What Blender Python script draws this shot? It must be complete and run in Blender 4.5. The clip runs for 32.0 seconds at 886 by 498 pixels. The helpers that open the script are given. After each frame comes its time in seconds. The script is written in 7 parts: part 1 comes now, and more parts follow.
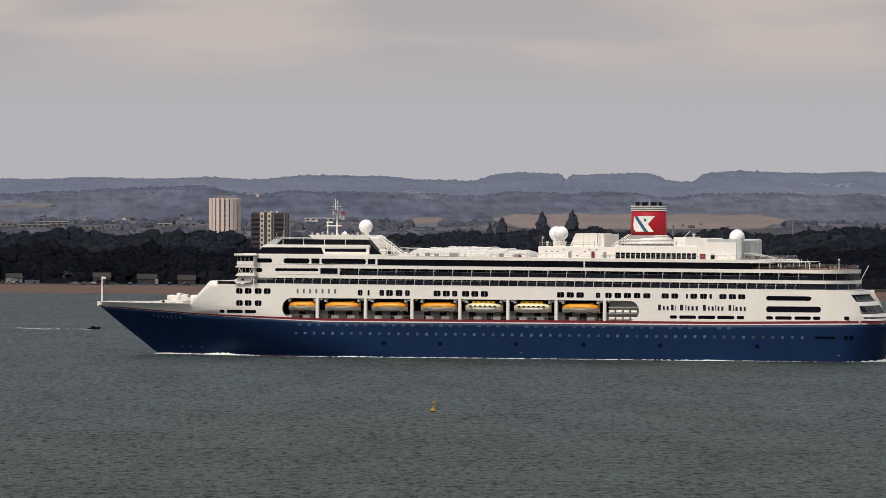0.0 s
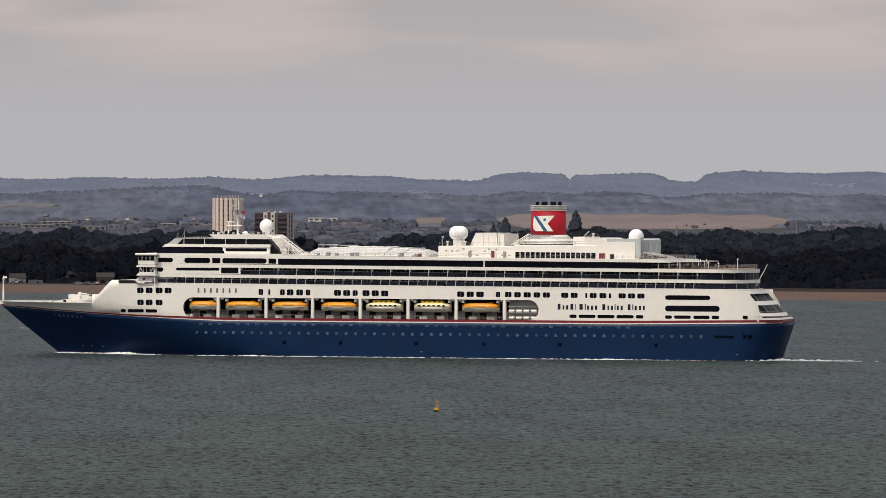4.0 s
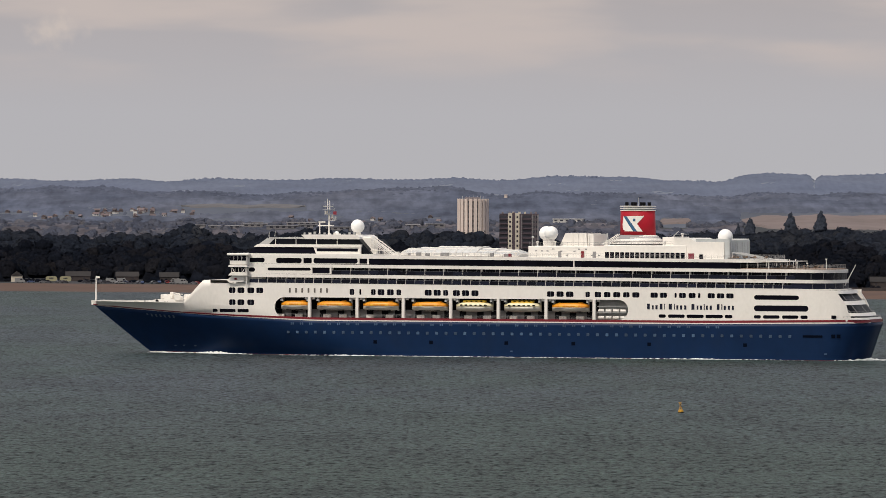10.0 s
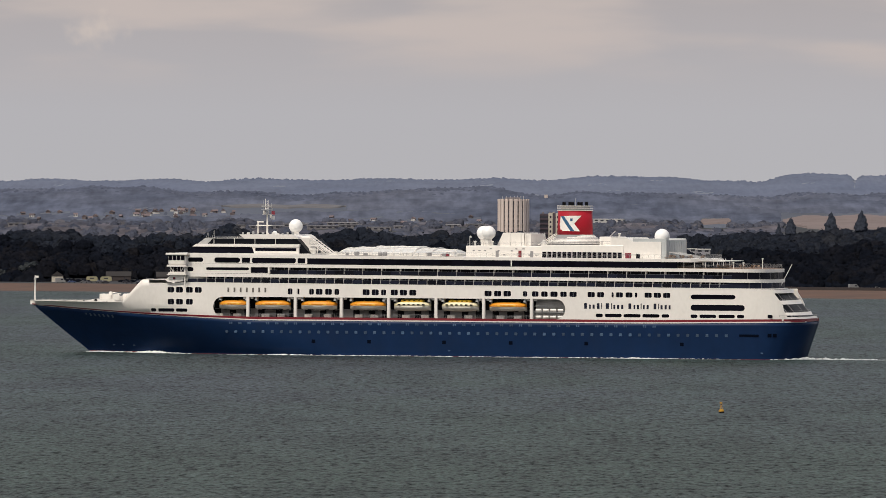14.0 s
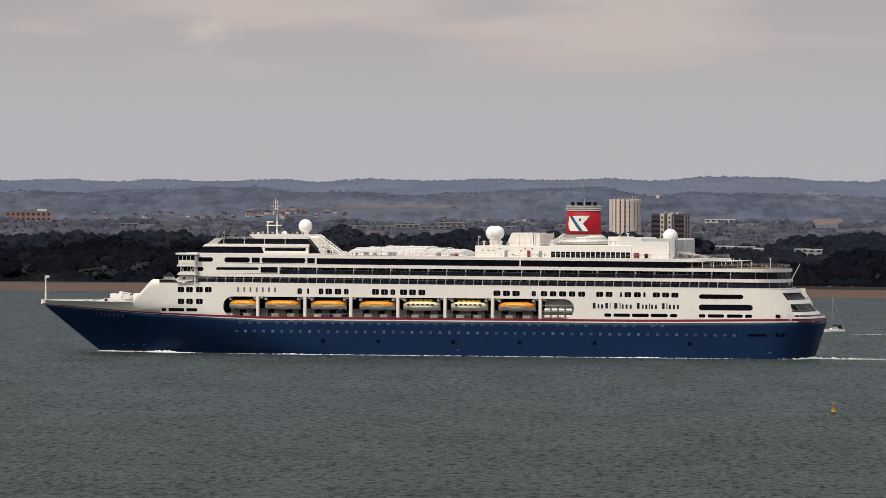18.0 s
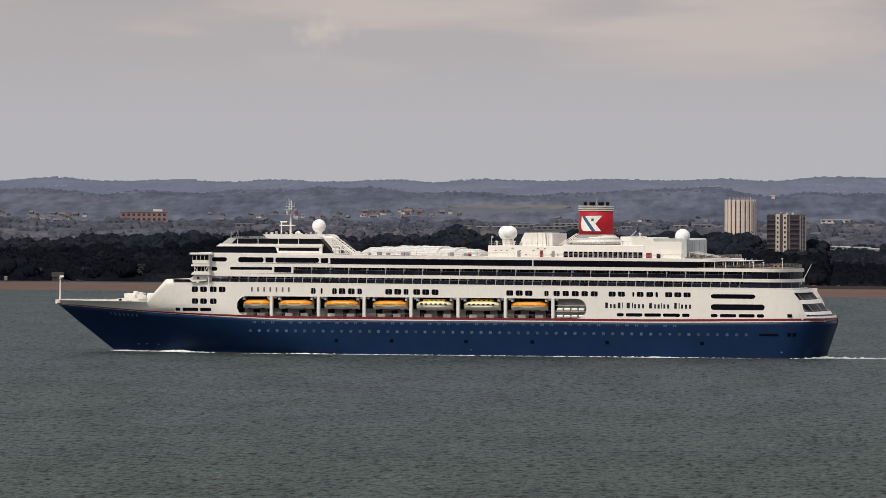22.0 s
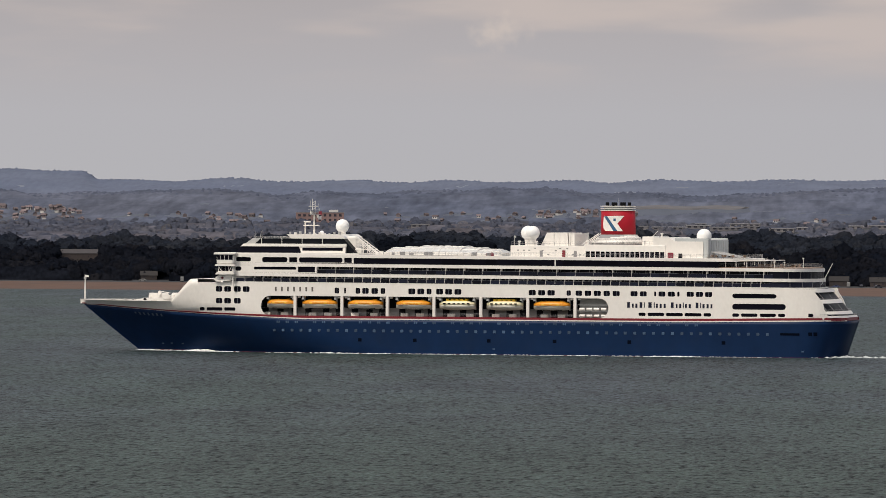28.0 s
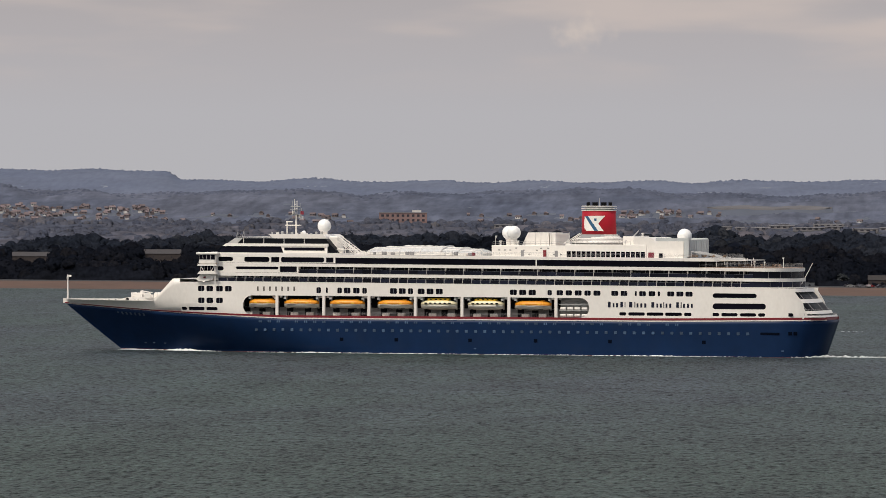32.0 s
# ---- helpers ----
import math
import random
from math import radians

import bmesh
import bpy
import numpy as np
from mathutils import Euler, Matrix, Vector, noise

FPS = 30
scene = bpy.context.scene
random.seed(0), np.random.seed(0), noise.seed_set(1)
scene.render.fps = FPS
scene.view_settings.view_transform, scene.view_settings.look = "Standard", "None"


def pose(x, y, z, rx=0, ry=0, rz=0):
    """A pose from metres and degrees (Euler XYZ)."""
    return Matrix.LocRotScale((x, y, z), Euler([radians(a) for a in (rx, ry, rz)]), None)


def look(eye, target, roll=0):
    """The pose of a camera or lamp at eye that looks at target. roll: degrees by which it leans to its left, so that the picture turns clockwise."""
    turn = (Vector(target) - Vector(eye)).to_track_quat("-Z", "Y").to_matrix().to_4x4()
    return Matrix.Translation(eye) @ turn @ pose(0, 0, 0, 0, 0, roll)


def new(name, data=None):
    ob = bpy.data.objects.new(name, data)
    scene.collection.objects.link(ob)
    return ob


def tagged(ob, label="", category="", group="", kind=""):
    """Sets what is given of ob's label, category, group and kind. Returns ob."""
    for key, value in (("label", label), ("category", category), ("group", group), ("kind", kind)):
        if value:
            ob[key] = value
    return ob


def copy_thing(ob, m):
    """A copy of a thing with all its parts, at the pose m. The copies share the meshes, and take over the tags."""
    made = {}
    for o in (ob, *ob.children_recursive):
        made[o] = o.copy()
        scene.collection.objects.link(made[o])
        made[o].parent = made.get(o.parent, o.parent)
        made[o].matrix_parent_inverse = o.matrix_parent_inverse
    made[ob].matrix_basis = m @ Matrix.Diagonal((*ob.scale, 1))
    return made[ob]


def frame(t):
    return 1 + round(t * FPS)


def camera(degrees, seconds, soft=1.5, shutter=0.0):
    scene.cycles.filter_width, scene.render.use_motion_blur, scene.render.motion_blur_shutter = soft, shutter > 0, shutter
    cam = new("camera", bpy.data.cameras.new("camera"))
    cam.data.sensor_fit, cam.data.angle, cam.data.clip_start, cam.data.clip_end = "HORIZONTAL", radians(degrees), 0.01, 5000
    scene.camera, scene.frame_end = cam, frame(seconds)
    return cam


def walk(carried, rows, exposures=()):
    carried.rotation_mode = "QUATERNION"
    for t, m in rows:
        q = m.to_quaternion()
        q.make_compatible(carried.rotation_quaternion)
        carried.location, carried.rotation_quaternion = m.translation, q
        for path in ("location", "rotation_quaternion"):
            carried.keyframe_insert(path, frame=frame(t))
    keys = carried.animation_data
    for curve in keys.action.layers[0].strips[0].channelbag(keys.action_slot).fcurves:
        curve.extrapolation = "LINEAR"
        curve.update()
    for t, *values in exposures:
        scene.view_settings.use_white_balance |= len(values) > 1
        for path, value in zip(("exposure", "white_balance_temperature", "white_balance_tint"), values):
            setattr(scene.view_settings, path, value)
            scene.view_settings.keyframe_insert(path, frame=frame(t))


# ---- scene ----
CAM_H = 41.3
cam = camera(8.2003, 32.0, soft=0.8)
PAN = [(0, -2.2998), (0.5, -2.2684), (3.5, -2.2684), (4.9, -2.2631), (5.5, -1.9750), (6, -1.7026), (6.5, -1.4826), (7, -1.2390), (7.5, -0.9796), (8, -0.6967), (8.5, -0.4610), (9, -0.1886), (9.5, 0.0000), (13, 0.0000), (13.5, 0.1336), (14, 0.3746), (14.5, 0.6025), (15, 0.8434), (15.5, 1.0844), (16, 1.3149), (16.5, 1.4092), (19.5, 1.4092), (20, 1.4668), (20.5, 1.7340), (21, 2.0012), (21.5, 2.2265), (22, 2.4779), (22.5, 2.7346), (23, 3.0123), (23.5, 3.0856), (25.5, 3.0856), (26, 3.1327), (26.5, 3.3633), (27, 3.6252), (27.5, 3.8662), (28, 4.1071), (28.5, 4.3429), (29, 4.6205), (29.5, 4.8772), (32, 4.8772)]
walk(cam, [(t, pose(0, 0, CAM_H, 0, 0, a) @ pose(0, 0, 0, 89.6542, 0, 0) @ pose(0, 0, 0, 0, 0, 0.200)) for t, a in PAN])
# the ship's way: seconds, place of its stem head, heading
SAIL = [(0, -28.16, 1794.94, -18.704), (4, -57.90, 1800.63, -17.763), (8, -87.79, 1805.82, -16.824), (12, -117.79, 1810.52, -15.887), (16, -147.92, 1814.72, -14.952), (20, -178.16, 1818.43, -14.019), (24, -208.49, 1821.64, -13.088), (28, -238.92, 1824.35, -12.159), (32, -269.44, 1826.56, -11.232)]

# ---- light ----
world = bpy.data.worlds.new("sky")
scene.world = world
world.use_nodes = True
wn, wl = world.node_tree.nodes, world.node_tree.links
wn.clear()
SUN_DIR = Vector((-0.35, -0.47, 0.81)).normalized()


def wnode(kind, operation="", interpolation_type="", data_type=""):
    n = wn.new(kind)
    if operation:
        n.operation = operation
    if interpolation_type:
        n.interpolation_type = interpolation_type
    if data_type:
        n.data_type = data_type
    return n


def build_sky():
    out = wnode("ShaderNodeOutputWorld")
    nish = wnode("ShaderNodeTexSky")
    nish.sky_type, nish.sun_disc = "NISHITA", False
    nish.sun_elevation = math.asin(SUN_DIR.z)
    nish.sun_rotation = math.atan2(SUN_DIR.x, SUN_DIR.y)
    nish.air_density, nish.dust_density = 1.5, 4.0
    bg_blue = wnode("ShaderNodeBackground")
    bg_blue.inputs["Strength"].default_value = 0.05
    wl.new(nish.outputs[0], bg_blue.inputs["Color"])
    co = wnode("ShaderNodeTexCoord")
    sep = wnode("ShaderNodeSeparateXYZ")
    wl.new(co.outputs["Generated"], sep.inputs[0])
    # overcast deck: paler at the horizon, mauve grey above
    ramp = wnode("ShaderNodeValToRGB")
    el = ramp.color_ramp.elements
    el[0].position, el[0].color = 0.0, (0.452, 0.448, 0.475, 1)
    el[1].position, el[1].color = 1.0, (0.30, 0.31, 0.34, 1)
    for p, c in ((0.016, (0.432, 0.424, 0.455, 1)), (0.030, (0.385, 0.362, 0.388, 1)), (0.045, (0.31, 0.283, 0.308, 1)), (0.2, (0.40, 0.39, 0.41, 1))):
        e = el.new(p)
        e.color = c
    wl.new(sep.outputs["Z"], ramp.inputs[0])
    # long flat cloud banks, warm where the low sun catches them
    mp = wnode("ShaderNodeMapping")
    mp.inputs["Scale"].default_value = (14, 14, 75)
    mp.inputs["Location"].default_value = (0.3, 0.0, 0.55)
    wl.new(co.outputs["Generated"], mp.inputs[0])
    nz = wnode("ShaderNodeTexNoise")
    nz.inputs["Scale"].default_value, nz.inputs["Detail"].default_value, nz.inputs["Roughness"].default_value = 1.6, 4.0, 0.45
    wl.new(mp.outputs[0], nz.inputs["Vector"])
    cr = wnode("ShaderNodeMapRange", interpolation_type="SMOOTHSTEP")
    cr.inputs["From Min"].default_value, cr.inputs["From Max"].default_value = 0.40, 0.66
    wl.new(nz.outputs["Fac"], cr.inputs["Value"])
    lo = wnode("ShaderNodeMapRange", interpolation_type="SMOOTHSTEP")
    lo.inputs["From Min"].default_value, lo.inputs["From Max"].default_value = 0.018, 0.028
    wl.new(sep.outputs["Z"], lo.inputs["Value"])
    mul = wnode("ShaderNodeMath", operation="MULTIPLY")
    wl.new(cr.outputs[0], mul.inputs[0])
    wl.new(lo.outputs[0], mul.inputs[1])
    amt = wnode("ShaderNodeMath", operation="MULTIPLY")
    wl.new(mul.outputs[0], amt.inputs[0])
    amt.inputs[1].default_value = 0.62
    mix = wnode("ShaderNodeMix", data_type="RGBA")
    wl.new(amt.outputs[0], mix.inputs["Factor"])
    wl.new(ramp.outputs[0], mix.inputs["A"])
    mix.inputs["B"].default_value = (0.56, 0.47, 0.44, 1)
    # one bright sunlit puff
    pv = wnode("ShaderNodeVectorMath", operation="SUBTRACT")
    pv.inputs[1].default_value = (-0.0586, 0.998, 0.0318)
    wl.new(co.outputs["Generated"], pv.inputs[0])
    ps = wnode("ShaderNodeVectorMath", operation="MULTIPLY")
    ps.inputs[1].default_value = (0.75, 0.0, 1.25)
    wl.new(pv.outputs[0], ps.inputs[0])
    wob = wnode("ShaderNodeTexNoise")
    wob.inputs["Scale"].default_value, wob.inputs["Detail"].default_value = 260, 3
    wl.new(co.outputs["Generated"], wob.inputs["Vector"])
    wsc = wnode("ShaderNodeVectorMath", operation="SCALE")
    wsc.inputs["Scale"].default_value = 0.006
    wl.new(wob.outputs["Color"], wsc.inputs[0])
    wad = wnode("ShaderNodeVectorMath", operation="ADD")
    wl.new(ps.outputs[0], wad.inputs[0])
    wl.new(wsc.outputs[0], wad.inputs[1])
    ln = wnode("ShaderNodeVectorMath", operation="LENGTH")
    wl.new(wad.outputs[0], ln.inputs[0])
    pr = wnode("ShaderNodeMapRange", interpolation_type="SMOOTHSTEP")
    pr.inputs["From Min"].default_value, pr.inputs["From Max"].default_value = 0.0012, 0.0052
    pr.inputs["To Min"].default_value, pr.inputs["To Max"].default_value = 0.9, 0.0
    wl.new(ln.outputs["Value"], pr.inputs["Value"])
    mix2 = wnode("ShaderNodeMix", data_type="RGBA")
    wl.new(pr.outputs[0], mix2.inputs["Factor"])
    wl.new(mix.outputs["Result"], mix2.inputs["A"])
    mix2.inputs["B"].default_value = (0.60, 0.51, 0.465, 1)
    bg = wnode("ShaderNodeBackground")
    bg.inputs["Strength"].default_value = 0.97
    wl.new(mix2.outputs["Result"], bg.inputs["Color"])
    add = wnode("ShaderNodeAddShader")
    wl.new(bg_blue.outputs[0], add.inputs[0])
    wl.new(bg.outputs[0], add.inputs[1])
    wl.new(add.outputs[0], out.inputs[0])


build_sky()
sun = new("sun", bpy.data.lights.new("sun", "SUN"))
sun.data.energy, sun.data.angle, sun.data.color = 2.75, radians(1.5), (1.0, 0.925, 0.815)
sun.matrix_world = look(SUN_DIR * 100, (0, 0, 0))


# ---- materials ----
def surface(name, col, rough=0.5, var=0.15, scale=0.4, fine=3.0, bump=0.0, metal=0.0, spec=0.5, piece=0.0, island=0.0, dirt=None, dirt_amount=0.0, stretch=(1, 1, 1)):
    """Colour with broad stains and fine grain; piece and island vary it from part to part."""
    m = bpy.data.materials.new(name)
    m.use_nodes = True
    n, l = m.node_tree.nodes, m.node_tree.links
    b = n["Principled BSDF"]
    b.inputs["Roughness"].default_value, b.inputs["Metallic"].default_value = rough, metal
    b.inputs["Specular IOR Level"].default_value = spec
    co = n.new("ShaderNodeTexCoord")
    mp = n.new("ShaderNodeMapping")
    mp.inputs["Scale"].default_value = stretch
    l.new(co.outputs["Object"], mp.inputs[0])
    a = n.new("ShaderNodeTexNoise")
    a.inputs["Scale"].default_value, a.inputs["Detail"].default_value = scale, 4
    g = n.new("ShaderNodeTexNoise")
    g.inputs["Scale"].default_value, g.inputs["Detail"].default_value = fine, 5
    for t in (a, g):
        l.new(mp.outputs[0], t.inputs["Vector"])
    s = n.new("ShaderNodeMath")
    s.operation = "MULTIPLY_ADD"
    s.inputs[1].default_value = 0.5
    l.new(a.outputs["Fac"], s.inputs[0])
    h = n.new("ShaderNodeMath")
    h.operation = "MULTIPLY"
    h.inputs[1].default_value = 0.5
    l.new(g.outputs["Fac"], h.inputs[0])
    l.new(h.outputs[0], s.inputs[2])
    mr = n.new("ShaderNodeMapRange")
    mr.inputs["From Min"].default_value, mr.inputs["From Max"].default_value = 0.3, 0.7
    mr.inputs["To Min"].default_value, mr.inputs["To Max"].default_value = 1 - var, 1 + var
    l.new(s.outputs[0], mr.inputs["Value"])
    val = mr.outputs[0]
    if piece or island:
        src = n.new("ShaderNodeObjectInfo").outputs["Random"] if piece else n.new("ShaderNodeNewGeometry").outputs["Random Per Island"]
        pr = n.new("ShaderNodeMapRange")
        k = piece or island
        pr.inputs["To Min"].default_value, pr.inputs["To Max"].default_value = 1 - k, 1 + k
        l.new(src, pr.inputs["Value"])
        mu = n.new("ShaderNodeMath")
        mu.operation = "MULTIPLY"
        l.new(val, mu.inputs[0])
        l.new(pr.outputs[0], mu.inputs[1])
        val = mu.outputs[0]
    hs = n.new("ShaderNodeHueSaturation")
    hs.inputs["Color"].default_value = (*col, 1)
    l.new(val, hs.inputs["Value"])
    colour = hs.outputs[0]
    if dirt:
        dn = n.new("ShaderNodeTexNoise")
        dn.inputs["Scale"].default_value, dn.inputs["Detail"].default_value = fine * 0.6, 6
        l.new(mp.outputs[0], dn.inputs["Vector"])
        dr = n.new("ShaderNodeMapRange")
        dr.inputs["From Min"].default_value, dr.inputs["From Max"].default_value = 0.52, 0.75
        dr.inputs["To Max"].default_value = dirt_amount
        l.new(dn.outputs["Fac"], dr.inputs["Value"])
        mx = n.new("ShaderNodeMix")
        mx.data_type = "RGBA"
        l.new(dr.outputs[0], mx.inputs["Factor"])
        l.new(colour, mx.inputs["A"])
        mx.inputs["B"].default_value = (*dirt, 1)
        colour = mx.outputs["Result"]
    l.new(colour, b.inputs["Base Color"])
    if bump:
        bp = n.new("ShaderNodeBump")
        bp.inputs["Strength"].default_value, bp.inputs["Distance"].default_value = 0.6, bump
        l.new(g.outputs["Fac"], bp.inputs["Height"])
        l.new(bp.outputs[0], b.inputs["Normal"])
    return m


WHITE = surface("white_ship_paint", (0.775, 0.742, 0.69), 0.42, 0.06, 0.12, 1.3, dirt=(0.46, 0.38, 0.28), dirt_amount=0.07, stretch=(1, 1, 0.6))
DECKWHITE = surface("white_deck_edge_paint", (0.765, 0.735, 0.685), 0.45, 0.08, 0.2, 2.0, dirt=(0.35, 0.30, 0.24), dirt_amount=0.15)
BLUE = surface("navy_hull_paint", (0.0068, 0.0212, 0.063), 0.38, 0.16, 0.06, 0.5, spec=0.08, dirt=(0.012, 0.022, 0.05), dirt_amount=0.35, stretch=(0.6, 1, 0.5))
BOOT = surface("red_boot_paint", (0.20, 0.02, 0.022), 0.55, 0.2, 0.3, 2.0)
STRIPE = surface("red_stripe_paint", (0.17, 0.006, 0.014), 0.5, 0.1, 0.2, 2.0)
GLASS = surface("dark_window_glass", (0.0045, 0.0045, 0.0085), 0.12, 0.3, 0.3, 1.0, spec=0.05, piece=0.35)
BALGLASS = surface("tinted_balustrade_glass", (0.009, 0.011, 0.021), 0.25, 0.35, 0.3, 2.5, spec=0.15, piece=0.7)
TERRACEGLASS = surface("dark_terrace_glass", (0.008, 0.009, 0.012), 0.4, 0.3, 0.3, 1.0, spec=0.03)
RAILGREY = surface("dull_grey_rail", (0.13, 0.14, 0.16), 0.5, 0.15, piece=0.3)
PORTDARK = surface("dark_navy_opening", (0.002, 0.004, 0.010), 0.6, 0.2, 0.5, 2.0, spec=0.02)
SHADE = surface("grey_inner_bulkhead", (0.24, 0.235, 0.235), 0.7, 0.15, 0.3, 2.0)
# near black: paints the shade of recesses and cabins; also dark fittings
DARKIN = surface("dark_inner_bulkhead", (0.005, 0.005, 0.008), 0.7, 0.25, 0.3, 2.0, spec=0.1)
ORANGE = surface("orange_lifeboat_canopy", (0.72, 0.27, 0.010), 0.42, 0.08, 0.4, 3.0, dirt=(0.5, 0.25, 0.05), dirt_amount=0.3)
YELLOW = surface("cream_tender_canopy", (0.78, 0.70, 0.46), 0.42, 0.08, 0.4, 3.0)
AMBER = surface("yellow_tender_roof", (0.78, 0.48, 0.03), 0.45, 0.1, 0.4, 3.0)
GRP = surface("pale_boat_hull", (0.60, 0.57, 0.50), 0.45, 0.1, 0.4, 3.0, dirt=(0.35, 0.3, 0.2), dirt_amount=0.3)
RED = surface("red_funnel_paint", (0.33, 0.009, 0.020), 0.5, 0.08, 0.2, 1.5, spec=0.2)
SOOT = surface("sooty_black_steel", (0.006, 0.006, 0.007), 0.7, 0.3, 0.5, 3.0, spec=0.05)
LOGO_BLUE = surface("blue_flag_paint", (0.02, 0.09, 0.18), 0.45, 0.05)
STEEL = surface("grey_painted_steel", (0.42, 0.42, 0.41), 0.5, 0.15, 0.5, 3.0)
DOME = surface("white_radome", (0.82, 0.82, 0.80), 0.4, 0.04, 0.2, 1.0)
TEAK = surface("brown_deck_planks", (0.20, 0.13, 0.085), 0.7, 0.2, 0.3, 4.0)
LETTER = surface("dark_blue_lettering", (0.016, 0.018, 0.034), 0.7, 0.05, spec=0.1)
PALELETTER = surface("pale_lettering", (0.42, 0.43, 0.45), 0.5, 0.05)
PORTRIM = surface("dull_port_rim", (0.045, 0.085, 0.145), 0.5, 0.2, piece=0.45)
FAINTLETTER = surface("worn_bow_lettering", (0.075, 0.10, 0.14), 0.5, 0.2)
GOLDLETTER = surface("bronze_lettering", (0.12, 0.105, 0.09), 0.5, 0.05)
ROOFGLASS = surface("pale_roof_glass", (0.58, 0.58, 0.56), 0.4, 0.15, 0.3, 2.0)
SCREEN = surface("green_tinted_screen_glass", (0.44, 0.46, 0.46), 0.3, 0.12, 0.3, 2.0)
FLAGRED = surface("red_flag_cloth", (0.17, 0.014, 0.03), 0.8, 0.1)
WAKEFOAM = surface("thin_grey_foam", (0.42, 0.45, 0.45), 0.8, 0.35, 0.5, 2.0, bump=0.2)
FOAM = surface("white_foam", (0.78, 0.80, 0.80), 0.8, 0.2, 0.6, 2.5, bump=0.3)


# ---- mesh helpers ----
def mesh_of(name, bm, material):
    me = bpy.data.meshes.new(name)
    bm.normal_update()
    bm.to_mesh(me)
    bm.free()
    for m in (material if isinstance(material, (list, tuple)) else (material,)):
        me.materials.append(m)
    return me


def part(name, bm, material, parent, label=""):
    """One mesh object under a thing or under a part."""
    ob = new(name, mesh_of(name, bm, material))
    ob.parent = parent
    if label:
        ob["label"] = label
    return ob


def piece(name, me, parent, x, y, z, rz=0.0, label=""):
    """A further object on shared mesh data."""
    ob = new(name, me)
    ob.parent = parent
    ob.location, ob.rotation_euler = (x, y, z), (0, 0, radians(rz))
    if label:
        ob["label"] = label
    return ob


def box(bm, x0, x1, y0, y1, z0, z1, bev=0.0):
    vs = [bm.verts.new((x, y, z)) for z in (z0, z1) for y in (y0, y1) for x in (x0, x1)]
    fs = [bm.faces.new([vs[i] for i in q]) for q in ((0, 2, 3, 1), (4, 5, 7, 6), (0, 1, 5, 4), (2, 6, 7, 3), (0, 4, 6, 2), (1, 3, 7, 5))]
    if bev:
        bmesh.ops.bevel(bm, geom=list({e for f in fs for e in f.edges}), offset=bev, segments=1, affect="EDGES")
    return bm


def boxbm(*a, **k):
    return box(bmesh.new(), *a, **k)


def prism(bm, pts, y0, y1):
    """A profile in x and z, drawn out across the ship."""
    a = [bm.verts.new((x, y0, z)) for x, z in pts]
    b = [bm.verts.new((x, y1, z)) for x, z in pts]
    bm.faces.new(a)
    bm.faces.new(b[::-1])
    k = len(pts)
    for i in range(k):
        j = (i + 1) % k
        bm.faces.new((a[j], a[i], b[i], b[j]))
    bmesh.ops.recalc_face_normals(bm, faces=bm.faces[:])
    return bm


def slab(bm, pts, z0, z1):
    """A plan outline in x and y, with thickness."""
    a = [bm.verts.new((x, y, z0)) for x, y in pts]
    b = [bm.verts.new((x, y, z1)) for x, y in pts]
    bm.faces.new(a[::-1])
    bm.faces.new(b)
    k = len(pts)
    for i in range(k):
        j = (i + 1) % k
        bm.faces.new((a[i], a[j], b[j], b[i]))
    bmesh.ops.recalc_face_normals(bm, faces=bm.faces[:])
    return bm


def tube(bm, p, q, r0, r1=None, seg=8):
    p, q = Vector(p), Vector(q)
    r1 = r0 if r1 is None else r1
    m = Matrix.Translation((p + q) / 2) @ (q - p).to_track_quat("Z", "Y").to_matrix().to_4x4()
    bmesh.ops.create_cone(bm, cap_ends=True, segments=seg, radius1=r0, radius2=r1, depth=(q - p).length, matrix=m)
    return bm


def ball(bm, c, r, seg=20, squash=1.0):
    bmesh.ops.create_uvsphere(bm, u_segments=seg, v_segments=max(6, seg // 2), radius=r, matrix=Matrix.Translation(c) @ Matrix.Diagonal((1, 1, squash, 1)))
    return bm


def rounded(w, h, r, seg=4):
    """Outline of a rounded rectangle about the origin."""
    r = min(r, w / 2 - 0.001, h / 2 - 0.001)
    out = []
    for cx, cz, a0 in ((w / 2 - r, h / 2 - r, 0), (-w / 2 + r, h / 2 - r, 90), (-w / 2 + r, -h / 2 + r, 180), (w / 2 - r, -h / 2 + r, 270)):
        for i in range(seg + 1):
            a = radians(a0 + 90 * i / seg)
            out.append((cx + r * math.cos(a), cz + r * math.sin(a)))
    return out


def smooth(ob):
    for p in ob.data.polygons:
        p.use_smooth = True
    return ob


def clamp(v, a=0.0, b=1.0):
    return max(a, min(b, v))


def step(a, b, v):
    t = clamp((v - a) / (b - a))
    return t * t * (3 - 2 * t)


# ---- the ship: x from stem to stern, y across, z above the waterline ----
BEAM = 16.1


def sheer(x):
    """Top of the blue hull."""
    return 9.7 + 4.0 * clamp(1 - x / 75) ** 1.15 + 0.55 * step(180, 238, x) + 0.25 * step(30, 80, x)


def stripe_top(x):
    return sheer(x) + 0.36 + 0.57 * step(30, 80, x)


def stem_x(z):
    return 18.7 - 17.8 * (max(z, 0.0) / 13.7) ** 1.03


def stern_x(z):
    return 231.6 + 3.6 * clamp(z / 10.5)


def half(x, z):
    """Half breadth of the hull."""
    v = clamp(z / 14.0)
    t = clamp((x - stem_x(z)) / (80 - 22 * v))
    fore = 1 - (1 - t) ** (1.45 + 0.98 * v)
    a = clamp((x - 219) / (stern_x(z) - 219))
    return BEAM * fore * math.sqrt(1 - 0.85 * a ** 3)


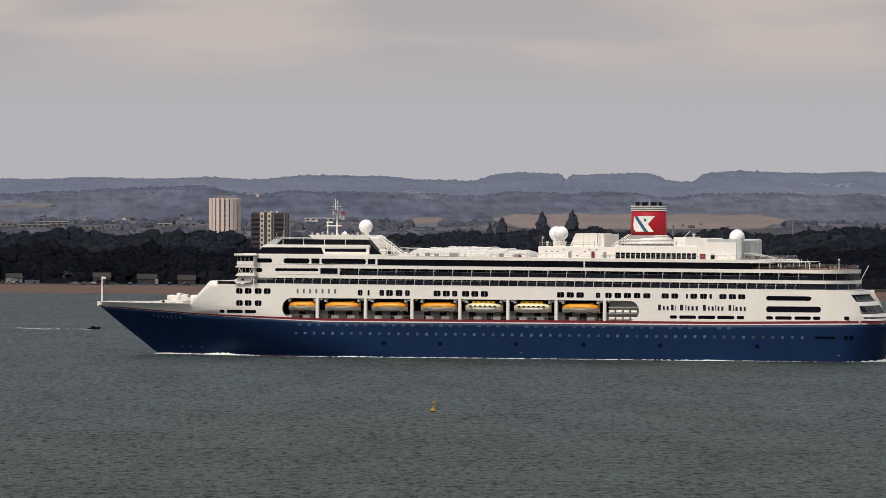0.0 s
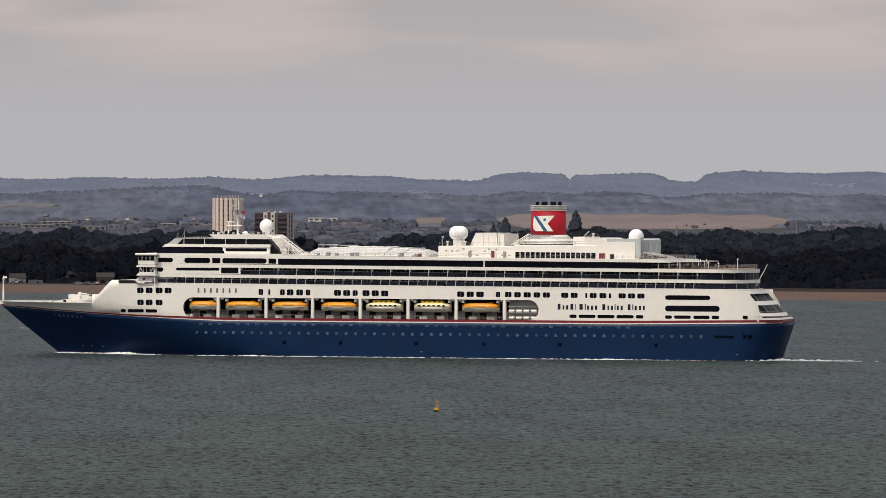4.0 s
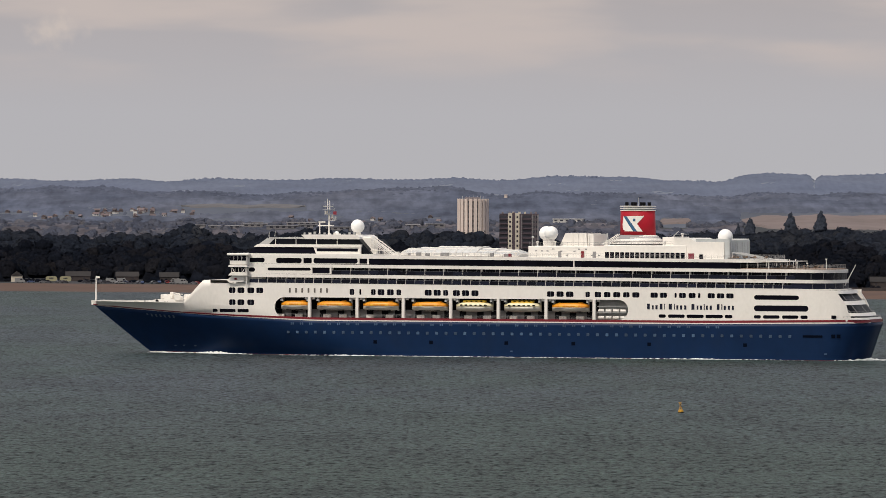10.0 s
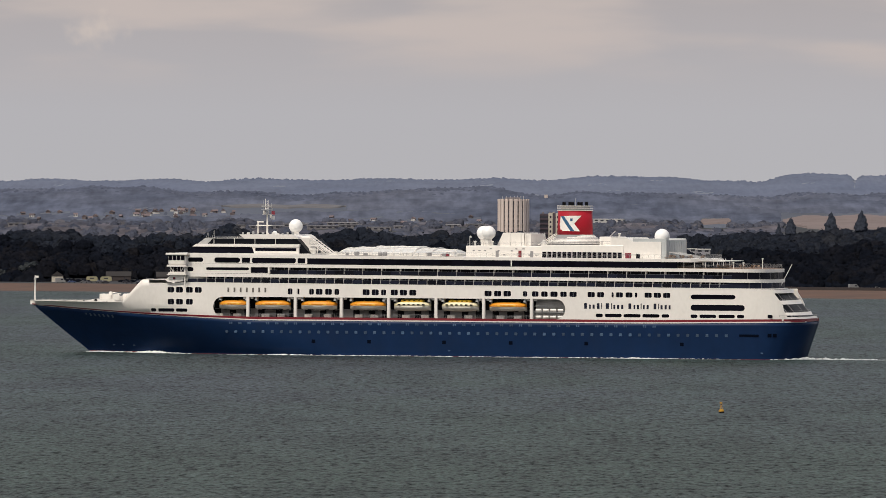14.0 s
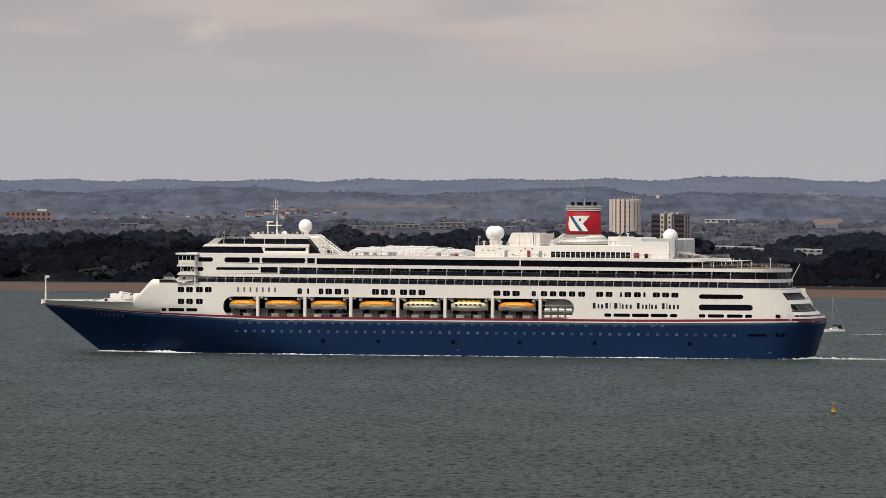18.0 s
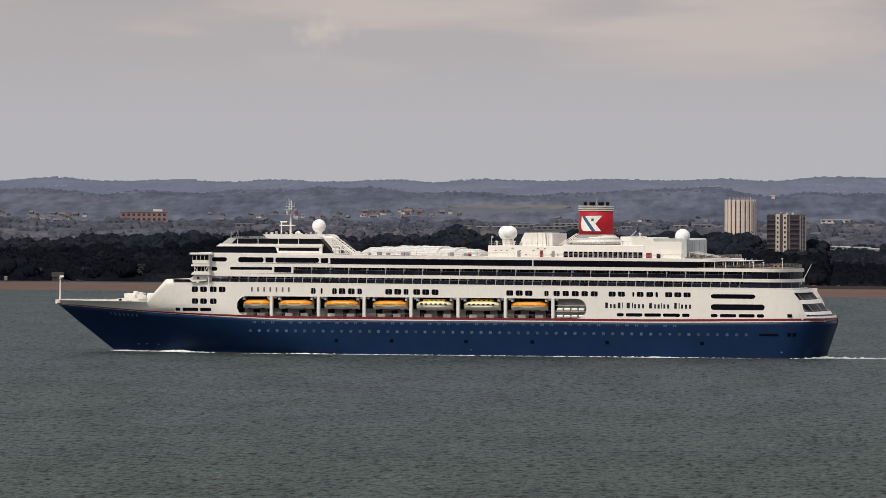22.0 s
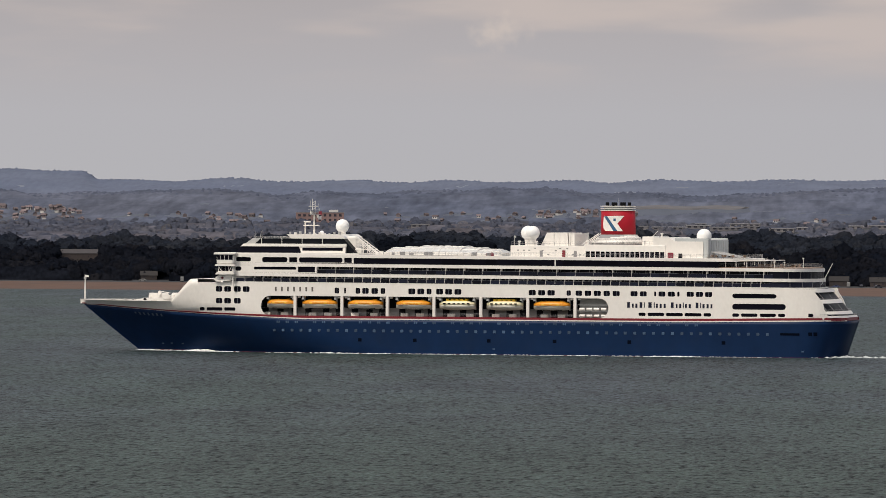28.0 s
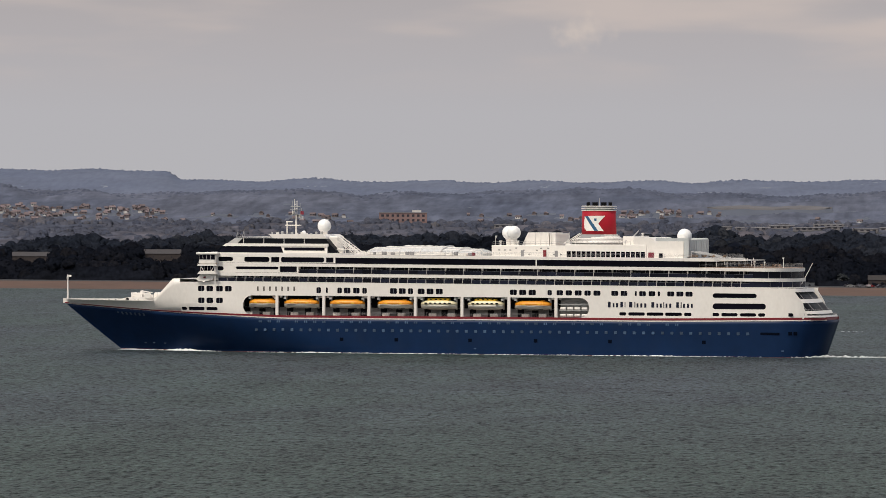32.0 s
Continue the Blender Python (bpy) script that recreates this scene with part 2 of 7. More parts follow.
def shell(bm, x0, x1, lo, hi, off=0.0, sides=(-1, 1), n=60, rows=3, thick=0.0, base=0.0):
    """A strip of plating that follows the hull between two heights."""
    for s in sides:
        grid = []
        for i in range(n + 1):
            x = x0 + (x1 - x0) * i / n
            col = []
            for j in range(rows + 1):
                z = lo(x) + (hi(x) - lo(x)) * j / rows
                col.append(bm.verts.new((x, s * (half(x, base or z) + off), z)))
            grid.append(col)
        for i in range(n):
            for j in range(rows):
                q = [grid[i][j], grid[i + 1][j], grid[i + 1][j + 1], grid[i][j + 1]]
                bm.faces.new(q if s < 0 else q[::-1])
        if thick:
            inner = [(bm.verts.new((c[0].co.x, c[0].co.y - s * min(thick, abs(c[0].co.y)), c[0].co.z)), bm.verts.new((c[-1].co.x, c[-1].co.y - s * min(thick, abs(c[-1].co.y)), c[-1].co.z))) for c in grid]
            for i in range(n):
                for q in ((grid[i][-1], grid[i + 1][-1], inner[i + 1][1], inner[i][1]), (inner[i][1], inner[i + 1][1], inner[i + 1][0], inner[i][0]), (inner[i][0], inner[i + 1][0], grid[i + 1][0], grid[i][0])):
                    bm.faces.new(q if s < 0 else q[::-1])
    return bm


def plan(xf, xa, h, rf=6.0, ra=18.0, n=10, pf=2.2, pa=2.3):
    """Deck outline with rounded ends."""
    left = []
    for i in range(n + 1):
        t = 1 - i / n
        left.append((xf + rf - rf * math.sin(t * math.pi / 2) ** (2 / pf) if rf else xf, h * (math.cos(t * math.pi / 2) ** (2 / pf)) if rf else h))
    for i in range(n + 1):
        t = i / n
        left.append((xa - ra + ra * math.sin(t * math.pi / 2) ** (2 / pa), h * math.cos(t * math.pi / 2) ** (2 / pa)))
    pts = [(x, -y) for x, y in left] + [(x, y) for x, y in left[::-1]]
    out = []
    for p in pts:
        if not out or (abs(p[0] - out[-1][0]) + abs(p[1] - out[-1][1])) > 0.02:
            out.append(p)
    if abs(out[0][0] - out[-1][0]) + abs(out[0][1] - out[-1][1]) < 0.02:
        out.pop()
    return out


def holed_wall(bm, x0, x1, z0, z1, holes, depth=0.35, side=-1):
    """Side plating with openings (xa, xb, za, zb, radius); reveals go inwards."""
    xs = {x0, x1} | {h[i] for h in holes for i in (0, 1)}
    k = int((x1 - x0) // 2.2)
    xs |= {x0 + (x1 - x0) * i / k for i in range(k)}
    xs = sorted(xs)
    zs = sorted({z0, z1} | {h[i] for h in holes for i in (2, 3)})
    y = lambda x, z=14.0: side * half(x, max(z, 11.0))
    v = {}

    def vert(x, z, d=0.0):
        key = (round(x, 3), round(z, 3), round(d, 3))
        if key not in v:
            zz = max(z, stripe_top(x) - 0.06) if z0 < 12 else z
            v[key] = bm.verts.new((x, y(x, zz) - side * d, zz))
        return v[key]

    def quad(*q):
        bm.faces.new(q if side < 0 else q[::-1])

    for a, b in zip(xs, xs[1:]):
        for c, d in zip(zs, zs[1:]):
            if any(h[0] < (a + b) / 2 < h[1] and h[2] < (c + d) / 2 < h[3] for h in holes):
                continue
            quad(vert(a, c), vert(b, c), vert(b, d), vert(a, d))
    for xa, xb, za, zb, r in holes:
        r = min(r, (xb - xa) / 2, (zb - za) / 2)
        inner = [x for x in xs if xa <= x <= xb]
        for a, b in zip(inner, inner[1:]):
            quad(vert(a, za), vert(b, za), vert(b, za, depth), vert(a, za, depth))
            quad(vert(b, zb), vert(a, zb), vert(a, zb, depth), vert(b, zb, depth))
        quad(vert(xa, zb), vert(xa, za), vert(xa, za, depth), vert(xa, zb, depth))
        quad(vert(xb, za), vert(xb, zb), vert(xb, zb, depth), vert(xb, za, depth))
        if r > 0.05:
            seg = 3 if r < 1 else 6
            for sx, sz in ((-1, -1), (1, -1), (1, 1), (-1, 1)):
                kx, kz = (xa if sx < 0 else xb), (za if sz < 0 else zb)
                cx, cz = kx - sx * r, kz - sz * r
                arc = [(cx + sx * r * math.cos(i / seg * math.pi / 2), cz + sz * r * math.sin(i / seg * math.pi / 2)) for i in range(seg + 1)]
                k0 = bm.verts.new((kx, y(kx, kz) + side * 0.004, kz))
                av = [bm.verts.new((x, y(x, z) + side * 0.004, z)) for x, z in arc]
                for p, q in zip(av, av[1:]):
                    f = (k0, p, q) if sx * sz > 0 else (k0, q, p)
                    bm.faces.new(f[::-1] if side < 0 else f)
    return bm


ship = new("cruise_ship")
tagged(ship, "long cruise ship with navy hull, cream decks and red funnel", "cruise ship")
SIDES = (-1, 1)


def build_hull():
    bm = bmesh.new()
    levels = (-0.16, 0.0, 0.05, 0.14, 0.28, 0.45, 0.62, 0.78, 0.9, 1.0)
    n = 110
    rings = []
    for s in SIDES:
        grid = []
        for v in levels:
            z0 = v * 13.72
            xa, xb = stem_x(max(z0, 0)), stern_x(v * 10.3)
            row = []
            for i in range(n + 1):
                q = i / n
                q = q ** 1.5 if q < 0.5 else 1 - (1 - q) * (1 - 0.5 ** 1.5) / 0.5
                x = xa + (xb - xa) * q
                zz = v * sheer(x)
                row.append(bm.verts.new((x, s * max(half(x, max(zz, 0)) if i else 0.03, 0.03), zz)))
            grid.append(row)
        for a, b in zip(grid, grid[1:]):
            for i in range(n):
                f = (a[i], a[i + 1], b[i + 1], b[i])
                bm.faces.new(f if s < 0 else f[::-1])
        rings.append(grid)
    for a, b in zip(range(len(levels) - 1), range(1, len(levels))):
        bm.faces.new((rings[0][a][n], rings[1][a][n], rings[1][b][n], rings[0][b][n]))
        bm.faces.new((rings[1][a][0], rings[0][a][0], rings[0][b][0], rings[1][b][0]))
    for i in range(n):
        bm.faces.new((rings[0][-1][i], rings[0][-1][i + 1], rings[1][-1][i + 1], rings[1][-1][i]))
    hull = smooth(part("hull", bm, BLUE, ship, "navy blue painted steel hull"))
    hull.data.polygons[len(hull.data.polygons) - 1].use_smooth = False
    part("boot_topping", shell(bmesh.new(), 18.6, 231, lambda x: -0.8, lambda x: 0.05 + 0.3 * (1 - step(30, 44, x)), 0.02, n=90, rows=1), BOOT, ship, "red band at the waterline")
    part("white_line", shell(bmesh.new(), 1.2, 234.6, lambda x: sheer(x) - 0.06, lambda x: sheer(x) + 0.04 + 0.24 * step(30, 80, x), 0.03, n=110, rows=1), DECKWHITE, ship, "thin white line above the blue hull")
    part("red_line", shell(bmesh.new(), 0.5, 234.6, lambda x: sheer(x) + 0.04 + 0.24 * step(30, 80, x), stripe_top, 0.07, n=110, rows=1, thick=0.1), STRIPE, ship, "dark red line along the hull")
    # bow bulwark and foredeck
    for s in SIDES:
        bm = bmesh.new()
        rows = []
        for i in range(51):
            x = -0.05 + 33.35 * i / 50
            slope = 1.7 * (half(x, 13.6) - half(x, 12.6)) * (1 - 0.4 * step(24, 33, x))
            zs = [sheer(x) + 0.02 + (max(15.0 - 0.004 * x, sheer(x) + 0.4) - sheer(x) - 0.02) * j / 4 for j in range(5)]
            rows.append([bm.verts.new((x, s * (half(x, min(z, 13.6)) + max(0.0, z - 13.6) * slope + 0.02), z)) for z in zs])
        for a, b in zip(rows, rows[1:]):
            for j in range(4):
                q = (a[j], b[j], b[j + 1], a[j + 1])
                bm.faces.new(q if s < 0 else q[::-1])
        edge = [r[4].co.copy() for r in rows]
        smooth(part("bow_bulwark", bm, WHITE, ship, "cream bow bulwark"))
        bm = bmesh.new()
        caps = [[bm.verts.new((e.x, e.y - s * min(dy, abs(e.y)), e.z + dz)) for dy, dz in ((-0.06, -0.12), (-0.06, 0.06), (0.30, 0.06), (0.30, -0.10))] for e in edge]
        for a, b in zip(caps, caps[1:]):
            for j in range(3):
                q = (a[j], b[j], b[j + 1], a[j + 1])
                bm.faces.new(q if s < 0 else q[::-1])
        part("bulwark_cap", bm, DECKWHITE, ship, "white capping rail of the bow bulwark")
    bm = bmesh.new()
    pts = [(x, -max(half(x, 13.3) - 0.5, 0.05)) for x in [1.2 + 42 * i / 24 for i in range(25)]]
    slab(bm, pts + [(x, -y) for x, y in pts[::-1]], 13.5, 13.9)
    part("foredeck", bm, STEEL, ship, "grey foredeck")
    for s in SIDES:
        part("stern_shell", shell(bmesh.new(), 222, 234.4, lambda x: sheer(x) + 1.0, lambda x: 11.35, 0.0, sides=(s,), n=12, rows=1, thick=0.4), WHITE, ship)


def build_shell():
    """White side plating from the red line to the fifth deck, with its windows and the boat recess."""
    for s in SIDES:
        smooth(part("forward_shell", shell(bmesh.new(), 33.3, 42.0, lambda x: sheer(x) + 0.02, lambda x: clamp(14.9 + (x - 33.3), 14.9, 21.4), 0.008, sides=(s,), n=18, rows=5, thick=0.4), WHITE, ship, "cream raked shoulder of the superstructure"))
    bm = bmesh.new()
    a = [(x, min(14.75 + (x - 33.4), 21.4)) for x in (33.4, 36, 38, 40.05, 46.4)]
    rows = []
    for x, z in a:
        rows.append([bm.verts.new((x + 1.5 * (1 - abs(k)) * 0, k * half(x, 14) * 0.995, z)) for k in (-1, -0.6, -0.2, 0.2, 0.6, 1)])
    for p, q in zip(rows, rows[1:]):
        for i in range(5):
            bm.faces.new((p[i], p[i + 1], q[i + 1], q[i]))
    bmesh.ops.recalc_face_normals(bm, faces=bm.faces[:])
    part("forward_slope", bm, DECKWHITE, ship, "cream sloping front of the superstructure")
    R = 0.45
    fore = [(47.6, 49.6), (50.2, 52.3), (53.2, 55.3), (55.9, 58.0)]
    small = [(a, b, 17.7, 19.3, R) for a, b in fore] + [(a, b, 14.25, 15.85, R) for a, b in fore[:3]]
    small += [(42.2, 43.9, 12.15, 13.1, 0.5), (44.5, 49.5, 12.15, 13.1, 0.3), (50.1, 53.6, 12.15, 13.1, 0.3)]
    upper = [(84.0, 85.4), (86.9, 87.5), (90.4, 91.8), (92.4, 94.4), (95.2, 97.2), (98.0, 99.4), (106.4, 108.5), (109.1, 111.2), (111.9, 113.4), (114.8, 116.9), (117.5, 119.6), (120.3, 122.4), (142.6, 144.7), (145.4, 147.5), (148.2, 150.4), (153.9, 155.2), (156.6, 158.5), (159.3, 161.2), (162.0, 164.1), (164.9, 166.8), (167.6, 169.7), (172.9, 175.0), (175.7, 177.7), (179.9, 180.5), (181.2, 183.2), (184.0, 186.0), (186.7, 187.4), (189.5, 191.6), (192.2, 194.3), (194.9, 197.0)]
    small += [(a, b, 17.4, 19.1, 0.4) for a, b in upper]
    slots = [(175.3, 177.4), (178.0, 182.9), (183.4, 188.4), (188.9, 193.9), (194.5, 196.7), (202.9, 204.9), (205.5, 210.3), (211.0, 215.7), (216.3, 218.4), (224.6, 226.6)]
    small += [(a, b, 11.6, 12.55, 0.42) for a, b in slots]
    big = [(202.9, 215.9, 17.05, 18.65, 0.8), (202.9, 218.6, 13.65, 15.3, 0.85)]
    recess = (61.5, 166.4, 10.85, 16.6, 2.9)
    for s in SIDES:
        bm = holed_wall(bmesh.new(), 42.0, 226.8, 10.5, 20.45, small + big + [recess], 0.5, s)
        part("side_plating", bm, WHITE, ship, "cream white painted side plating")
        for (xa, xb, za, zb, r) in small + big:
            xm = (xa + xb) / 2
            w = xb - xa
            bm = bmesh.new()
            zm = (za + zb) / 2
            ang = math.degrees(math.atan2(half(xb, zm) - half(xa, zm), w))
            pts = [(x, z) for x, z in rounded(w, zb - za, 0.05, 1)]
            prism(bm, pts, -0.02, 0.02)
            k = 0
            if 1.2 < w < 2.4 and zb - za > 1.2:
                # one slim mullion
                for q in (0.0,):
                    box(bm, q - 0.06, q + 0.06, -0.07, -0.01, -(zb - za) / 2, (zb - za) / 2)
                    k += 6
            ob = part("window", bm, (GLASS, RAILGREY), ship)
            for p in ob.data.polygons[len(ob.data.polygons) - k:] if k else ():
                p.material_index = 1
            ob.location = (xm, s * (half(xm, zm) - 0.22), zm)
            ob.rotation_euler = (0, 0, radians(ang * (1 if s > 0 else -1)) + (math.pi if s > 0 else 0))
    # the boat recess: inner bulkhead, floor and ceiling; its upper shade is painted near black
    for s in SIDES:
        y0, y1 = sorted((s * 11.6, s * 15.95))
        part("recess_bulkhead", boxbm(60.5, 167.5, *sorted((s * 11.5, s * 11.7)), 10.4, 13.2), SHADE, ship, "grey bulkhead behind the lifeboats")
        part("recess_back", boxbm(60.5, 167.5, *sorted((s * 11.3, s * 11.6)), 13.2, 17.0), DARKIN, ship, "bulkhead above the boats, recess shade in its colour")
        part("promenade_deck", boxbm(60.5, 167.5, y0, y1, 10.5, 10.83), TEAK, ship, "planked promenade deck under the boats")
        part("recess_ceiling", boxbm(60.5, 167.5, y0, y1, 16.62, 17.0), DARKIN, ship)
        col = mesh_of("boat_column", boxbm(-0.45, 0.45, -0.5, 0.5, 10.8, 16.65, bev=0.12), WHITE)
        for x in (71.9, 86.2, 100.0, 114.1, 128.2, 142.3, 156.4):
            piece("boat_column", col, ship, x, s * 15.62, 0)
        head = mesh_of("davit_head", boxbm(-0.4, 0.4, -0.3, 0.3, 16.0, 16.5, bev=0.1), DECKWHITE)
        for x in (71.9, 86.2, 100.0, 114.1, 128.2, 142.3, 156.4):
            piece("davit_head", head, ship, x - 1.1, s * 15.3, 0)
            piece("davit_head", head, ship, x + 1.1, s * 15.3, 0)
        door = mesh_of("recess_door", box(box(bmesh.new(), -0.95, 0.95, -0.06, 0.06, 10.83, 13.1), -0.8, 0.8, -0.09, 0.09, 10.95, 13.0), DARKIN)
        locker = mesh_of("deck_locker", boxbm(-1.1, 1.1, -0.45, 0.45, 10.83, 11.75, bev=0.08), WHITE)
        rng = random.Random(4)
        for c in (66, 79, 93, 107, 121, 135, 149):
            for dx in (-4.2, 0.6, 4.6):
                piece("recess_door", door, ship, c + dx + rng.uniform(-0.6, 0.6), s * 11.74, 0)
            for dx in (-3.0, 2.6):
                piece("deck_locker", locker, ship, c + dx + rng.uniform(-0.8, 0.8), s * 13.2, 0)
        rail = bmesh.new()
        for z in (11.2, 11.55, 11.9):
            tube(rail, (61.6, 0, z), (166.3, 0, z), 0.022, seg=5)
        k = 0
        for i in range(70):
            tube(rail, (61.9 + i * 1.5, 0, 10.83), (61.9 + i * 1.5, 0, 11.9), 0.022, seg=4)
        ob = part("promenade_rail", rail, SHADE, ship)
        ob.location = (0, s * 15.75, 0)


def build_boats():
    def boat_mesh(L, tender):
        W, hullbm, canbm = 1.75, bmesh.new(), bmesh.new()
        n = 16

        def loft(bm, prof):
            ring = []
            for i in range(n + 1):
                t = -1 + 2 * i / n
                k = max(0.03, (1 - abs(t) ** 2.6)) ** 0.6
                rise = 0.42 * abs(t) ** 3
                ring.append([bm.verts.new((t * L / 2, y * k, z + (rise if z < 1.0 else -0.45 * abs(t) ** 4 * (z - 0.9)))) for y, z in prof])
            m = len(prof)
            for a, b in zip(ring, ring[1:]):
                for j in range(m):
                    bm.faces.new((a[j], b[j], b[(j + 1) % m], a[(j + 1) % m]))
            bm.faces.new(ring[0])
            bm.faces.new(ring[-1][::-1])
            bmesh.ops.recalc_face_normals(bm, faces=bm.faces[:])
            return bm

        loft(hullbm, [(-W, 1.05), (-W * 0.95, 0.55), (-W * 0.55, -0.15), (0, -0.4), (W * 0.55, -0.15), (W * 0.95, 0.55), (W, 1.05)])
        loft(canbm, [(-W * 1.0, 1.02), (-W * 0.97, 1.65), (-W * 0.66, 2.2), (0, 2.4), (W * 0.66, 2.2), (W * 0.97, 1.65), (W * 1.0, 1.02)])
        return mesh_of("boat_hull", hullbm, GRP), mesh_of("canopy", canbm, YELLOW if tender else ORANGE)

    kinds = {}
    boats = [(67.3, 8.6, 0), (79.1, 10.6, 0), (93.0, 10.6, 0), (107.6, 10.6, 0), (120.9, 10.9, 1), (135.1, 10.9, 1), (149.2, 10.9, 0)]
    for s in SIDES:
        for x, L, tender in boats:
            if (L, tender) not in kinds:
                kinds[L, tender] = boat_mesh(L, tender)
            hullm, canm = kinds[L, tender]
            boat = piece("tender" if tender else "lifeboat", hullm, ship, x, s * 14.6, 13.25, label="cream and yellow tender hanging in its davits" if tender else "lifeboat with orange canopy and pale hull in its davits")
            smooth(boat)
            smooth(piece("canopy", canm, boat, 0, 0, 0, label="yellow and cream canopy" if tender else "orange canopy"))
            if tender:
                lowwin = kinds.setdefault("low", mesh_of("side_window", boxbm(-0.34, 0.34, -0.2, 0.2, 1.30, 1.66), GLASS))
                topwin = kinds.setdefault("top", mesh_of("roof_window", boxbm(-0.3, 0.3, -0.04, 0.04, 2.45, 2.72), GLASS))
                for i in range(6):
                    for q in SIDES:
                        piece("side_window", lowwin, boat, -L * 0.33 + i * L * 0.132, q * 1.6, 0)
                        if 0 < i < 5:
                            piece("roof_window", topwin, boat, -L * 0.33 + i * L * 0.132, q * 0.9, 0)
                piece("roof_rail", kinds.setdefault("rail", mesh_of("roof_rail", box(bmesh.new(), -3.3, 3.3, -0.9, 0.9, 2.2, 2.85, bev=0.14), AMBER)), boat, 0, 0, 0)
            else:
                for q in (-0.3, -0.1, 0.1, 0.3):
                    piece("canopy_rib", kinds.setdefault("rib", mesh_of("canopy_rib", tube(tube(tube(tube(bmesh.new(), (0, -1.72, 1.1), (0, -1.69, 1.68), 0.035, seg=4), (0, -1.69, 1.68), (0, -1.12, 2.25), 0.035, seg=4), (0, -1.12, 2.25), (0, 0.0, 2.44), 0.035, seg=4), (0, 0, 2.44), (0, 1.12, 2.25), 0.035, seg=4), AMBER)), boat, q * L, 0, 0)
                piece("hatch", kinds.setdefault("hatch", mesh_of("hatch", boxbm(-0.7, 0.7, -0.6, 0.6, 2.05, 2.5, bev=0.15), ORANGE)), boat, L * 0.27, 0, 0)
                for q in (-0.22, 0.0, 0.2):
                    piece("side_hatch", kinds.setdefault("side_hatch", mesh_of("side_hatch", boxbm(-0.45, 0.45, -1.72, 1.72, 1.15, 1.5, bev=0.05), AMBER)), boat, q * L, 0, 0)
                for q in (-0.4, 0.4):
                    piece("lifting_hook", kinds.setdefault("hook", mesh_of("lifting_hook", tube(boxbm(-0.16, 0.16, -0.14, 0.14, 1.6, 2.35, bev=0.04), (0, 0, 2.3), (0, 0, 3.1), 0.05, seg=5), SOOT)), boat, q * L, 0, 0)
                piece("keel_skid", kinds.setdefault(("skid", L), mesh_of("keel_skid", box(boxbm(-L * 0.3, L * 0.3, -0.9, -0.75, -0.32, -0.1), -L * 0.3, L * 0.3, 0.75, 0.9, -0.32, -0.1), SOOT)), boat, 0, 0, 0)
                piece("fender_strake", kinds.setdefault(("strake", L), mesh_of("fender_strake", boxbm(-L * 0.42, L * 0.42, -1.80, 1.80, 0.93, 1.02), GRP)), boat, 0, 0, 0)
        arm = bmesh.new()
        prism(arm, [(-0.22, 12.9), (0.22, 12.9), (0.22, 16.6), (-0.22, 16.6)], -0.2, 0.2)
        box(arm, -0.3, 0.3, -1.6, 0.2, 16.0, 16.55)
        box(arm, -0.35, 0.35, -1.75, -1.2, 15.6, 16.1)
        armm = mesh_of("davit", arm, STEEL)
        for x, L, tender in boats:
            for dx in (-L / 2 + 0.5, L / 2 - 0.3):
                ob = piece("davit", armm, ship, x + dx, s * 14.0, 0, rz=0 if s < 0 else 180)
        raft = mesh_of("liferaft_canister", tube(bmesh.new(), (-0.8, 0, 0), (0.8, 0, 0), 0.42, seg=10), WHITE)
        for z in (11.45, 13.4):
            for i in range(4):
                piece("liferaft_canister", raft, ship, 158.3 + i * 2.15, s * 15.0, z)
        part("raft_bulkhead", boxbm(156.9, 166.9, *sorted((s * 12.3, s * 12.5)), 10.83, 16.6), STEEL, ship, "grey bulkhead behind the raft canisters")
        part("raft_rack", box(box(bmesh.new(), 157.2, 166.0, *sorted((s * 14.5, s * 15.4)), 12.8, 12.95), 157.2, 166.0, *sorted((s * 14.5, s * 15.4)), 14.55, 14.68), STEEL, ship)


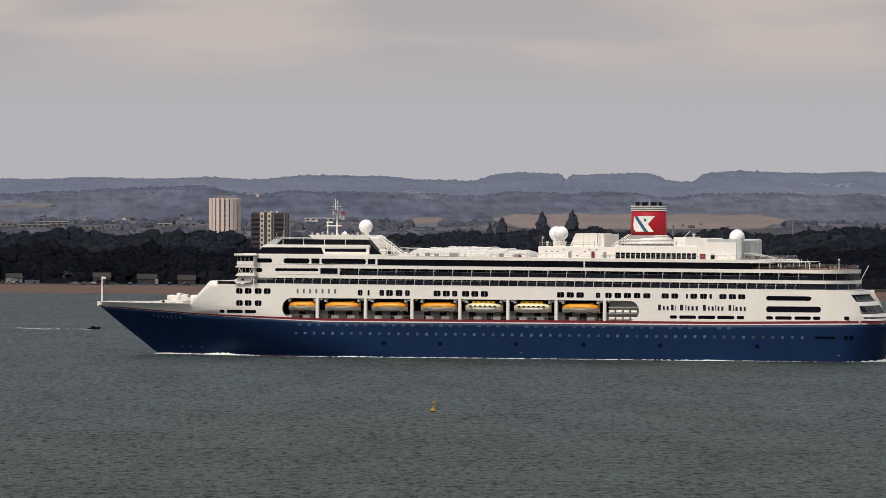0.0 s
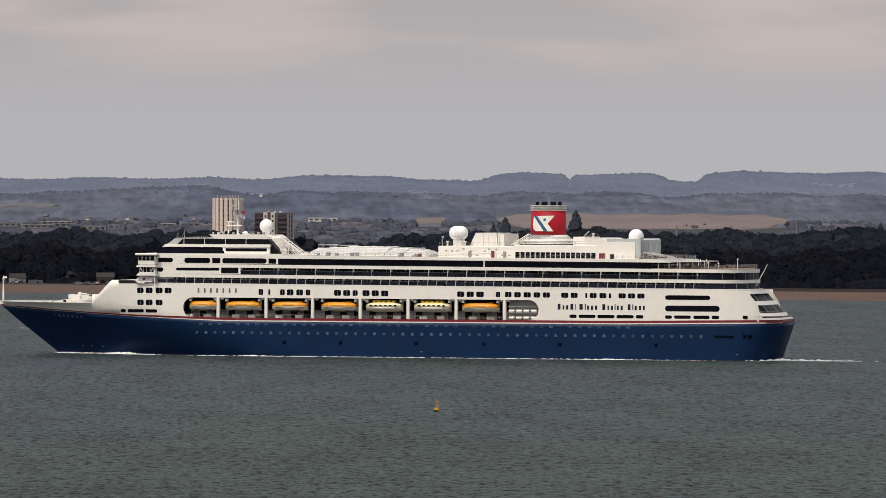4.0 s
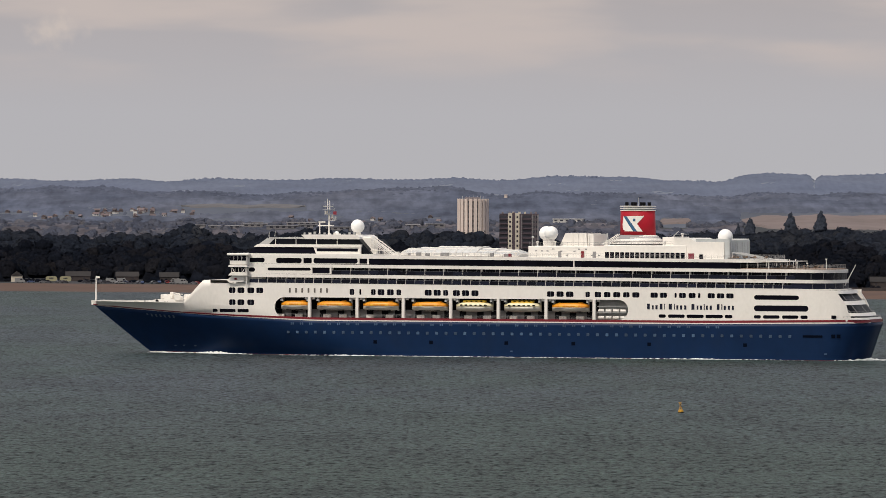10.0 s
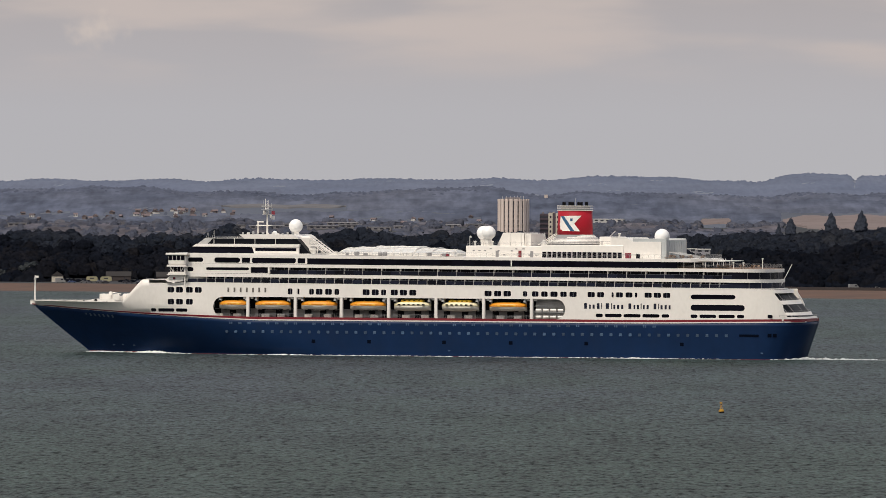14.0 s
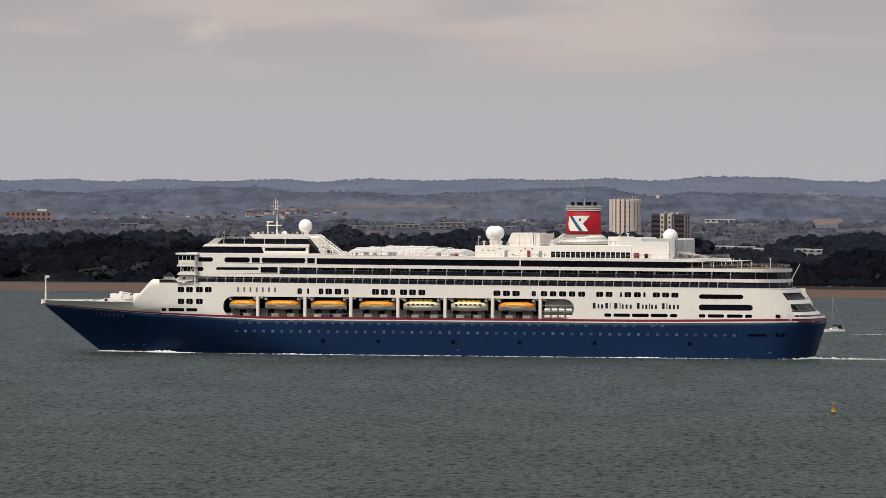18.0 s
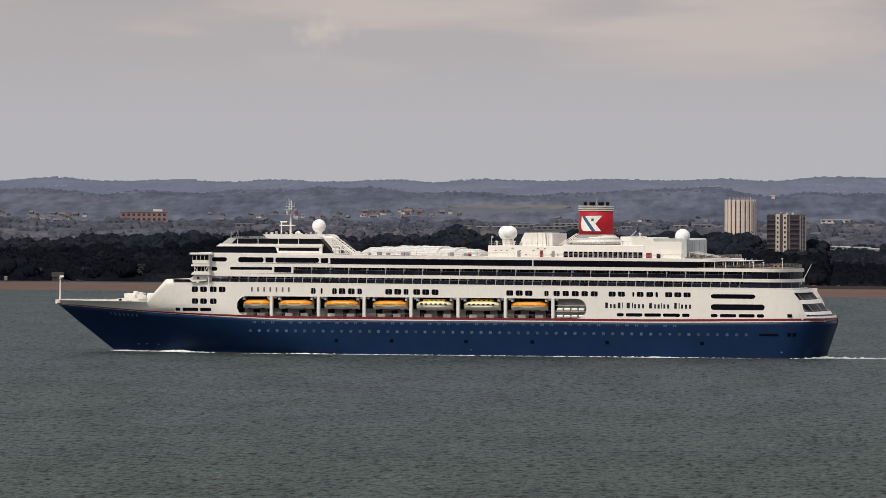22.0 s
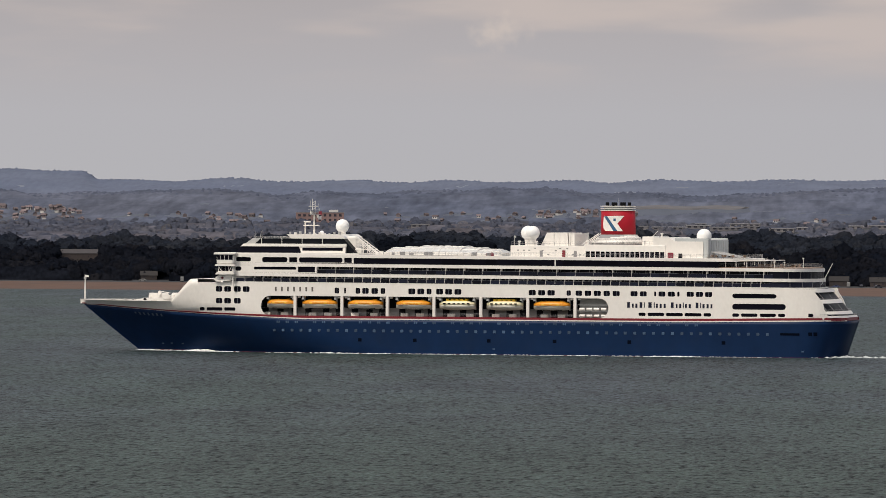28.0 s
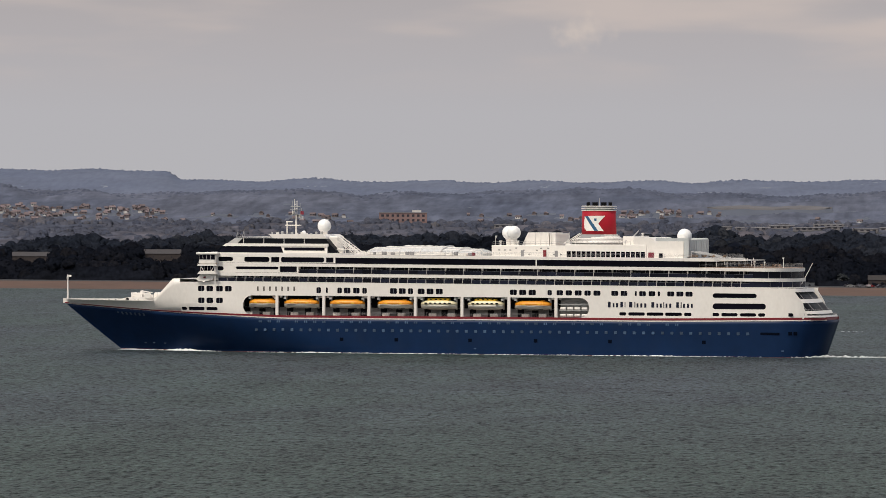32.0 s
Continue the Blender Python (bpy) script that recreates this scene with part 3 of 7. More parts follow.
def build_decks():
    # deck slabs: each one shows as a white band
    for name, xf, xa, z0, z1, ra in (("deck_slab", 47, 226.4, 20.45, 20.75, 9), ("deck_slab", 47.5, 225.6, 22.35, 23.3, 9), ("deck_slab", 48.5, 225.4, 25.25, 26.2, 9), ("sun_deck", 47.6, 207.0, 27.95, 28.85, 5)):
        part(name, slab(bmesh.new(), plan(xf, xa, 16.12, 5, ra), z0, z1), DECKWHITE, ship, "white deck edge")
    part("aft_sun_deck", slab(bmesh.new(), plan(190, 225.0, 15.4, 2, 9), 26.21, 26.34), TEAK, ship, "brown planked aft deck")
    # cabin walls set back behind the balconies; their shade is painted near black
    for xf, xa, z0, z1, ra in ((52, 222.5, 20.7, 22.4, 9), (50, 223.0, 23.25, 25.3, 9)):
        part("cabin_wall", slab(bmesh.new(), plan(xf, xa, 14.3, 4, ra), z0, z1), DARKIN, ship, "glazed cabin fronts behind the balconies, near black for shade")
    # dark glazing that wraps round the stern
    for xa, z0, z1 in ((225.5, 20.75, 22.35), (225.0, 23.3, 25.25)):
        part("stern_glazing", slab(bmesh.new(), plan(213.5, xa, 15.8, 0, 9), z0, z1), BALGLASS, ship, "dark glazing wrapped round the stern")
        ring = plan(213.5, xa + 0.05, 15.86, 0, 9, n=16)
        for x, y in ring[::4]:
            if x > 215:
                part("glazing_bar", tube(bmesh.new(), (x, y, z0), (x, y, z1), 0.06, seg=5), SHADE, ship)
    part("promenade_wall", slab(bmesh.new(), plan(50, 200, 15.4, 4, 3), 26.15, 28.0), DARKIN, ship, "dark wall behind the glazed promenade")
    # forward side walls of the upper decks, with rounded windows
    lvl3 = [(53.8, 58.4, 26.6, 27.85, 0.55), (61.8, 69.6, 26.4, 27.9, 0.7), (70.1, 72.6, 26.4, 27.9, 0.1), (73.1, 86.4, 26.35, 27.9, 0.7), (86.9, 89.2, 26.35, 27.9, 0.1)]
    lvl2 = [(53.6, 55.5, 23.85, 25.1, 0.6), (59.3, 72.3, 24.25, 25.05, 0.38), (72.8, 78.0, 23.5, 25.15, 0.1)]
    for s in SIDES:
        part("upper_side_wall", holed_wall(bmesh.new(), 50.5, 89.8, 26.2, 28.0, lvl3, 0.4, s), WHITE, ship)
        part("upper_side_wall", holed_wall(bmesh.new(), 50.5, 78.5, 23.3, 25.3, lvl2, 0.4, s), WHITE, ship)
        for xa, xb, za, zb, r in lvl3 + lvl2:
            part("window", boxbm(xa, xb, *sorted((s * (half((xa + xb) / 2, 14) - 0.3), s * (half((xa + xb) / 2, 14) - 0.4))), za, zb), GLASS, ship)
        # balconies
        w1 = 2.76
        pane1 = mesh_of("balustrade", boxbm(0.06, w1 - 0.06, -0.03, 0.03, 0, 1.05), BALGLASS)
        part1 = mesh_of("balcony_partition", boxbm(-0.06, 0.06, -0.02, 1.75, 0, 1.62), DECKWHITE)
        slim = mesh_of("handrail", boxbm(0.06, w1 - 0.06, -0.025, 0.025, 1.0, 1.05), RAILGREY)
        frame1 = mesh_of("door_frame", boxbm(-0.07, 0.07, -0.05, 0.05, 0, 1.68), SHADE)
        frame2 = mesh_of("door_frame", boxbm(-0.07, 0.07, -0.05, 0.05, 0, 1.88), SHADE)
        n1 = int((216 - 53.8) / w1)
        for i in range(n1):
            x = 53.8 + i * w1
            hb, hb2 = half(x, 14), half(x + w1, 14)
            ang = math.degrees(math.atan2(hb2 - hb, w1))
            piece("balustrade", pane1, ship, x, s * (hb - 0.12), 20.75, rz=ang * s)
            piece("door_frame", frame1, ship, x + 0.9 + 0.25 * (i % 3), s * 14.36, 20.75)
            piece("handrail", slim, ship, x, s * (hb - 0.07), 20.75, rz=ang * s)
            piece("balcony_partition", part1, ship, x, s * (hb - 0.16), 20.75, rz=0 if s < 0 else 180)
        w2 = 2.78
        pane2 = mesh_of("balustrade", boxbm(0.05, w2 - 0.05, -0.03, 0.03, 0, 1.1), BALGLASS)
        part2 = mesh_of("balcony_partition", boxbm(-0.08, 0.08, -0.02, 1.75, 0, 1.9), DECKWHITE)
        slim2 = mesh_of("handrail", boxbm(0.06, w2 - 0.06, -0.025, 0.025, 1.06, 1.11), RAILGREY)
        n2 = int((216 - 78.6) / w2)
        for i in range(n2):
            x = 78.6 + i * w2
            hb, hb2 = half(x, 14), half(x + w2, 14)
            ang = math.degrees(math.atan2(hb2 - hb, w2))
            piece("balustrade", pane2, ship, x, s * (hb - 0.12), 23.3, rz=ang * s)
            piece("door_frame", frame2, ship, x + 0.8 + 0.3 * (i % 2), s * 14.36, 23.3)
            piece("handrail", slim2, ship, x, s * (hb - 0.07), 23.3, rz=ang * s)
            if i % 2 == 0:
                piece("balcony_partition", part2, ship, x, s * (hb - 0.16), 23.3, rz=0 if s < 0 else 180)
        # glazed promenade under the sun deck
        w3 = 3.3
        pane3 = mesh_of("promenade_pane", boxbm(0.03, w3 - 0.03, -0.03, 0.03, 0, 1.74), GLASS)
        for i in range(33):
            x = 90.0 + i * w3
            piece("promenade_pane", pane3, ship, x, s * 15.95, 26.21)
        part("promenade_post", boxbm(150.3, 150.65, *sorted((s * 15.9, s * 16.14)), 26.2, 27.96), DECKWHITE, ship)
        post = mesh_of("awning_post", tube(bmesh.new(), (0, 0, 26.3), (0, 0, 28.0), 0.09, seg=6), DECKWHITE)
        for i in range(5):
            piece("awning_post", post, ship, 194.5 + i * 3.1, s * 15.2, 0)
    # rails along the open decks
    for pts, z in ((plan(92, 206.5, 15.9, 0, 5), 28.85), (plan(195, 224.8, 15.1, 0, 9), 26.34)):
        bm = bmesh.new()
        for h in (0.4, 0.75, 1.1):
            for a, b in zip(pts, pts[1:]):
                if (Vector(a) - Vector(b)).length > 0.05:
                    tube(bm, (*a, z + h), (*b, z + h), 0.022, seg=4)
        for a, b in zip(pts, pts[1:]):
            L = (Vector(a) - Vector(b)).length
            for i in range(max(1, int(L / 1.8))):
                p = Vector(a).lerp(Vector(b), i / max(1, int(L / 1.8)))
                tube(bm, (p.x, p.y, z), (p.x, p.y, z + 1.1), 0.025, seg=4)
        part("deck_rail", bm, SHADE, ship)


def raked(bm, low, z0, high, z1):
    """A band whose outline changes from low to high."""
    a = [bm.verts.new((x, y, z0)) for x, y in low]
    b = [bm.verts.new((x, y, z1)) for x, y in high]
    bm.faces.new(a[::-1])
    bm.faces.new(b)
    for i in range(len(a)):
        j = (i + 1) % len(a)
        bm.faces.new((a[i], a[j], b[j], b[i]))
    bmesh.ops.recalc_face_normals(bm, faces=bm.faces[:])
    return bm


def build_stern():
    """Raked, glazed terraces with white parapets over the transom."""
    rim = lambda xa, h=15.5: plan(212, xa, h, 0, 20, n=14, pa=5.0)
    for z0, xa0, z1, xa1 in ((11.45, 234.4, 11.95, 234.2), (12.4, 232.9, 13.25, 232.4), (15.5, 230.0, 16.7, 229.3), (19.3, 227.6, 20.36, 227.2)):
        part("stern_parapet", raked(bmesh.new(), rim(xa0, 14.7 if z0 < 12 else 15.5), z0, rim(xa1, 14.7 if z0 < 12 else 15.5), z1), WHITE, ship, "cream curved parapet at the stern")
    part("stern_red_line", raked(bmesh.new(), rim(234.6, 14.2), 10.6, rim(234.5, 14.2), 11.4), STRIPE, ship, "dark red line round the stern")
    for z0, xa0, z1, xa1 in ((11.95, 233.6, 12.4, 232.6), (13.25, 231.8, 15.5, 229.8), (16.7, 228.7, 19.3, 226.9)):
        low, high = rim(xa0, 15.0), rim(xa1, 15.0)
        part("terrace_glazing", raked(bmesh.new(), low, z0, high, z1), TERRACEGLASS, ship, "dark raked glazing of the stern terrace")
        for i in range(len(low)):
            (xa, ya), (xb, yb) = low[i], high[i]
            if xa > xa0 - 7 and i % 3 == 0:
                part("glazing_bar", tube(bmesh.new(), (xa + 0.05, ya * 1.01, z0), (xb + 0.05, yb * 1.01, z1), 0.09, seg=5), SHADE, ship)
        # thin rail before each terrace
        bm = bmesh.new()
        pts = [p for p in rim(xa0 + 0.4) if p[0] > xa0 - 6]
        for p, q in zip(pts, pts[1:]):
            if 0.02 < (Vector(p) - Vector(q)).length < 8:
                tube(bm, (*p, z0 + 0.5), (*q, z0 + 0.5), 0.025, seg=4)
        for p in pts:
            tube(bm, (*p, z0), (*p, z0 + 0.52), 0.03, seg=4)
        part("terrace_rail", bm, SHADE, ship)
    for s in SIDES:
        # slanting side wings that close the terraces
        edge = [(10.9, 230.5), (12.5, 230.1), (13.8, 229.4), (15.3, 229.1), (16.8, 228.3), (18.9, 227.1), (20.4, 226.4)]
        bm = bmesh.new()
        grid = [[bm.verts.new((222 + (xe - 222) * i / 6, s * (half(222 + (xe - 222) * i / 6, 14) + 0.012), z)) for i in range(7)] for z, xe in edge]
        back = [[bm.verts.new((v.co.x - 0.1, v.co.y - s * 0.6, v.co.z)) for v in (r[0], r[-1])] for r in grid]
        for j in range(len(edge) - 1):
            for i in range(6):
                bm.faces.new((grid[j][i], grid[j][i + 1], grid[j + 1][i + 1], grid[j + 1][i]))
            bm.faces.new((grid[j][6], back[j][1], back[j + 1][1], grid[j + 1][6]))
            bm.faces.new((grid[j][0], grid[j + 1][0], back[j + 1][0], back[j][0]))
        bmesh.ops.recalc_face_normals(bm, faces=bm.faces[:])
        part("stern_wing", bm, WHITE, ship, "cream slanting wing at the stern")
    for s in SIDES:
        part("stern_port", prism(bmesh.new(), [(225.4 + x, 12.15 + z) for x, z in rounded(2.2, 0.95, 0.42)], *sorted((s * (half(225.4, 14) - 0.1), s * (half(225.4, 14) + 0.06)))), GLASS, ship, "dark rounded window near the stern")
    part("stern_core", slab(bmesh.new(), plan(206, 226.5, 14.0, 0, 10), 10.6, 20.4), DARKIN, ship)
    bm = bmesh.new()
    tube(bm, (225.6, -1, 21.6), (228.8, -1, 27.6), 0.12, 0.07, seg=6)
    part("ensign_staff", bm, DECKWHITE, ship, "slanting white flagstaff")
    for x, h in ((206.5, 28.3), (214.6, 28.2), (217.5, 28.1), (223.0, 29.3)):
        bm = bmesh.new()
        tube(bm, (x, -13.2, 26.3), (x, -13.2, h), 0.13, 0.08, seg=6)
        box(bm, x - 0.22, x + 0.22, -13.4, -13.0, h - 0.35, h)
        part("deck_lamp_post", bm, DECKWHITE, ship)
    # awning over the aft deck: flat canopy on posts, and a sloping frame on the deck above
    awning = part("awning", boxbm(199.0, 212.5, -14.5, 9, 28.25, 28.42), DECKWHITE, ship, "white awning over the aft deck")
    leg = mesh_of("awning_leg", tube(bmesh.new(), (0, 0, 26.3), (0, 0, 28.3), 0.09, seg=6), DECKWHITE)
    for x in (203.5, 206.0, 209.0, 210.2, 212.0):
        for y in (-14.2, -4.0):
            piece("awning_leg", leg, awning, x, y, 0)
    frame_bm = bmesh.new()
    for y in (-13.5, -9.0, -4.5):
        tube(frame_bm, (196.0, y, 30.6), (206.0, y, 28.9), 0.1, seg=5)
        tube(frame_bm, (196.0, y, 28.8), (196.0, y, 30.7), 0.1, seg=5)
    for i in range(6):
        x = 196.0 + 2.0 * i
        tube(frame_bm, (x, -13.5, 30.6 - 0.34 * i), (x, -4.5, 30.6 - 0.34 * i), 0.07, seg=5)
    part("awning_frame", frame_bm, STEEL, ship, "sloping grey awning frame")
    part("awning_cloth", prism(bmesh.new(), [(196.2, 30.55), (204.0, 29.2), (204.0, 29.15), (196.2, 30.48)], -13.2, -4.8), SHADE, ship, "grey stretched awning cloth")
    rng = random.Random(11)
    chair = mesh_of("deck_chair", prism(bmesh.new(), [(-0.8, 0.3), (0.3, 0.3), (0.8, 0.95), (0.75, 1.0), (0.25, 0.42), (-0.8, 0.42)], -0.3, 0.3), TEAK)
    table = mesh_of("deck_table", tube(tube(bmesh.new(), (0, 0, 0), (0, 0, 0.7), 0.06, seg=6), (0, 0, 0.7), (0, 0, 0.78), 0.5, seg=10), DARKIN)
    for i in range(22):
        piece("deck_chair", chair, ship, rng.uniform(195, 205), rng.uniform(-15, -10), 28.85, rz=rng.uniform(0, 360))
    for i in range(18):
        piece("deck_chair", chair, ship, rng.uniform(209, 222), rng.uniform(-14.6, -8), 26.34, rz=rng.uniform(0, 360))
    for i in range(9):
        piece("deck_table", table, ship, rng.uniform(197, 206) if i < 4 else rng.uniform(211, 221), rng.uniform(-14.8, -11), 28.85 if i < 4 else 26.34)


def build_bridge():
    # bridge wings
    for s in SIDES:
        y0, y1 = sorted((s * 14.5, s * 18.0))
        wing = part("bridge_wing", boxbm(48.4, 53.6, y0, y1, 25.75, 28.5, bev=0.3), WHITE, ship, "cream enclosed bridge wing")
        part("wing_glazing", boxbm(48.62, 53.38, *sorted((s * 17.95, s * 18.05)), 27.05, 28.42), GLASS, wing)
        part("wing_front_glazing", boxbm(48.34, 48.46, *sorted((s * 14.9, s * 17.8)), 27.05, 28.42), GLASS, wing)
        part("wing_roof", boxbm(47.7, 54.3, *sorted((s * 14.0, s * 18.4)), 28.5, 29.15, bev=0.15), DECKWHITE, wing)
        low = part("wing_cab", boxbm(48.8, 53.3, *sorted((s * 15.0, s * 17.7)), 23.0, 25.2, bev=0.3), WHITE, ship, "cream lower wing cab with windows")
        for i in range(4):
            part("cab_window", boxbm(49.05 + i * 1.03, 49.98 + i * 1.03, *sorted((s * 17.66, s * 17.75)), 23.75, 25.15), GLASS, low)
        part("cab_front_window", boxbm(48.74, 48.84, *sorted((s * 15.4, s * 17.4)), 23.75, 25.15), GLASS, low)
        part("cab_strut", tube(tube(bmesh.new(), (49.0, s * 17.8, 25.2), (50.0, s * 17.8, 23.6), 0.09, seg=5), (53.1, s * 17.8, 25.2), (52.2, s * 17.8, 23.6), 0.09, seg=5), DECKWHITE, low)
        part("cab_sill", prism(bmesh.new(), [(48.6, 23.55), (53.5, 23.55), (53.8, 22.75), (48.0, 22.75)], *sorted((s * 14.8, s * 17.95))), DECKWHITE, low)
        for i in range(3):
            part("wing_mullion", boxbm(49.7 + i * 1.2, 49.8 + i * 1.2, *sorted((s * 17.96, s * 18.08)), 27.05, 28.42), DECKWHITE, wing)
        part("cab_floor", prism(bmesh.new(), [(48.0, 25.2), (53.9, 25.2), (53.6, 25.75), (48.2, 25.75)], *sorted((s * 14.5, s * 18.1))), DECKWHITE, low)
        part("wing_bracket", prism(bmesh.new(), [(49.2, 23.0), (53.0, 23.0), (52.4, 21.0), (48.0, 20.6), (47.2, 21.4)], *sorted((s * 15.3, s * 16.9))), WHITE, ship)
        part("wing_post", tube(tube(bmesh.new(), (53.3, s * 17.3, 19.0), (53.3, s * 17.3, 26.2), 0.18, seg=6), (49.4, s * 17.3, 25.2), (49.4, s * 17.3, 26.3), 0.12, seg=6), DECKWHITE, ship)
        # orange ring buoys on the wing
        part("ring_buoy", boxbm(49.6, 50.3, *sorted((s * 16.95, s * 17.05)), 21.5, 22.1, bev=0.1), FLAGRED, ship)
    # front wall of the bridge decks
    part("bridge_front", slab(bmesh.new(), plan(46.6, 60, 15.3, 4.5, 3), 21.0, 28.6), WHITE, ship, "cream curved front below the bridge")
    bm = slab(bmesh.new(), plan(46.3, 58, 15.0, 4.5, 3), 26.9, 28.1)
    part("bridge_windows", bm, GLASS, ship, "dark wrap-around bridge windows")
    part("bridge_roof", slab(bmesh.new(), plan(47.0, 92, 16.0, 5, 1), 28.45, 29.15), DECKWHITE, ship)
    # observation lounge above the bridge
    def tier(name, pts, h, mat, label=""):
        return part(name, prism(bmesh.new(), pts, -h, h), mat, ship, label)

    tier("lounge_glazing", [(52.6, 29.1), (54.6, 31.0), (86.2, 31.0), (86.2, 29.1)], 13.2, GLASS, "raked dark glass front of the lounge")
    tier("lounge_wall", [(73.0, 29.12), (72.2, 31.02), (86.4, 31.02), (86.4, 29.12)], 13.35, WHITE, "cream lounge side")
    for s in SIDES:
        part("lounge_slot", boxbm(73.3, 85.6, *sorted((s * 13.3, s * 13.4)), 29.8, 30.65), GLASS, ship)
    tier("lounge_roof", [(54.3, 31.0), (55.4, 31.8), (86.6, 31.8), (86.6, 31.0)], 13.6, DECKWHITE, "white roof edge")
    tier("upper_screen", [(56.5, 31.7), (58.5, 33.3), (85.6, 33.3), (89.6, 28.95), (85.6, 28.95)], 12.4, TERRACEGLASS, "dark upper wind screen")
    tier("upper_front_frame", [(55.4, 31.7), (57.9, 33.45), (60.3, 33.45), (58.4, 31.7)], 12.6, STEEL)
    tier("top_deck", [(68.6, 33.3), (67.0, 34.55), (83.4, 34.55), (84.6, 33.9), (84.9, 33.3)], 9.0, WHITE, "cream top deck house")
    mul = mesh_of("screen_mullion", boxbm(-0.07, 0.07, -0.05, 0.05, 31.7, 33.4), DECKWHITE)
    for i in range(4):
        for s in SIDES:
            piece("screen_mullion", mul, ship, 60.5 + i * 6.2, s * 12.45, 0)
    bm = bmesh.new()
    for h in (33.42, 33.72):
        tube(bm, (58.5, -12, h), (70.5, -12, h), 0.04, seg=4)
        tube(bm, (58.5, 12, h), (70.5, 12, h), 0.04, seg=4)
        tube(bm, (58.5, -12, h), (58.5, 12, h), 0.04, seg=4)
    for i in range(5):
        for s in SIDES:
            tube(bm, (58.5 + i * 3, s * 12, 33.3), (58.5 + i * 3, s * 12, 33.75), 0.04, seg=4)
    part("lounge_rail", bm, DECKWHITE, ship)
    for x, z in ((57.6, 35.3), (59.5, 35.8)):
        part("whip_aerial", tube(tube(bmesh.new(), (x, -9, 32.5), (x, -9, z), 0.06, 0.04, seg=5), (x - 0.9, -9, 32.5), (x - 0.1, -9, z - 0.3), 0.05, 0.03, seg=5), STEEL, ship)
    # radar mast
    bm = bmesh.new()
    tube(bm, (72.7, 0, 34.5), (72.7, 0, 40.6), 0.30, 0.24, seg=8)
    tube(bm, (72.2, 0, 40.3), (72.2, 0, 44.9), 0.11, 0.07, seg=6)
    tube(bm, (72.95, 0, 40.3), (72.95, 0, 44.4), 0.11, 0.08, seg=6)
    for i in range(6):
        tube(bm, (72.2, 0, 40.6 + i * 0.65), (72.95, 0, 40.9 + i * 0.65), 0.05, seg=4)
    mast = part("radar_mast", bm, DECKWHITE, ship, "white twin-pole radar mast")
    part("mast_yard", box(box(bmesh.new(), 71.6, 74.4, -1.2, 1.2, 40.2, 40.36), 71.6, 73.6, -2.6, 2.6, 41.7, 41.8), STEEL, mast)
    part("lamp_cluster", boxbm(71.5, 72.3, -0.4, 0.4, 40.5, 41.4, bev=0.12), DECKWHITE, mast)
    part("horn", boxbm(73.5, 74.0, -0.3, 0.3, 39.4, 40.2, bev=0.1), DECKWHITE, mast)
    part("lower_platform", box(tube(bmesh.new(), (69.9, 0, 34.5), (69.9, 0, 38.0), 0.2), 69.6, 74.0, -0.9, 0.9, 37.0, 37.3), DECKWHITE, mast)
    part("radar_scanner", boxbm(71.0, 73.9, -0.2, 0.2, 42.6, 42.85, bev=0.06), STEEL, mast)
    part("radar_scanner", boxbm(69.5, 71.6, -0.2, 0.2, 38.0, 38.35, bev=0.08), DECKWHITE, mast)
    for x, z in ((71.4, 44.4), (73.8, 43.6), (74.2, 42.2)):
        part("mast_aerial", tube(bmesh.new(), (x, 0.4, 40.3), (x, 0.4, z), 0.04, seg=4), STEEL, mast)
    part("courtesy_flag", box(bmesh.new(), 74.0, 75.0, -0.03, 0.03, 40.3, 41.3), FLAGRED, mast, "small red ensign")
    part("signal_flag", box(bmesh.new(), 73.9, 74.9, -0.03, 0.03, 38.9, 39.9), PALELETTER, mast, "small pale signal flag")
    rng = random.Random(3)
    for i in range(12):
        x = 67.8 + i * 1.5
        part("monkey_island_gear", boxbm(x, x + rng.uniform(0.3, 0.8), -8.8, -8.2, 34.55, 34.55 + rng.uniform(0.3, 0.9), bev=0.05), rng.choice((DECKWHITE, STEEL)), ship)
    for x, y, z, r, base in ((82.0, -2, 37.0, 2.0, 34.4), (139.0, -4.0, 35.25, 2.05, 31.6), (142.1, -10.0, 35.3, 2.0, 31.6), (192.1, -6, 34.5, 2.15, 32.2), (76.0, -3, 34.9, 0.7, 34.3)):
        dome = smooth(part("satellite_dome", ball(bmesh.new(), (x, y, z), r), DOME, ship, "round white satellite dome"))
        part("dome_pedestal", tube(bmesh.new(), (x, y, base), (x, y, z - r * 0.8), r * 0.38, r * 0.5, seg=10), DECKWHITE, dome)
    # white casings and stairs behind the lounge
    part("stair_casing", boxbm(85.4, 88.6, -8.8, -4.0, 28.95, 34.1, bev=0.45), WHITE, ship, "cream rounded stair casing")
    part("stair_casing", boxbm(88.6, 90.4, -10.6, -9.0, 28.95, 30.6, bev=0.15), DECKWHITE, ship, "cream locker beside the outside stair")
    bm = bmesh.new()
    for s in (-10.0, -7.5):
        tube(bm, (88.5, s, 33.6), (95.5, s, 28.8), 0.12, seg=6)
        tube(bm, (88.5, s, 32.6), (94.0, s, 28.8), 0.12, seg=6)
        for i in range(5):
            tube(bm, (88.5 + i * 1.4, s, 33.6 - i * 0.96), (88.5 + i * 1.4, s, 32.4 - i * 0.96), 0.06, seg=4)
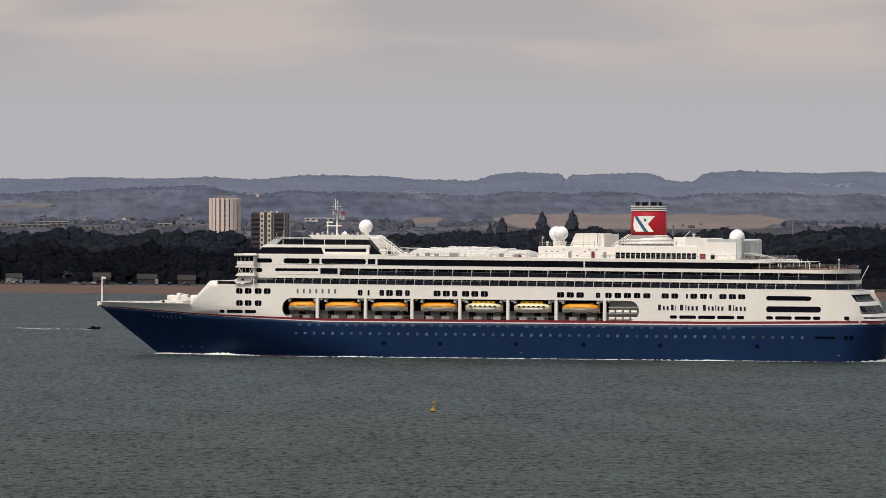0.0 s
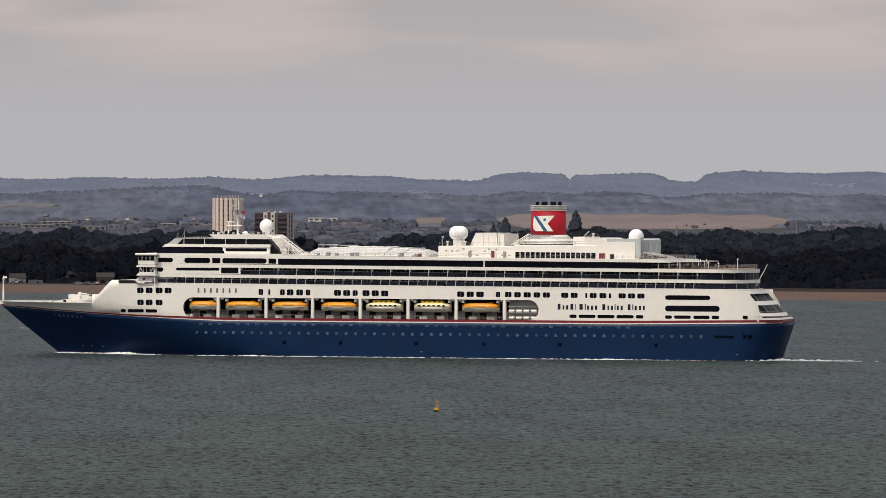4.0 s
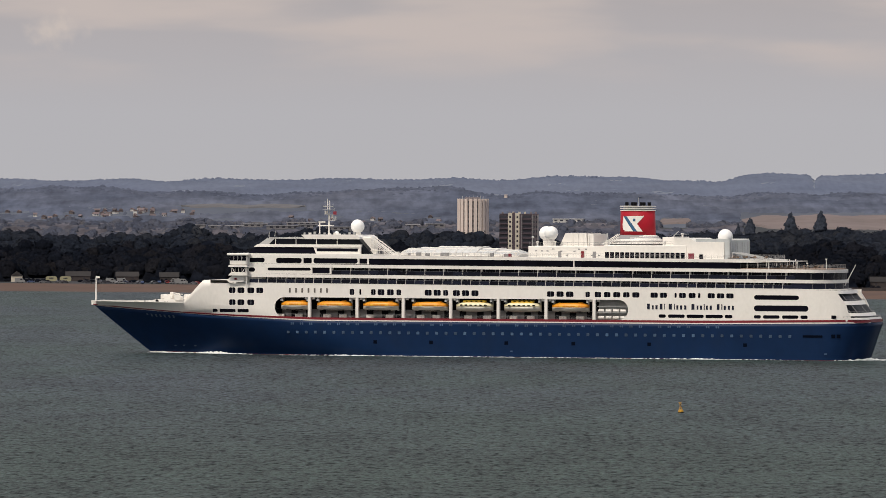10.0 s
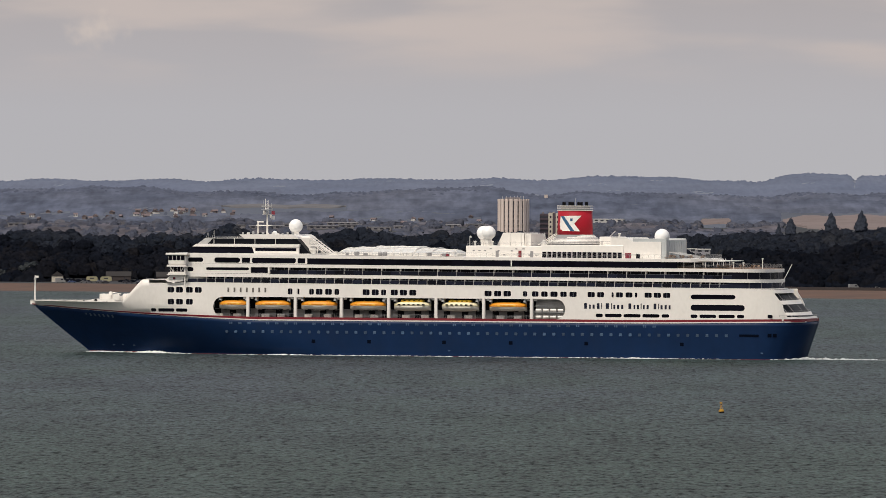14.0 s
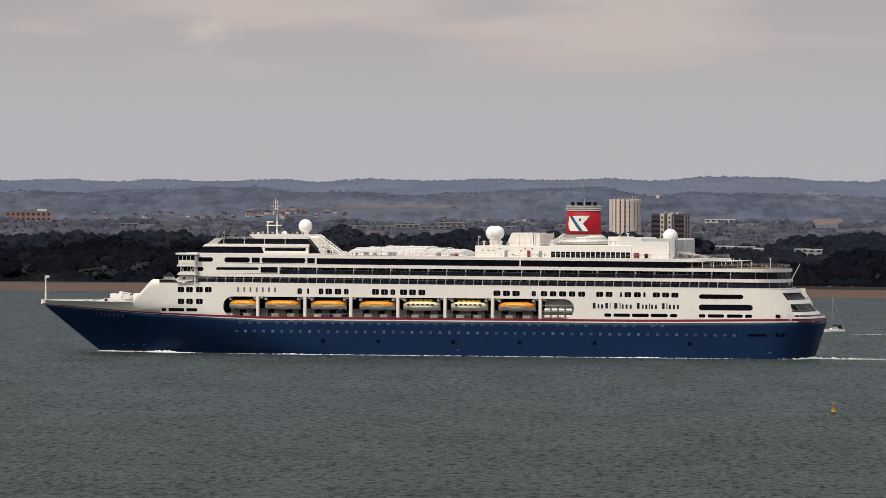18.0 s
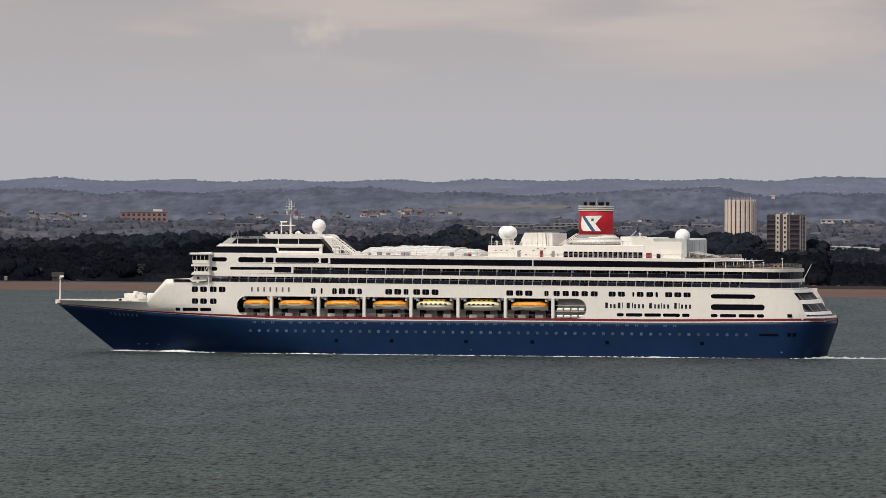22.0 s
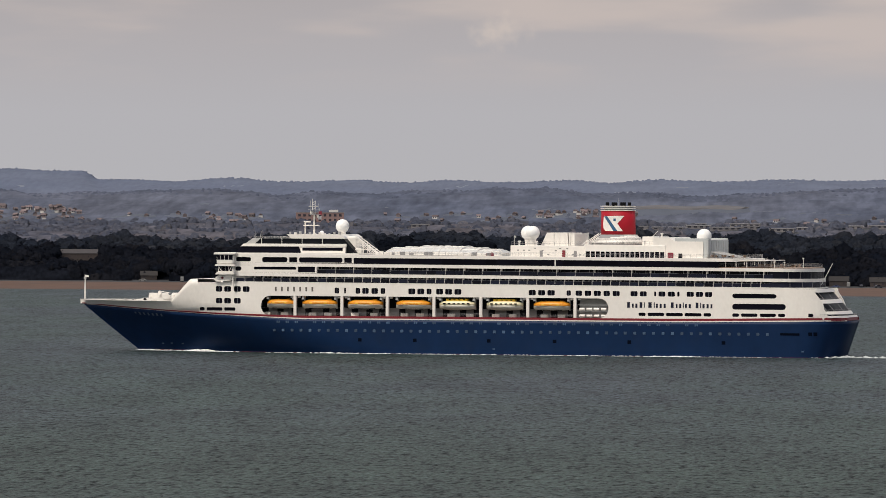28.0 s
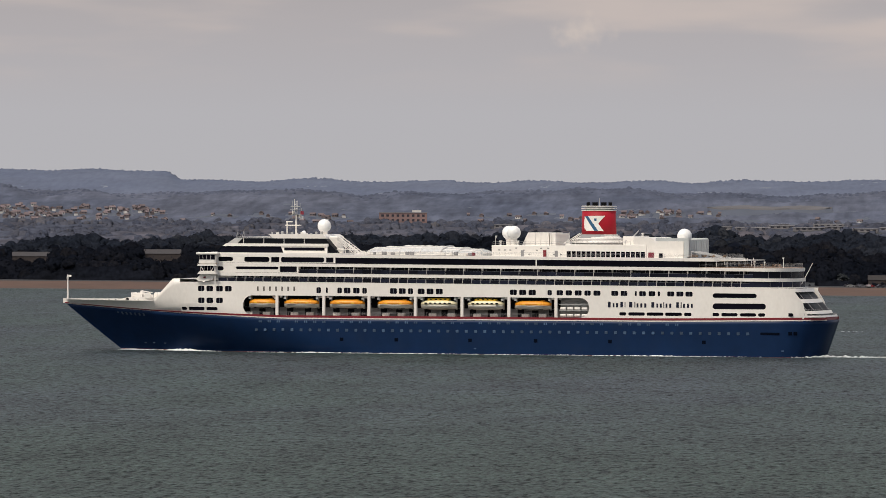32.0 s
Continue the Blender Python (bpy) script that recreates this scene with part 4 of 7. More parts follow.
    for s in (-10.8, -7.0):
        for x, z in ((89.6, 33.4), (91.2, 32.6), (92.9, 31.2)):
            tube(bm, (x, s, 28.9), (x, s, z), 0.11, seg=5)
        for z, x in ((30.2, 94.0), (31.4, 92.6), (32.6, 91.2)):
            tube(bm, (88.6, s, z), (x, s, z), 0.08, seg=4)
        tube(bm, (88.8, s, 34.0), (95.9, s, 29.0), 0.14, seg=5)
    part("outside_stair", bm, DECKWHITE, ship, "white lattice stair behind the lounge")


def build_top():
    # sliding roof over the pool: six white framed sections, the middle ones telescoped highest
    x0 = 96.2
    for i, (length, top) in enumerate(((5.6, 30.75), (5.6, 30.95), (6.6, 31.25), (6.4, 31.2), (5.2, 30.85), (6.6, 30.55))):
        x1 = x0 + length
        def eave(x, k=i, a=x0, b=x1, t=top):
            drop = 1.3 * ((x - (b - 1.6)) / 1.6) ** 2 if k == 5 and x > b - 1.6 else (1.5 * (1 - (x - a) / 2.2) ** 2 if k == 0 and x < a + 2.2 else 0.0)
            return t - drop
        prof = lambda x: [(-10.6, 28.8), (-10.6, 29.1 + 0.25 * (eave(x) - 29.4)), (-7.2, eave(x) - 0.45), (-3.5, eave(x)), (0, eave(x) + 0.1), (3.5, eave(x)), (7.2, eave(x) - 0.45), (10.6, 29.3), (10.6, 28.8)]
        bm = bmesh.new()
        xs = [x0 + length * k / 6 for k in range(7)]
        rings = [[bm.verts.new((x, y, z)) for y, z in prof(x)] for x in xs]
        for a, b in zip(rings, rings[1:]):
            for j in range(8):
                bm.faces.new((a[j], b[j], b[j + 1], a[j + 1]))
        bm.faces.new(rings[0])
        bm.faces.new(rings[-1][::-1])
        bmesh.ops.recalc_face_normals(bm, faces=bm.faces[:])
        sec = part("roof_section", bm, ROOFGLASS, ship, "pale sliding roof section over the pool")
        for k in range(4):
            x = x0 + length * k / 3
            x = min(max(x, x0 + 0.12), x1 - 0.12)
            bm = bmesh.new()
            q = prof(x)
            for (ya, za), (yb, zb) in zip(q, q[1:]):
                tube(bm, (x, ya, za + 0.04), (x, yb, zb + 0.04), 0.16 if k in (0, 3) else 0.09, seg=4)
            part("roof_rib", bm, DECKWHITE, sec)
        bm = bmesh.new()
        for c in (1, 2, 3):
            for xa, xb in zip(xs, xs[1:]):
                tube(bm, (xa, prof(xa)[c][0], prof(xa)[c][1] + 0.05), (xb, prof(xb)[c][0], prof(xb)[c][1] + 0.05), 0.12, seg=4)
        part("roof_purlin", bm, DECKWHITE, sec)
        x0 = x1 - 0.15
    part("roof_track", boxbm(95.5, 133.0, -12.0, -10.4, 28.8, 29.15, bev=0.05), WHITE, ship, "cream track of the sliding roof")
    # houses fore and aft of the funnel
    part("top_house", boxbm(136.0, 158.2, -12.2, 12.2, 28.6, 31.7, bev=0.12), WHITE, ship, "cream deck house")
    part("top_house", boxbm(158.2, 182.4, -12.6, 12.6, 28.6, 32.0, bev=0.12), WHITE, ship, "cream deck house with a row of windows")
    win = mesh_of("house_window", boxbm(-0.6, 0.6, -0.04, 0.04, 0, 1.7), GLASS)
    for i in range(16):
        for s in SIDES:
            piece("house_window", win, ship, 159.3 + i * 1.47, s * 12.65, 28.75)
    part("house_door", boxbm(183.0, 184.6, -12.7, -12.3, 28.65, 30.3), FLAGRED, ship, "brown red doorway")
    part("side_door", boxbm(186.2, 187.2, -12.76, -12.3, 28.65, 30.1), GLASS, ship)
    part("fire_locker", boxbm(151.6, 152.4, -12.6, -12.1, 28.65, 30.6), STRIPE, ship, "red locker")
    part("fan_house", prism(bmesh.new(), [(144.0, 31.7), (145.8, 35.35), (151.9, 35.35), (152.2, 31.7)], -8, 8), WHITE, ship, "cream fan house with sloping front")
    rib = mesh_of("house_rib", boxbm(-0.09, 0.09, -0.1, 0.1, 31.8, 35.3), DECKWHITE)
    part("fan_louvre", boxbm(152.2, 154.0, -7.6, 7.6, 31.7, 35.1, bev=0.1), WHITE, ship, "cream louvred fan casing")
    for i in range(4):
        piece("house_rib", rib, ship, 148.0 + i * 1.55, -8.05, 0)
    part("vent_box", boxbm(174.4, 178.1, -8.5, 8, 31.9, 34.35, bev=0.1), WHITE, ship, "cream vent box")
    part("aft_house", prism(bmesh.new(), [(178.6, 28.6), (178.6, 34.1), (183.2, 34.1), (185.2, 33.0), (193.4, 33.0), (193.4, 28.6)], -12.4, 12.4), WHITE, ship, "cream aft deck house")
    part("glass_screen", boxbm(194.72, 194.9, -12.2, 12.2, 28.7, 33.5), SCREEN, ship, "green tinted glass wind screen")
    for y in (-12.2, 12.2):
        part("side_screen", boxbm(193.45, 194.7, y - 0.05, y + 0.05, 28.7, 33.5), SCREEN, ship)
    scr = mesh_of("screen_post", boxbm(-0.06, 0.1, -0.07, 0.07, 28.7, 33.5), STEEL)
    for i in range(9):
        piece("screen_post", scr, ship, 194.92, -11.6 + i * 2.9, 0)
    for y in (-11.9, 11.9):
        part("top_screen", boxbm(185.0, 194.7, y - 0.04, y + 0.04, 33.0, 33.9), SCREEN, ship)
    part("vent_pipe", tube(tube(bmesh.new(), (176.5, -5, 34.3), (178.2, -5, 36.0), 0.12), (158.0, -6, 32.0), (157.6, -6, 35.4), 0.12), STEEL, ship)
    part("vent_pipe", tube(bmesh.new(), (136.8, -11, 31.7), (136.8, -11, 34.0), 0.1, seg=6), STEEL, ship)
    part("search_light", ball(bmesh.new(), (137.0, -11, 34.1), 0.35, 8), STEEL, ship)
    small = mesh_of("deck_vent", box(tube(bmesh.new(), (0, 0, 0), (0, 0, 0.9), 0.28, seg=8), -0.4, 0.4, -0.3, 0.3, 0.9, 1.3, bev=0.08), DECKWHITE)
    for x, y, z in ((138.5, -11.5, 31.7), (143.5, -11, 31.7), (158.8, -11, 32), (175.8, -11.4, 32), (181, -11.5, 34.1), (131, -14, 28.85), (133, -14.4, 28.85)):
        piece("deck_vent", small, ship, x, y, z)
    part("deck_shelter", boxbm(129.5, 131.5, -14.8, -13.6, 28.85, 29.6), FLAGRED, ship)
    # rails, lockers and vents on and along the deck houses
    rng = random.Random(17)
    for x0, x1, y, z in ((136.3, 158, -11.9, 31.7), (158.4, 182, -12.3, 32.0), (178.8, 183, -12.1, 34.1)):
        bm = bmesh.new()
        for h in (0.5, 1.0):
            tube(bm, (x0, y, z + h), (x1, y, z + h), 0.03, seg=4)
        for i in range(int((x1 - x0) / 1.6)):
            tube(bm, (x0 + i * 1.6, y, z), (x0 + i * 1.6, y, z + 1.0), 0.03, seg=4)
        part("house_rail", bm, SHADE, ship)
    for i in range(16):
        x = 97 + i * 2.2 + rng.uniform(-0.6, 0.6)
        part("deck_box", boxbm(x, x + rng.uniform(0.7, 1.5), -14.9, -14.2, 28.85, 28.85 + rng.uniform(0.5, 1.0), bev=0.05), rng.choice((WHITE, WHITE, SHADE)), ship)
    vent = mesh_of("wall_vent", boxbm(-0.3, 0.3, -0.05, 0.05, 0, 0.28), SHADE)
    for i in range(11):
        piece("wall_vent", vent, ship, 138 + i * 1.9 + rng.uniform(-0.4, 0.4), -12.24, rng.choice((29.3, 30.4, 30.9)))
    part("house_door", boxbm(144.8, 145.7, -12.26, -12.1, 28.65, 30.5), SHADE, ship)
    part("house_door", boxbm(155.0, 155.9, -12.26, -12.1, 28.65, 30.5), SHADE, ship)
    # funnel
    def oval(cx, a, b, z, n=28):
        return [(cx + a * math.cos(2 * math.pi * i / n), b * math.sin(2 * math.pi * i / n), z) for i in range(n)]
    def tower(rows, mat, name, parent, label=""):
        bm = bmesh.new()
        rings = [[bm.verts.new(p) for p in oval(*r)] for r in rows]
        for a, b in zip(rings, rings[1:]):
            for i in range(len(a)):
                j = (i + 1) % len(a)
                bm.faces.new((a[i], a[j], b[j], b[i]))
        bm.faces.new(rings[-1])
        bm.faces.new(rings[0][::-1])
        return part(name, bm, mat, parent, label)
    funnel = smooth(tower([(165.95, 5.2, 4.0, 34.2), (165.95, 5.05, 3.9, 38.0), (165.95, 5.0, 3.9, 41.7)], RED, "funnel", ship, "red funnel with white pennant"))
    funnel.location.x = -0.95
    for i in range(7):
        k = i / 6
        a, z = 9.0 - 3.6 * k ** 0.75, 32.35 + 2.25 * k
        tower([(166.3, a, a * 0.76, z), (166.3, a - 0.18, (a - 0.18) * 0.76, z + 0.23)], WHITE, "funnel_skirt", funnel, "cream louvred funnel base")
    # grey core: shade of the gaps between louvres is in its colour
    tower([(166.3, 8.5, 6.4, 31.8), (166.3, 7.2, 5.4, 33.1), (166.0, 5.2, 4.05, 34.85)], SHADE, "skirt_core", funnel, "grey core behind the louvres, shade of the gaps")
    bm = bmesh.new()
    for y in (-5.8, -2.5):
        tube(bm, (156.6, y, 31.9), (161.2, y * 0.7, 35.1), 0.13, seg=5)
        tube(bm, (158.0, y, 31.9), (161.4, y * 0.7, 34.3), 0.11, seg=5)
        for k in (0.25, 0.5, 0.75):
            tube(bm, (156.6 + 4.6 * k, y * (1 - 0.3 * k), 31.9 + 3.2 * k), (156.6 + 4.6 * k, y * (1 - 0.3 * k), 31.8), 0.07, seg=4)
    part("funnel_stay", bm, DECKWHITE, funnel)
    for z in (41.75, 42.35, 42.95):
        tower([(165.95, 5.2, 4.05, z), (165.95, 5.2, 4.05, z + 0.22)], DECKWHITE, "funnel_ring", funnel, "cream ring at the funnel top")
    tower([(165.95, 4.2, 3.3, 41.7), (165.95, 4.2, 3.3, 43.1)], SHADE, "funnel_top", funnel)
    pipe = mesh_of("exhaust_pipe", tube(bmesh.new(), (0, 0, 43.0), (0, 0, 44.2), 0.52, seg=12), SOOT)
    for x, y in ((163.0, -1.2), (164.2, 0.9), (165.5, -1.4), (166.8, 0.9), (168.0, -1.2), (169.1, 0.7)):
        piece("exhaust_pipe", pipe, funnel, x, y, 0)
    part("funnel_rod", tube(bmesh.new(), (166.1, 0, 43), (166.1, 0, 45.4), 0.06, seg=5), STEEL, funnel)
    # pennant: white swallowtail with blue diagonal band and disc, bent round the funnel
    def on_funnel(x, z, off):
        c = clamp((x - 165.95) / 4.9, -0.98, 0.98)
        return (x, -(3.93 * math.sqrt(1 - c * c) + off), z)
    def badge(pts, off, mat, name):
        bm = bmesh.new()
        n = 12
        for i in range(n):
            for j in range(6):
                q = []
                for u, v in ((i, j), (i + 1, j), (i + 1, j + 1), (i, j + 1)):
                    u, v = u / n, v / 6
                    (x00, z00), (x10, z10), (x11, z11), (x01, z01) = pts
                    x = (x00 * (1 - u) + x10 * u) * (1 - v) + (x01 * (1 - u) + x11 * u) * v
                    z = (z00 * (1 - u) + z10 * u) * (1 - v) + (z01 * (1 - u) + z11 * u) * v
                    q.append(bm.verts.new(on_funnel(x, z, off)))
                bm.faces.new(q)
        bmesh.ops.remove_doubles(bm, verts=bm.verts[:], dist=0.001)
        part(name, bm, mat, funnel)
    badge([(161.8, 35.9), (165.2, 35.9), (166.7, 38.05), (162.1, 38.05)], 0.10, DECKWHITE, "pennant")
    badge([(165.0, 35.9), (168.3, 35.85), (166.7, 38.05), (166.0, 37.9)], 0.104, DECKWHITE, "pennant_tail")
    badge([(162.1, 38.0), (166.7, 38.0), (168.7, 40.3), (162.4, 40.15)], 0.108, DECKWHITE, "pennant_tail")
    badge([(165.6, 35.9), (166.8, 35.9), (163.6, 40.15), (162.5, 40.15)], 0.14, LOGO_BLUE, "pennant_band")
    badge([(165.55, 38.75), (166.25, 38.75), (166.25, 39.5), (165.55, 39.5)], 0.15, LOGO_BLUE, "pennant_disc")


def build_hull_fittings():
    port = mesh_of("porthole", box(box(bmesh.new(), -0.48, -0.1, -0.06, 0.06, -0.3, 0.3, bev=0.03), 0.1, 0.48, -0.06, 0.06, -0.3, 0.3, bev=0.03), PORTRIM)
    hatch = mesh_of("shell_door", boxbm(-0.55, 0.55, -0.04, 0.04, -0.5, 0.5), PORTDARK)
    def put(name, me, x, z, s, extra=0.0):
        y = half(x, z)
        ang = math.degrees(math.atan2(half(x + 0.5, z) - half(x - 0.5, z), 1.0))
        piece(name, me, ship, x, s * (y + 0.02 + extra), z, rz=-ang if s < 0 else 180 + ang)
    square = mesh_of("porthole", boxbm(-0.42, 0.42, -0.06, 0.06, -0.4, 0.4, bev=0.1), PORTRIM)
    for s in SIDES:
        for i in range(54):
            put("porthole", square, 65.4 + i * 2.79, 6.65, s)
        for i in range(46):
            if i % 5 != 3:
                put("porthole", port, 66.8 + i * 2.79, 9.05, s)
        for x in (91.75, 108.4, 130.7, 150.4, 172.6, 200.4):
            put("shell_door", hatch, x, 4.0 + 0.1 * step(80, 210, x), s)
        mark = mesh_of("hull_mark", boxbm(-0.35, 0.35, -0.03, 0.03, -0.2, 0.2), PORTRIM)
        for x, z in ((27.2, 2.2), (30.2, 2.3), (34.0, 2.2), (132.2, 1.7), (223.5, 1.8)):
            put("hull_mark", mark, x, z, s, 0.02)
        for x in (225.6, 227.0):
            put("mooring_port", hatch, x, 6.8, s)
        # solid panel: the dark inside the opening is put into its colour
        part("mooring_opening", boxbm(217.0, 222.6, *sorted((s * (half(220, 7) - 0.6), s * (half(220, 7) + 0.1))), 6.4, 7.05), PORTDARK, ship, "mooring opening in the stern quarter, painted near black")
    # painted names stand as plain bars
    def bars(x0, x1, z, h, widths, mat, s, zc=14.0, slope=0.0):
        """One plain bar a letter, tall for a capital; a space is negative."""
        tot = sum(abs(w) for w in widths)
        x = x0
        for w in widths:
            dx = abs(w) / tot * (x1 - x0)
            if w > 0:
                tall = h if w >= 1.15 or w < 0.5 else h * 0.74
                bm = boxbm(-dx * 0.29, dx * 0.21, -0.015, 0.015, -h / 2, -h / 2 + tall)
                ob = part("letter_bar", bm, mat, ship)
                xm = x + dx / 2
                ang = math.degrees(math.atan2(half(xm + 0.8, zc) - half(xm - 0.8, zc), 1.6))
                zm = z + slope * (xm - x0)
                zq = min(zm, zc)
                lean = math.atan2(half(xm, zq + 0.4) - half(xm, zq - 0.4), 0.8) if zc < 13 else 0.0
                ob.location = (xm, s * (half(xm, zq) + 0.05), zm)
                ob.rotation_euler = (lean, 0, radians(-ang if s < 0 else 180 + ang))
            x += dx
    for s in SIDES:
        bars(65.6, 77.8, 18.6, 1.3, [1.2, -1.0, 1.2, -1.0, 1.2, -1.0, 1.2, -1.0, 1.2, -1.0, 1.2, -1.0, 1.2], GOLDLETTER, s)
        w = [1.2, 0.7, 0.9, 1.15, 0.3, -0.45, 1.4, 0.4, 0.8, 0.9, 0.9, -0.6, 1.25, 0.7, 0.9, 0.4, 0.8, 0.9, -0.6, 1.15, 0.4, 0.9, 0.9, 0.8]
        bars(171.6, 197.4, 14.75, 1.6, w, LETTER, s)
        bars(17.5, 29.6, 11.2, 1.0, [1.3, -.6, 1.2, -.3, 1.2, -.3, 1.2, -.3, 1.2, -.3, 1.2, -.3, 1.2, -.3, 1.2], FAINTLETTER, s, zc=11.0, slope=-0.05)
    # foredeck gear
    jack = part("jack_staff", tube(tube(bmesh.new(), (1.4, 0, 13.9), (1.4, 0, 18.6), 0.34, 0.24), (1.4, 0, 18.6), (1.4, 0, 22.2), 0.24, 0.14), DECKWHITE, ship, "white jack staff on the stem head")
    part("staff_lamp", box(bmesh.new(), 1.1, 1.7, -0.3, 0.3, 20.9, 21.6, bev=0.08), STEEL, jack)
    part("staff_vane", boxbm(1.4, 2.5, -0.03, 0.03, 21.5, 22.1), DECKWHITE, jack)
    winch = bmesh.new()
    tube(winch, (0, -1.2, 0.9), (0, 1.2, 0.9), 0.7, seg=12)
    box(winch, -0.9, 0.9, -1.5, -1.2, 0, 1.7, bev=0.1)
    box(winch, -0.9, 0.9, 1.2, 1.5, 0, 1.7, bev=0.1)
    box(winch, 0.6, 1.7, -0.7, 0.7, 0, 1.2, bev=0.1)
    wm = mesh_of("mooring_winch", winch, WHITE)
    for x, y, r in ((25.5, -5, 0), (29.0, -7.5, 20), (28.5, 5, 0), (24.0, -2.5, 70), (31.0, -3, 40)):
        piece("mooring_winch", wm, ship, x, y, 15.3, rz=r)
    bol = mesh_of("bollard", tube(tube(bmesh.new(), (0, 0, 0), (0, 0, 1.0), 0.3, seg=10), (0.9, 0, 0), (0.9, 0, 1.0), 0.3, seg=10), DARKIN)
    for x, y in ((9, -2.5), (15, -4.5), (21, -6.5), (25.5, -8.5)):
        for s in SIDES:
            piece("bollard", bol, ship, x, s * abs(y), 13.95)
    part("breakwater", prism(bmesh.new(), [(15.5, 14.2), (22.5, 15.6), (33.6, 15.8), (33.6, 14.2)], -7, 7), DECKWHITE, ship, "white breakwater on the foredeck")
    stan = mesh_of("rail_stanchion", tube(bmesh.new(), (0, 0, 14.6), (0, 0, 15.4), 0.035, seg=4), DECKWHITE)
    for x in [1.5 + i * 1.7 for i in range(15)]:
        for s in SIDES:
            piece("rail_stanchion", stan, ship, x, s * max(half(x, 14) - 0.3, 0.1), 0)
    rng = random.Random(8)
    small = mesh_of("deck_gear", boxbm(-0.5, 0.5, -0.4, 0.4, 0, 1.0, bev=0.1), WHITE)
    for i in range(9):
        piece("deck_gear", small, ship, rng.uniform(24, 31), rng.uniform(-6.5, -2), 15.6 + rng.uniform(0, 0.5), rz=rng.uniform(0, 90))
    crane = part("foredeck_crane", tube(tube(bmesh.new(), (26.4, -4.5, 15.6), (26.4, -4.5, 17.7), 0.3, 0.24), (26.4, -4.5, 17.5), (29.6, -4.5, 17.0), 0.16, 0.1), WHITE, ship, "cream stores crane on the foredeck")
    part("crane_cab", boxbm(25.9, 27.0, -5.0, -4.0, 16.6, 17.6, bev=0.1), WHITE, crane)
    part("anchor_recess", tube(bmesh.new(), (22.6, -7.05, 15.0), (22.6, -6.9, 15.0), 0.55, seg=12), SOOT, ship, "dark round fairlead in the breakwater")


build_hull()
build_shell()
build_boats()
build_decks()
build_stern()
build_bridge()
build_top()
build_hull_fittings()


def droop(x, z):
    """The upper decks fall gently towards the stern."""
    return -0.8 * clamp((x - 85) / 140) * step(15.5, 20.5, z) * (1 - step(30, 32.5, z))


def trim_decks():
    for ob in ship.children_recursive:
        if ob.type != "MESH":
            continue
        if ob.location.length > 0.01 or ob.data.users > 1:
            if ob.parent == ship:
                zs = [v.co.z for v in ob.data.vertices]
                ob.location.z += droop(ob.location.x, ob.location.z + (min(zs) + max(zs)) / 2)
        elif ob.parent == ship or ob.parent.location.length < 0.01:
            for v in ob.data.vertices:
                v.co.z += droop(v.co.x, v.co.z)


trim_decks()


# ---- sea and land ----
# focal length in picture columns
FOCAL = 10937.0


def bearing(u):
    """Bearing in radians of picture column u, as the camera sees it at zero pan."""
    return (u - 784.0) / FOCAL


def at(u, d, z=0.0):
    a = bearing(u)
    return Vector((math.sin(a) * d, math.cos(a) * d, z))


def level(y, d):
    """Height at range d of what the camera sees on picture row y; the horizon is row 375."""
    return CAM_H - (y - 375.0) * d / FOCAL


def shore(u):
    return 3068.0 - 1389.0 * bearing(u)


def far_crest(u):
    """Picture row of the far ridge's skyline, placed to fit the camera's view."""
    y = 317.0 - 18 * (1 - step(-640, -605, u)) - 4.0 * step(200, 700, u) - 6 * step(800, 1080, u) + 8 * step(1100, 1185, u) - 12 * step(1255, 1330, u) + 11 * step(1585, 1625, u) - 15 * step(1660, 1690, u)
    return y + 10 * math.exp(-((u - 1441) / 7.0) ** 2) - 3 * math.exp(-((u + 370) / 60.0) ** 2)


def near_crest(u):
    """Picture row of the wooded ridge before it."""
    return 336.0 - 13 * math.exp(-((u - 105) / 95.0) ** 2) - 11 * math.exp(-((u + 930) / 45.0) ** 2) - 5 * math.exp(-((u + 440) / 120.0) ** 2) - 5 * math.exp(-((u - 680) / 90.0) ** 2) - 8 * math.exp(-((u - 790) / 75.0) ** 2) + 2.0 * math.sin(u / 61.0) + 1.5 * math.sin(u / 23.0 + 1)


def front_crest(u):
    """Picture row of the top of the dark woods behind the beach."""
    y = 410.0 + 3.0 * math.sin(u / 83.0) + 2.5 * math.sin(u / 37.0 + 2)
    y -= 12 * math.exp(-((u - 20) / 70.0) ** 4) + 9 * math.exp(-((u + 750) / 120.0) ** 2) + 7 * math.exp(-((u + 260) / 100.0) ** 2) + 8 * math.exp(-((u + 480) / 90.0) ** 2) + 8 * math.exp(-((u - 690) / 60.0) ** 2)
    return y - 6 * step(1250, 1400, u) + 4 * math.exp(-((u - 1000) / 130.0) ** 2)


def land(u, d):
    """Height of the ground, shaped so that its crests fit the camera's view."""
    e = d - shore(u)
    if e < 0:
        return max(-6.0, e * 0.05)
    uu = clamp(u, -1150, 2250)
    z = 3.0 * step(0, 72, e) + 0.3 * step(60, 90, e)
    w = level(front_crest(uu) + 34, 3620)
    z += (w - 3.3) * step(110, 500, d - shore(uu))
    w2 = level(384, 4200) - 6
    z += (w2 - w) * step(3640, 4180, d)
    n = level(near_crest(uu) + 11.5, 4520)
    z += (n - w2) * step(4200, 4520, d)
    f = level(far_crest(uu) + 7.5, 4930)
    z += (f - n) * step(4640, 4925, d) - 4 * step(4520, 4640, d) + 4 * step(4640, 4925, d)
    return z + 0.8 * math.sin(u / 31.0 + d / 77.0) * step(200, 900, e)


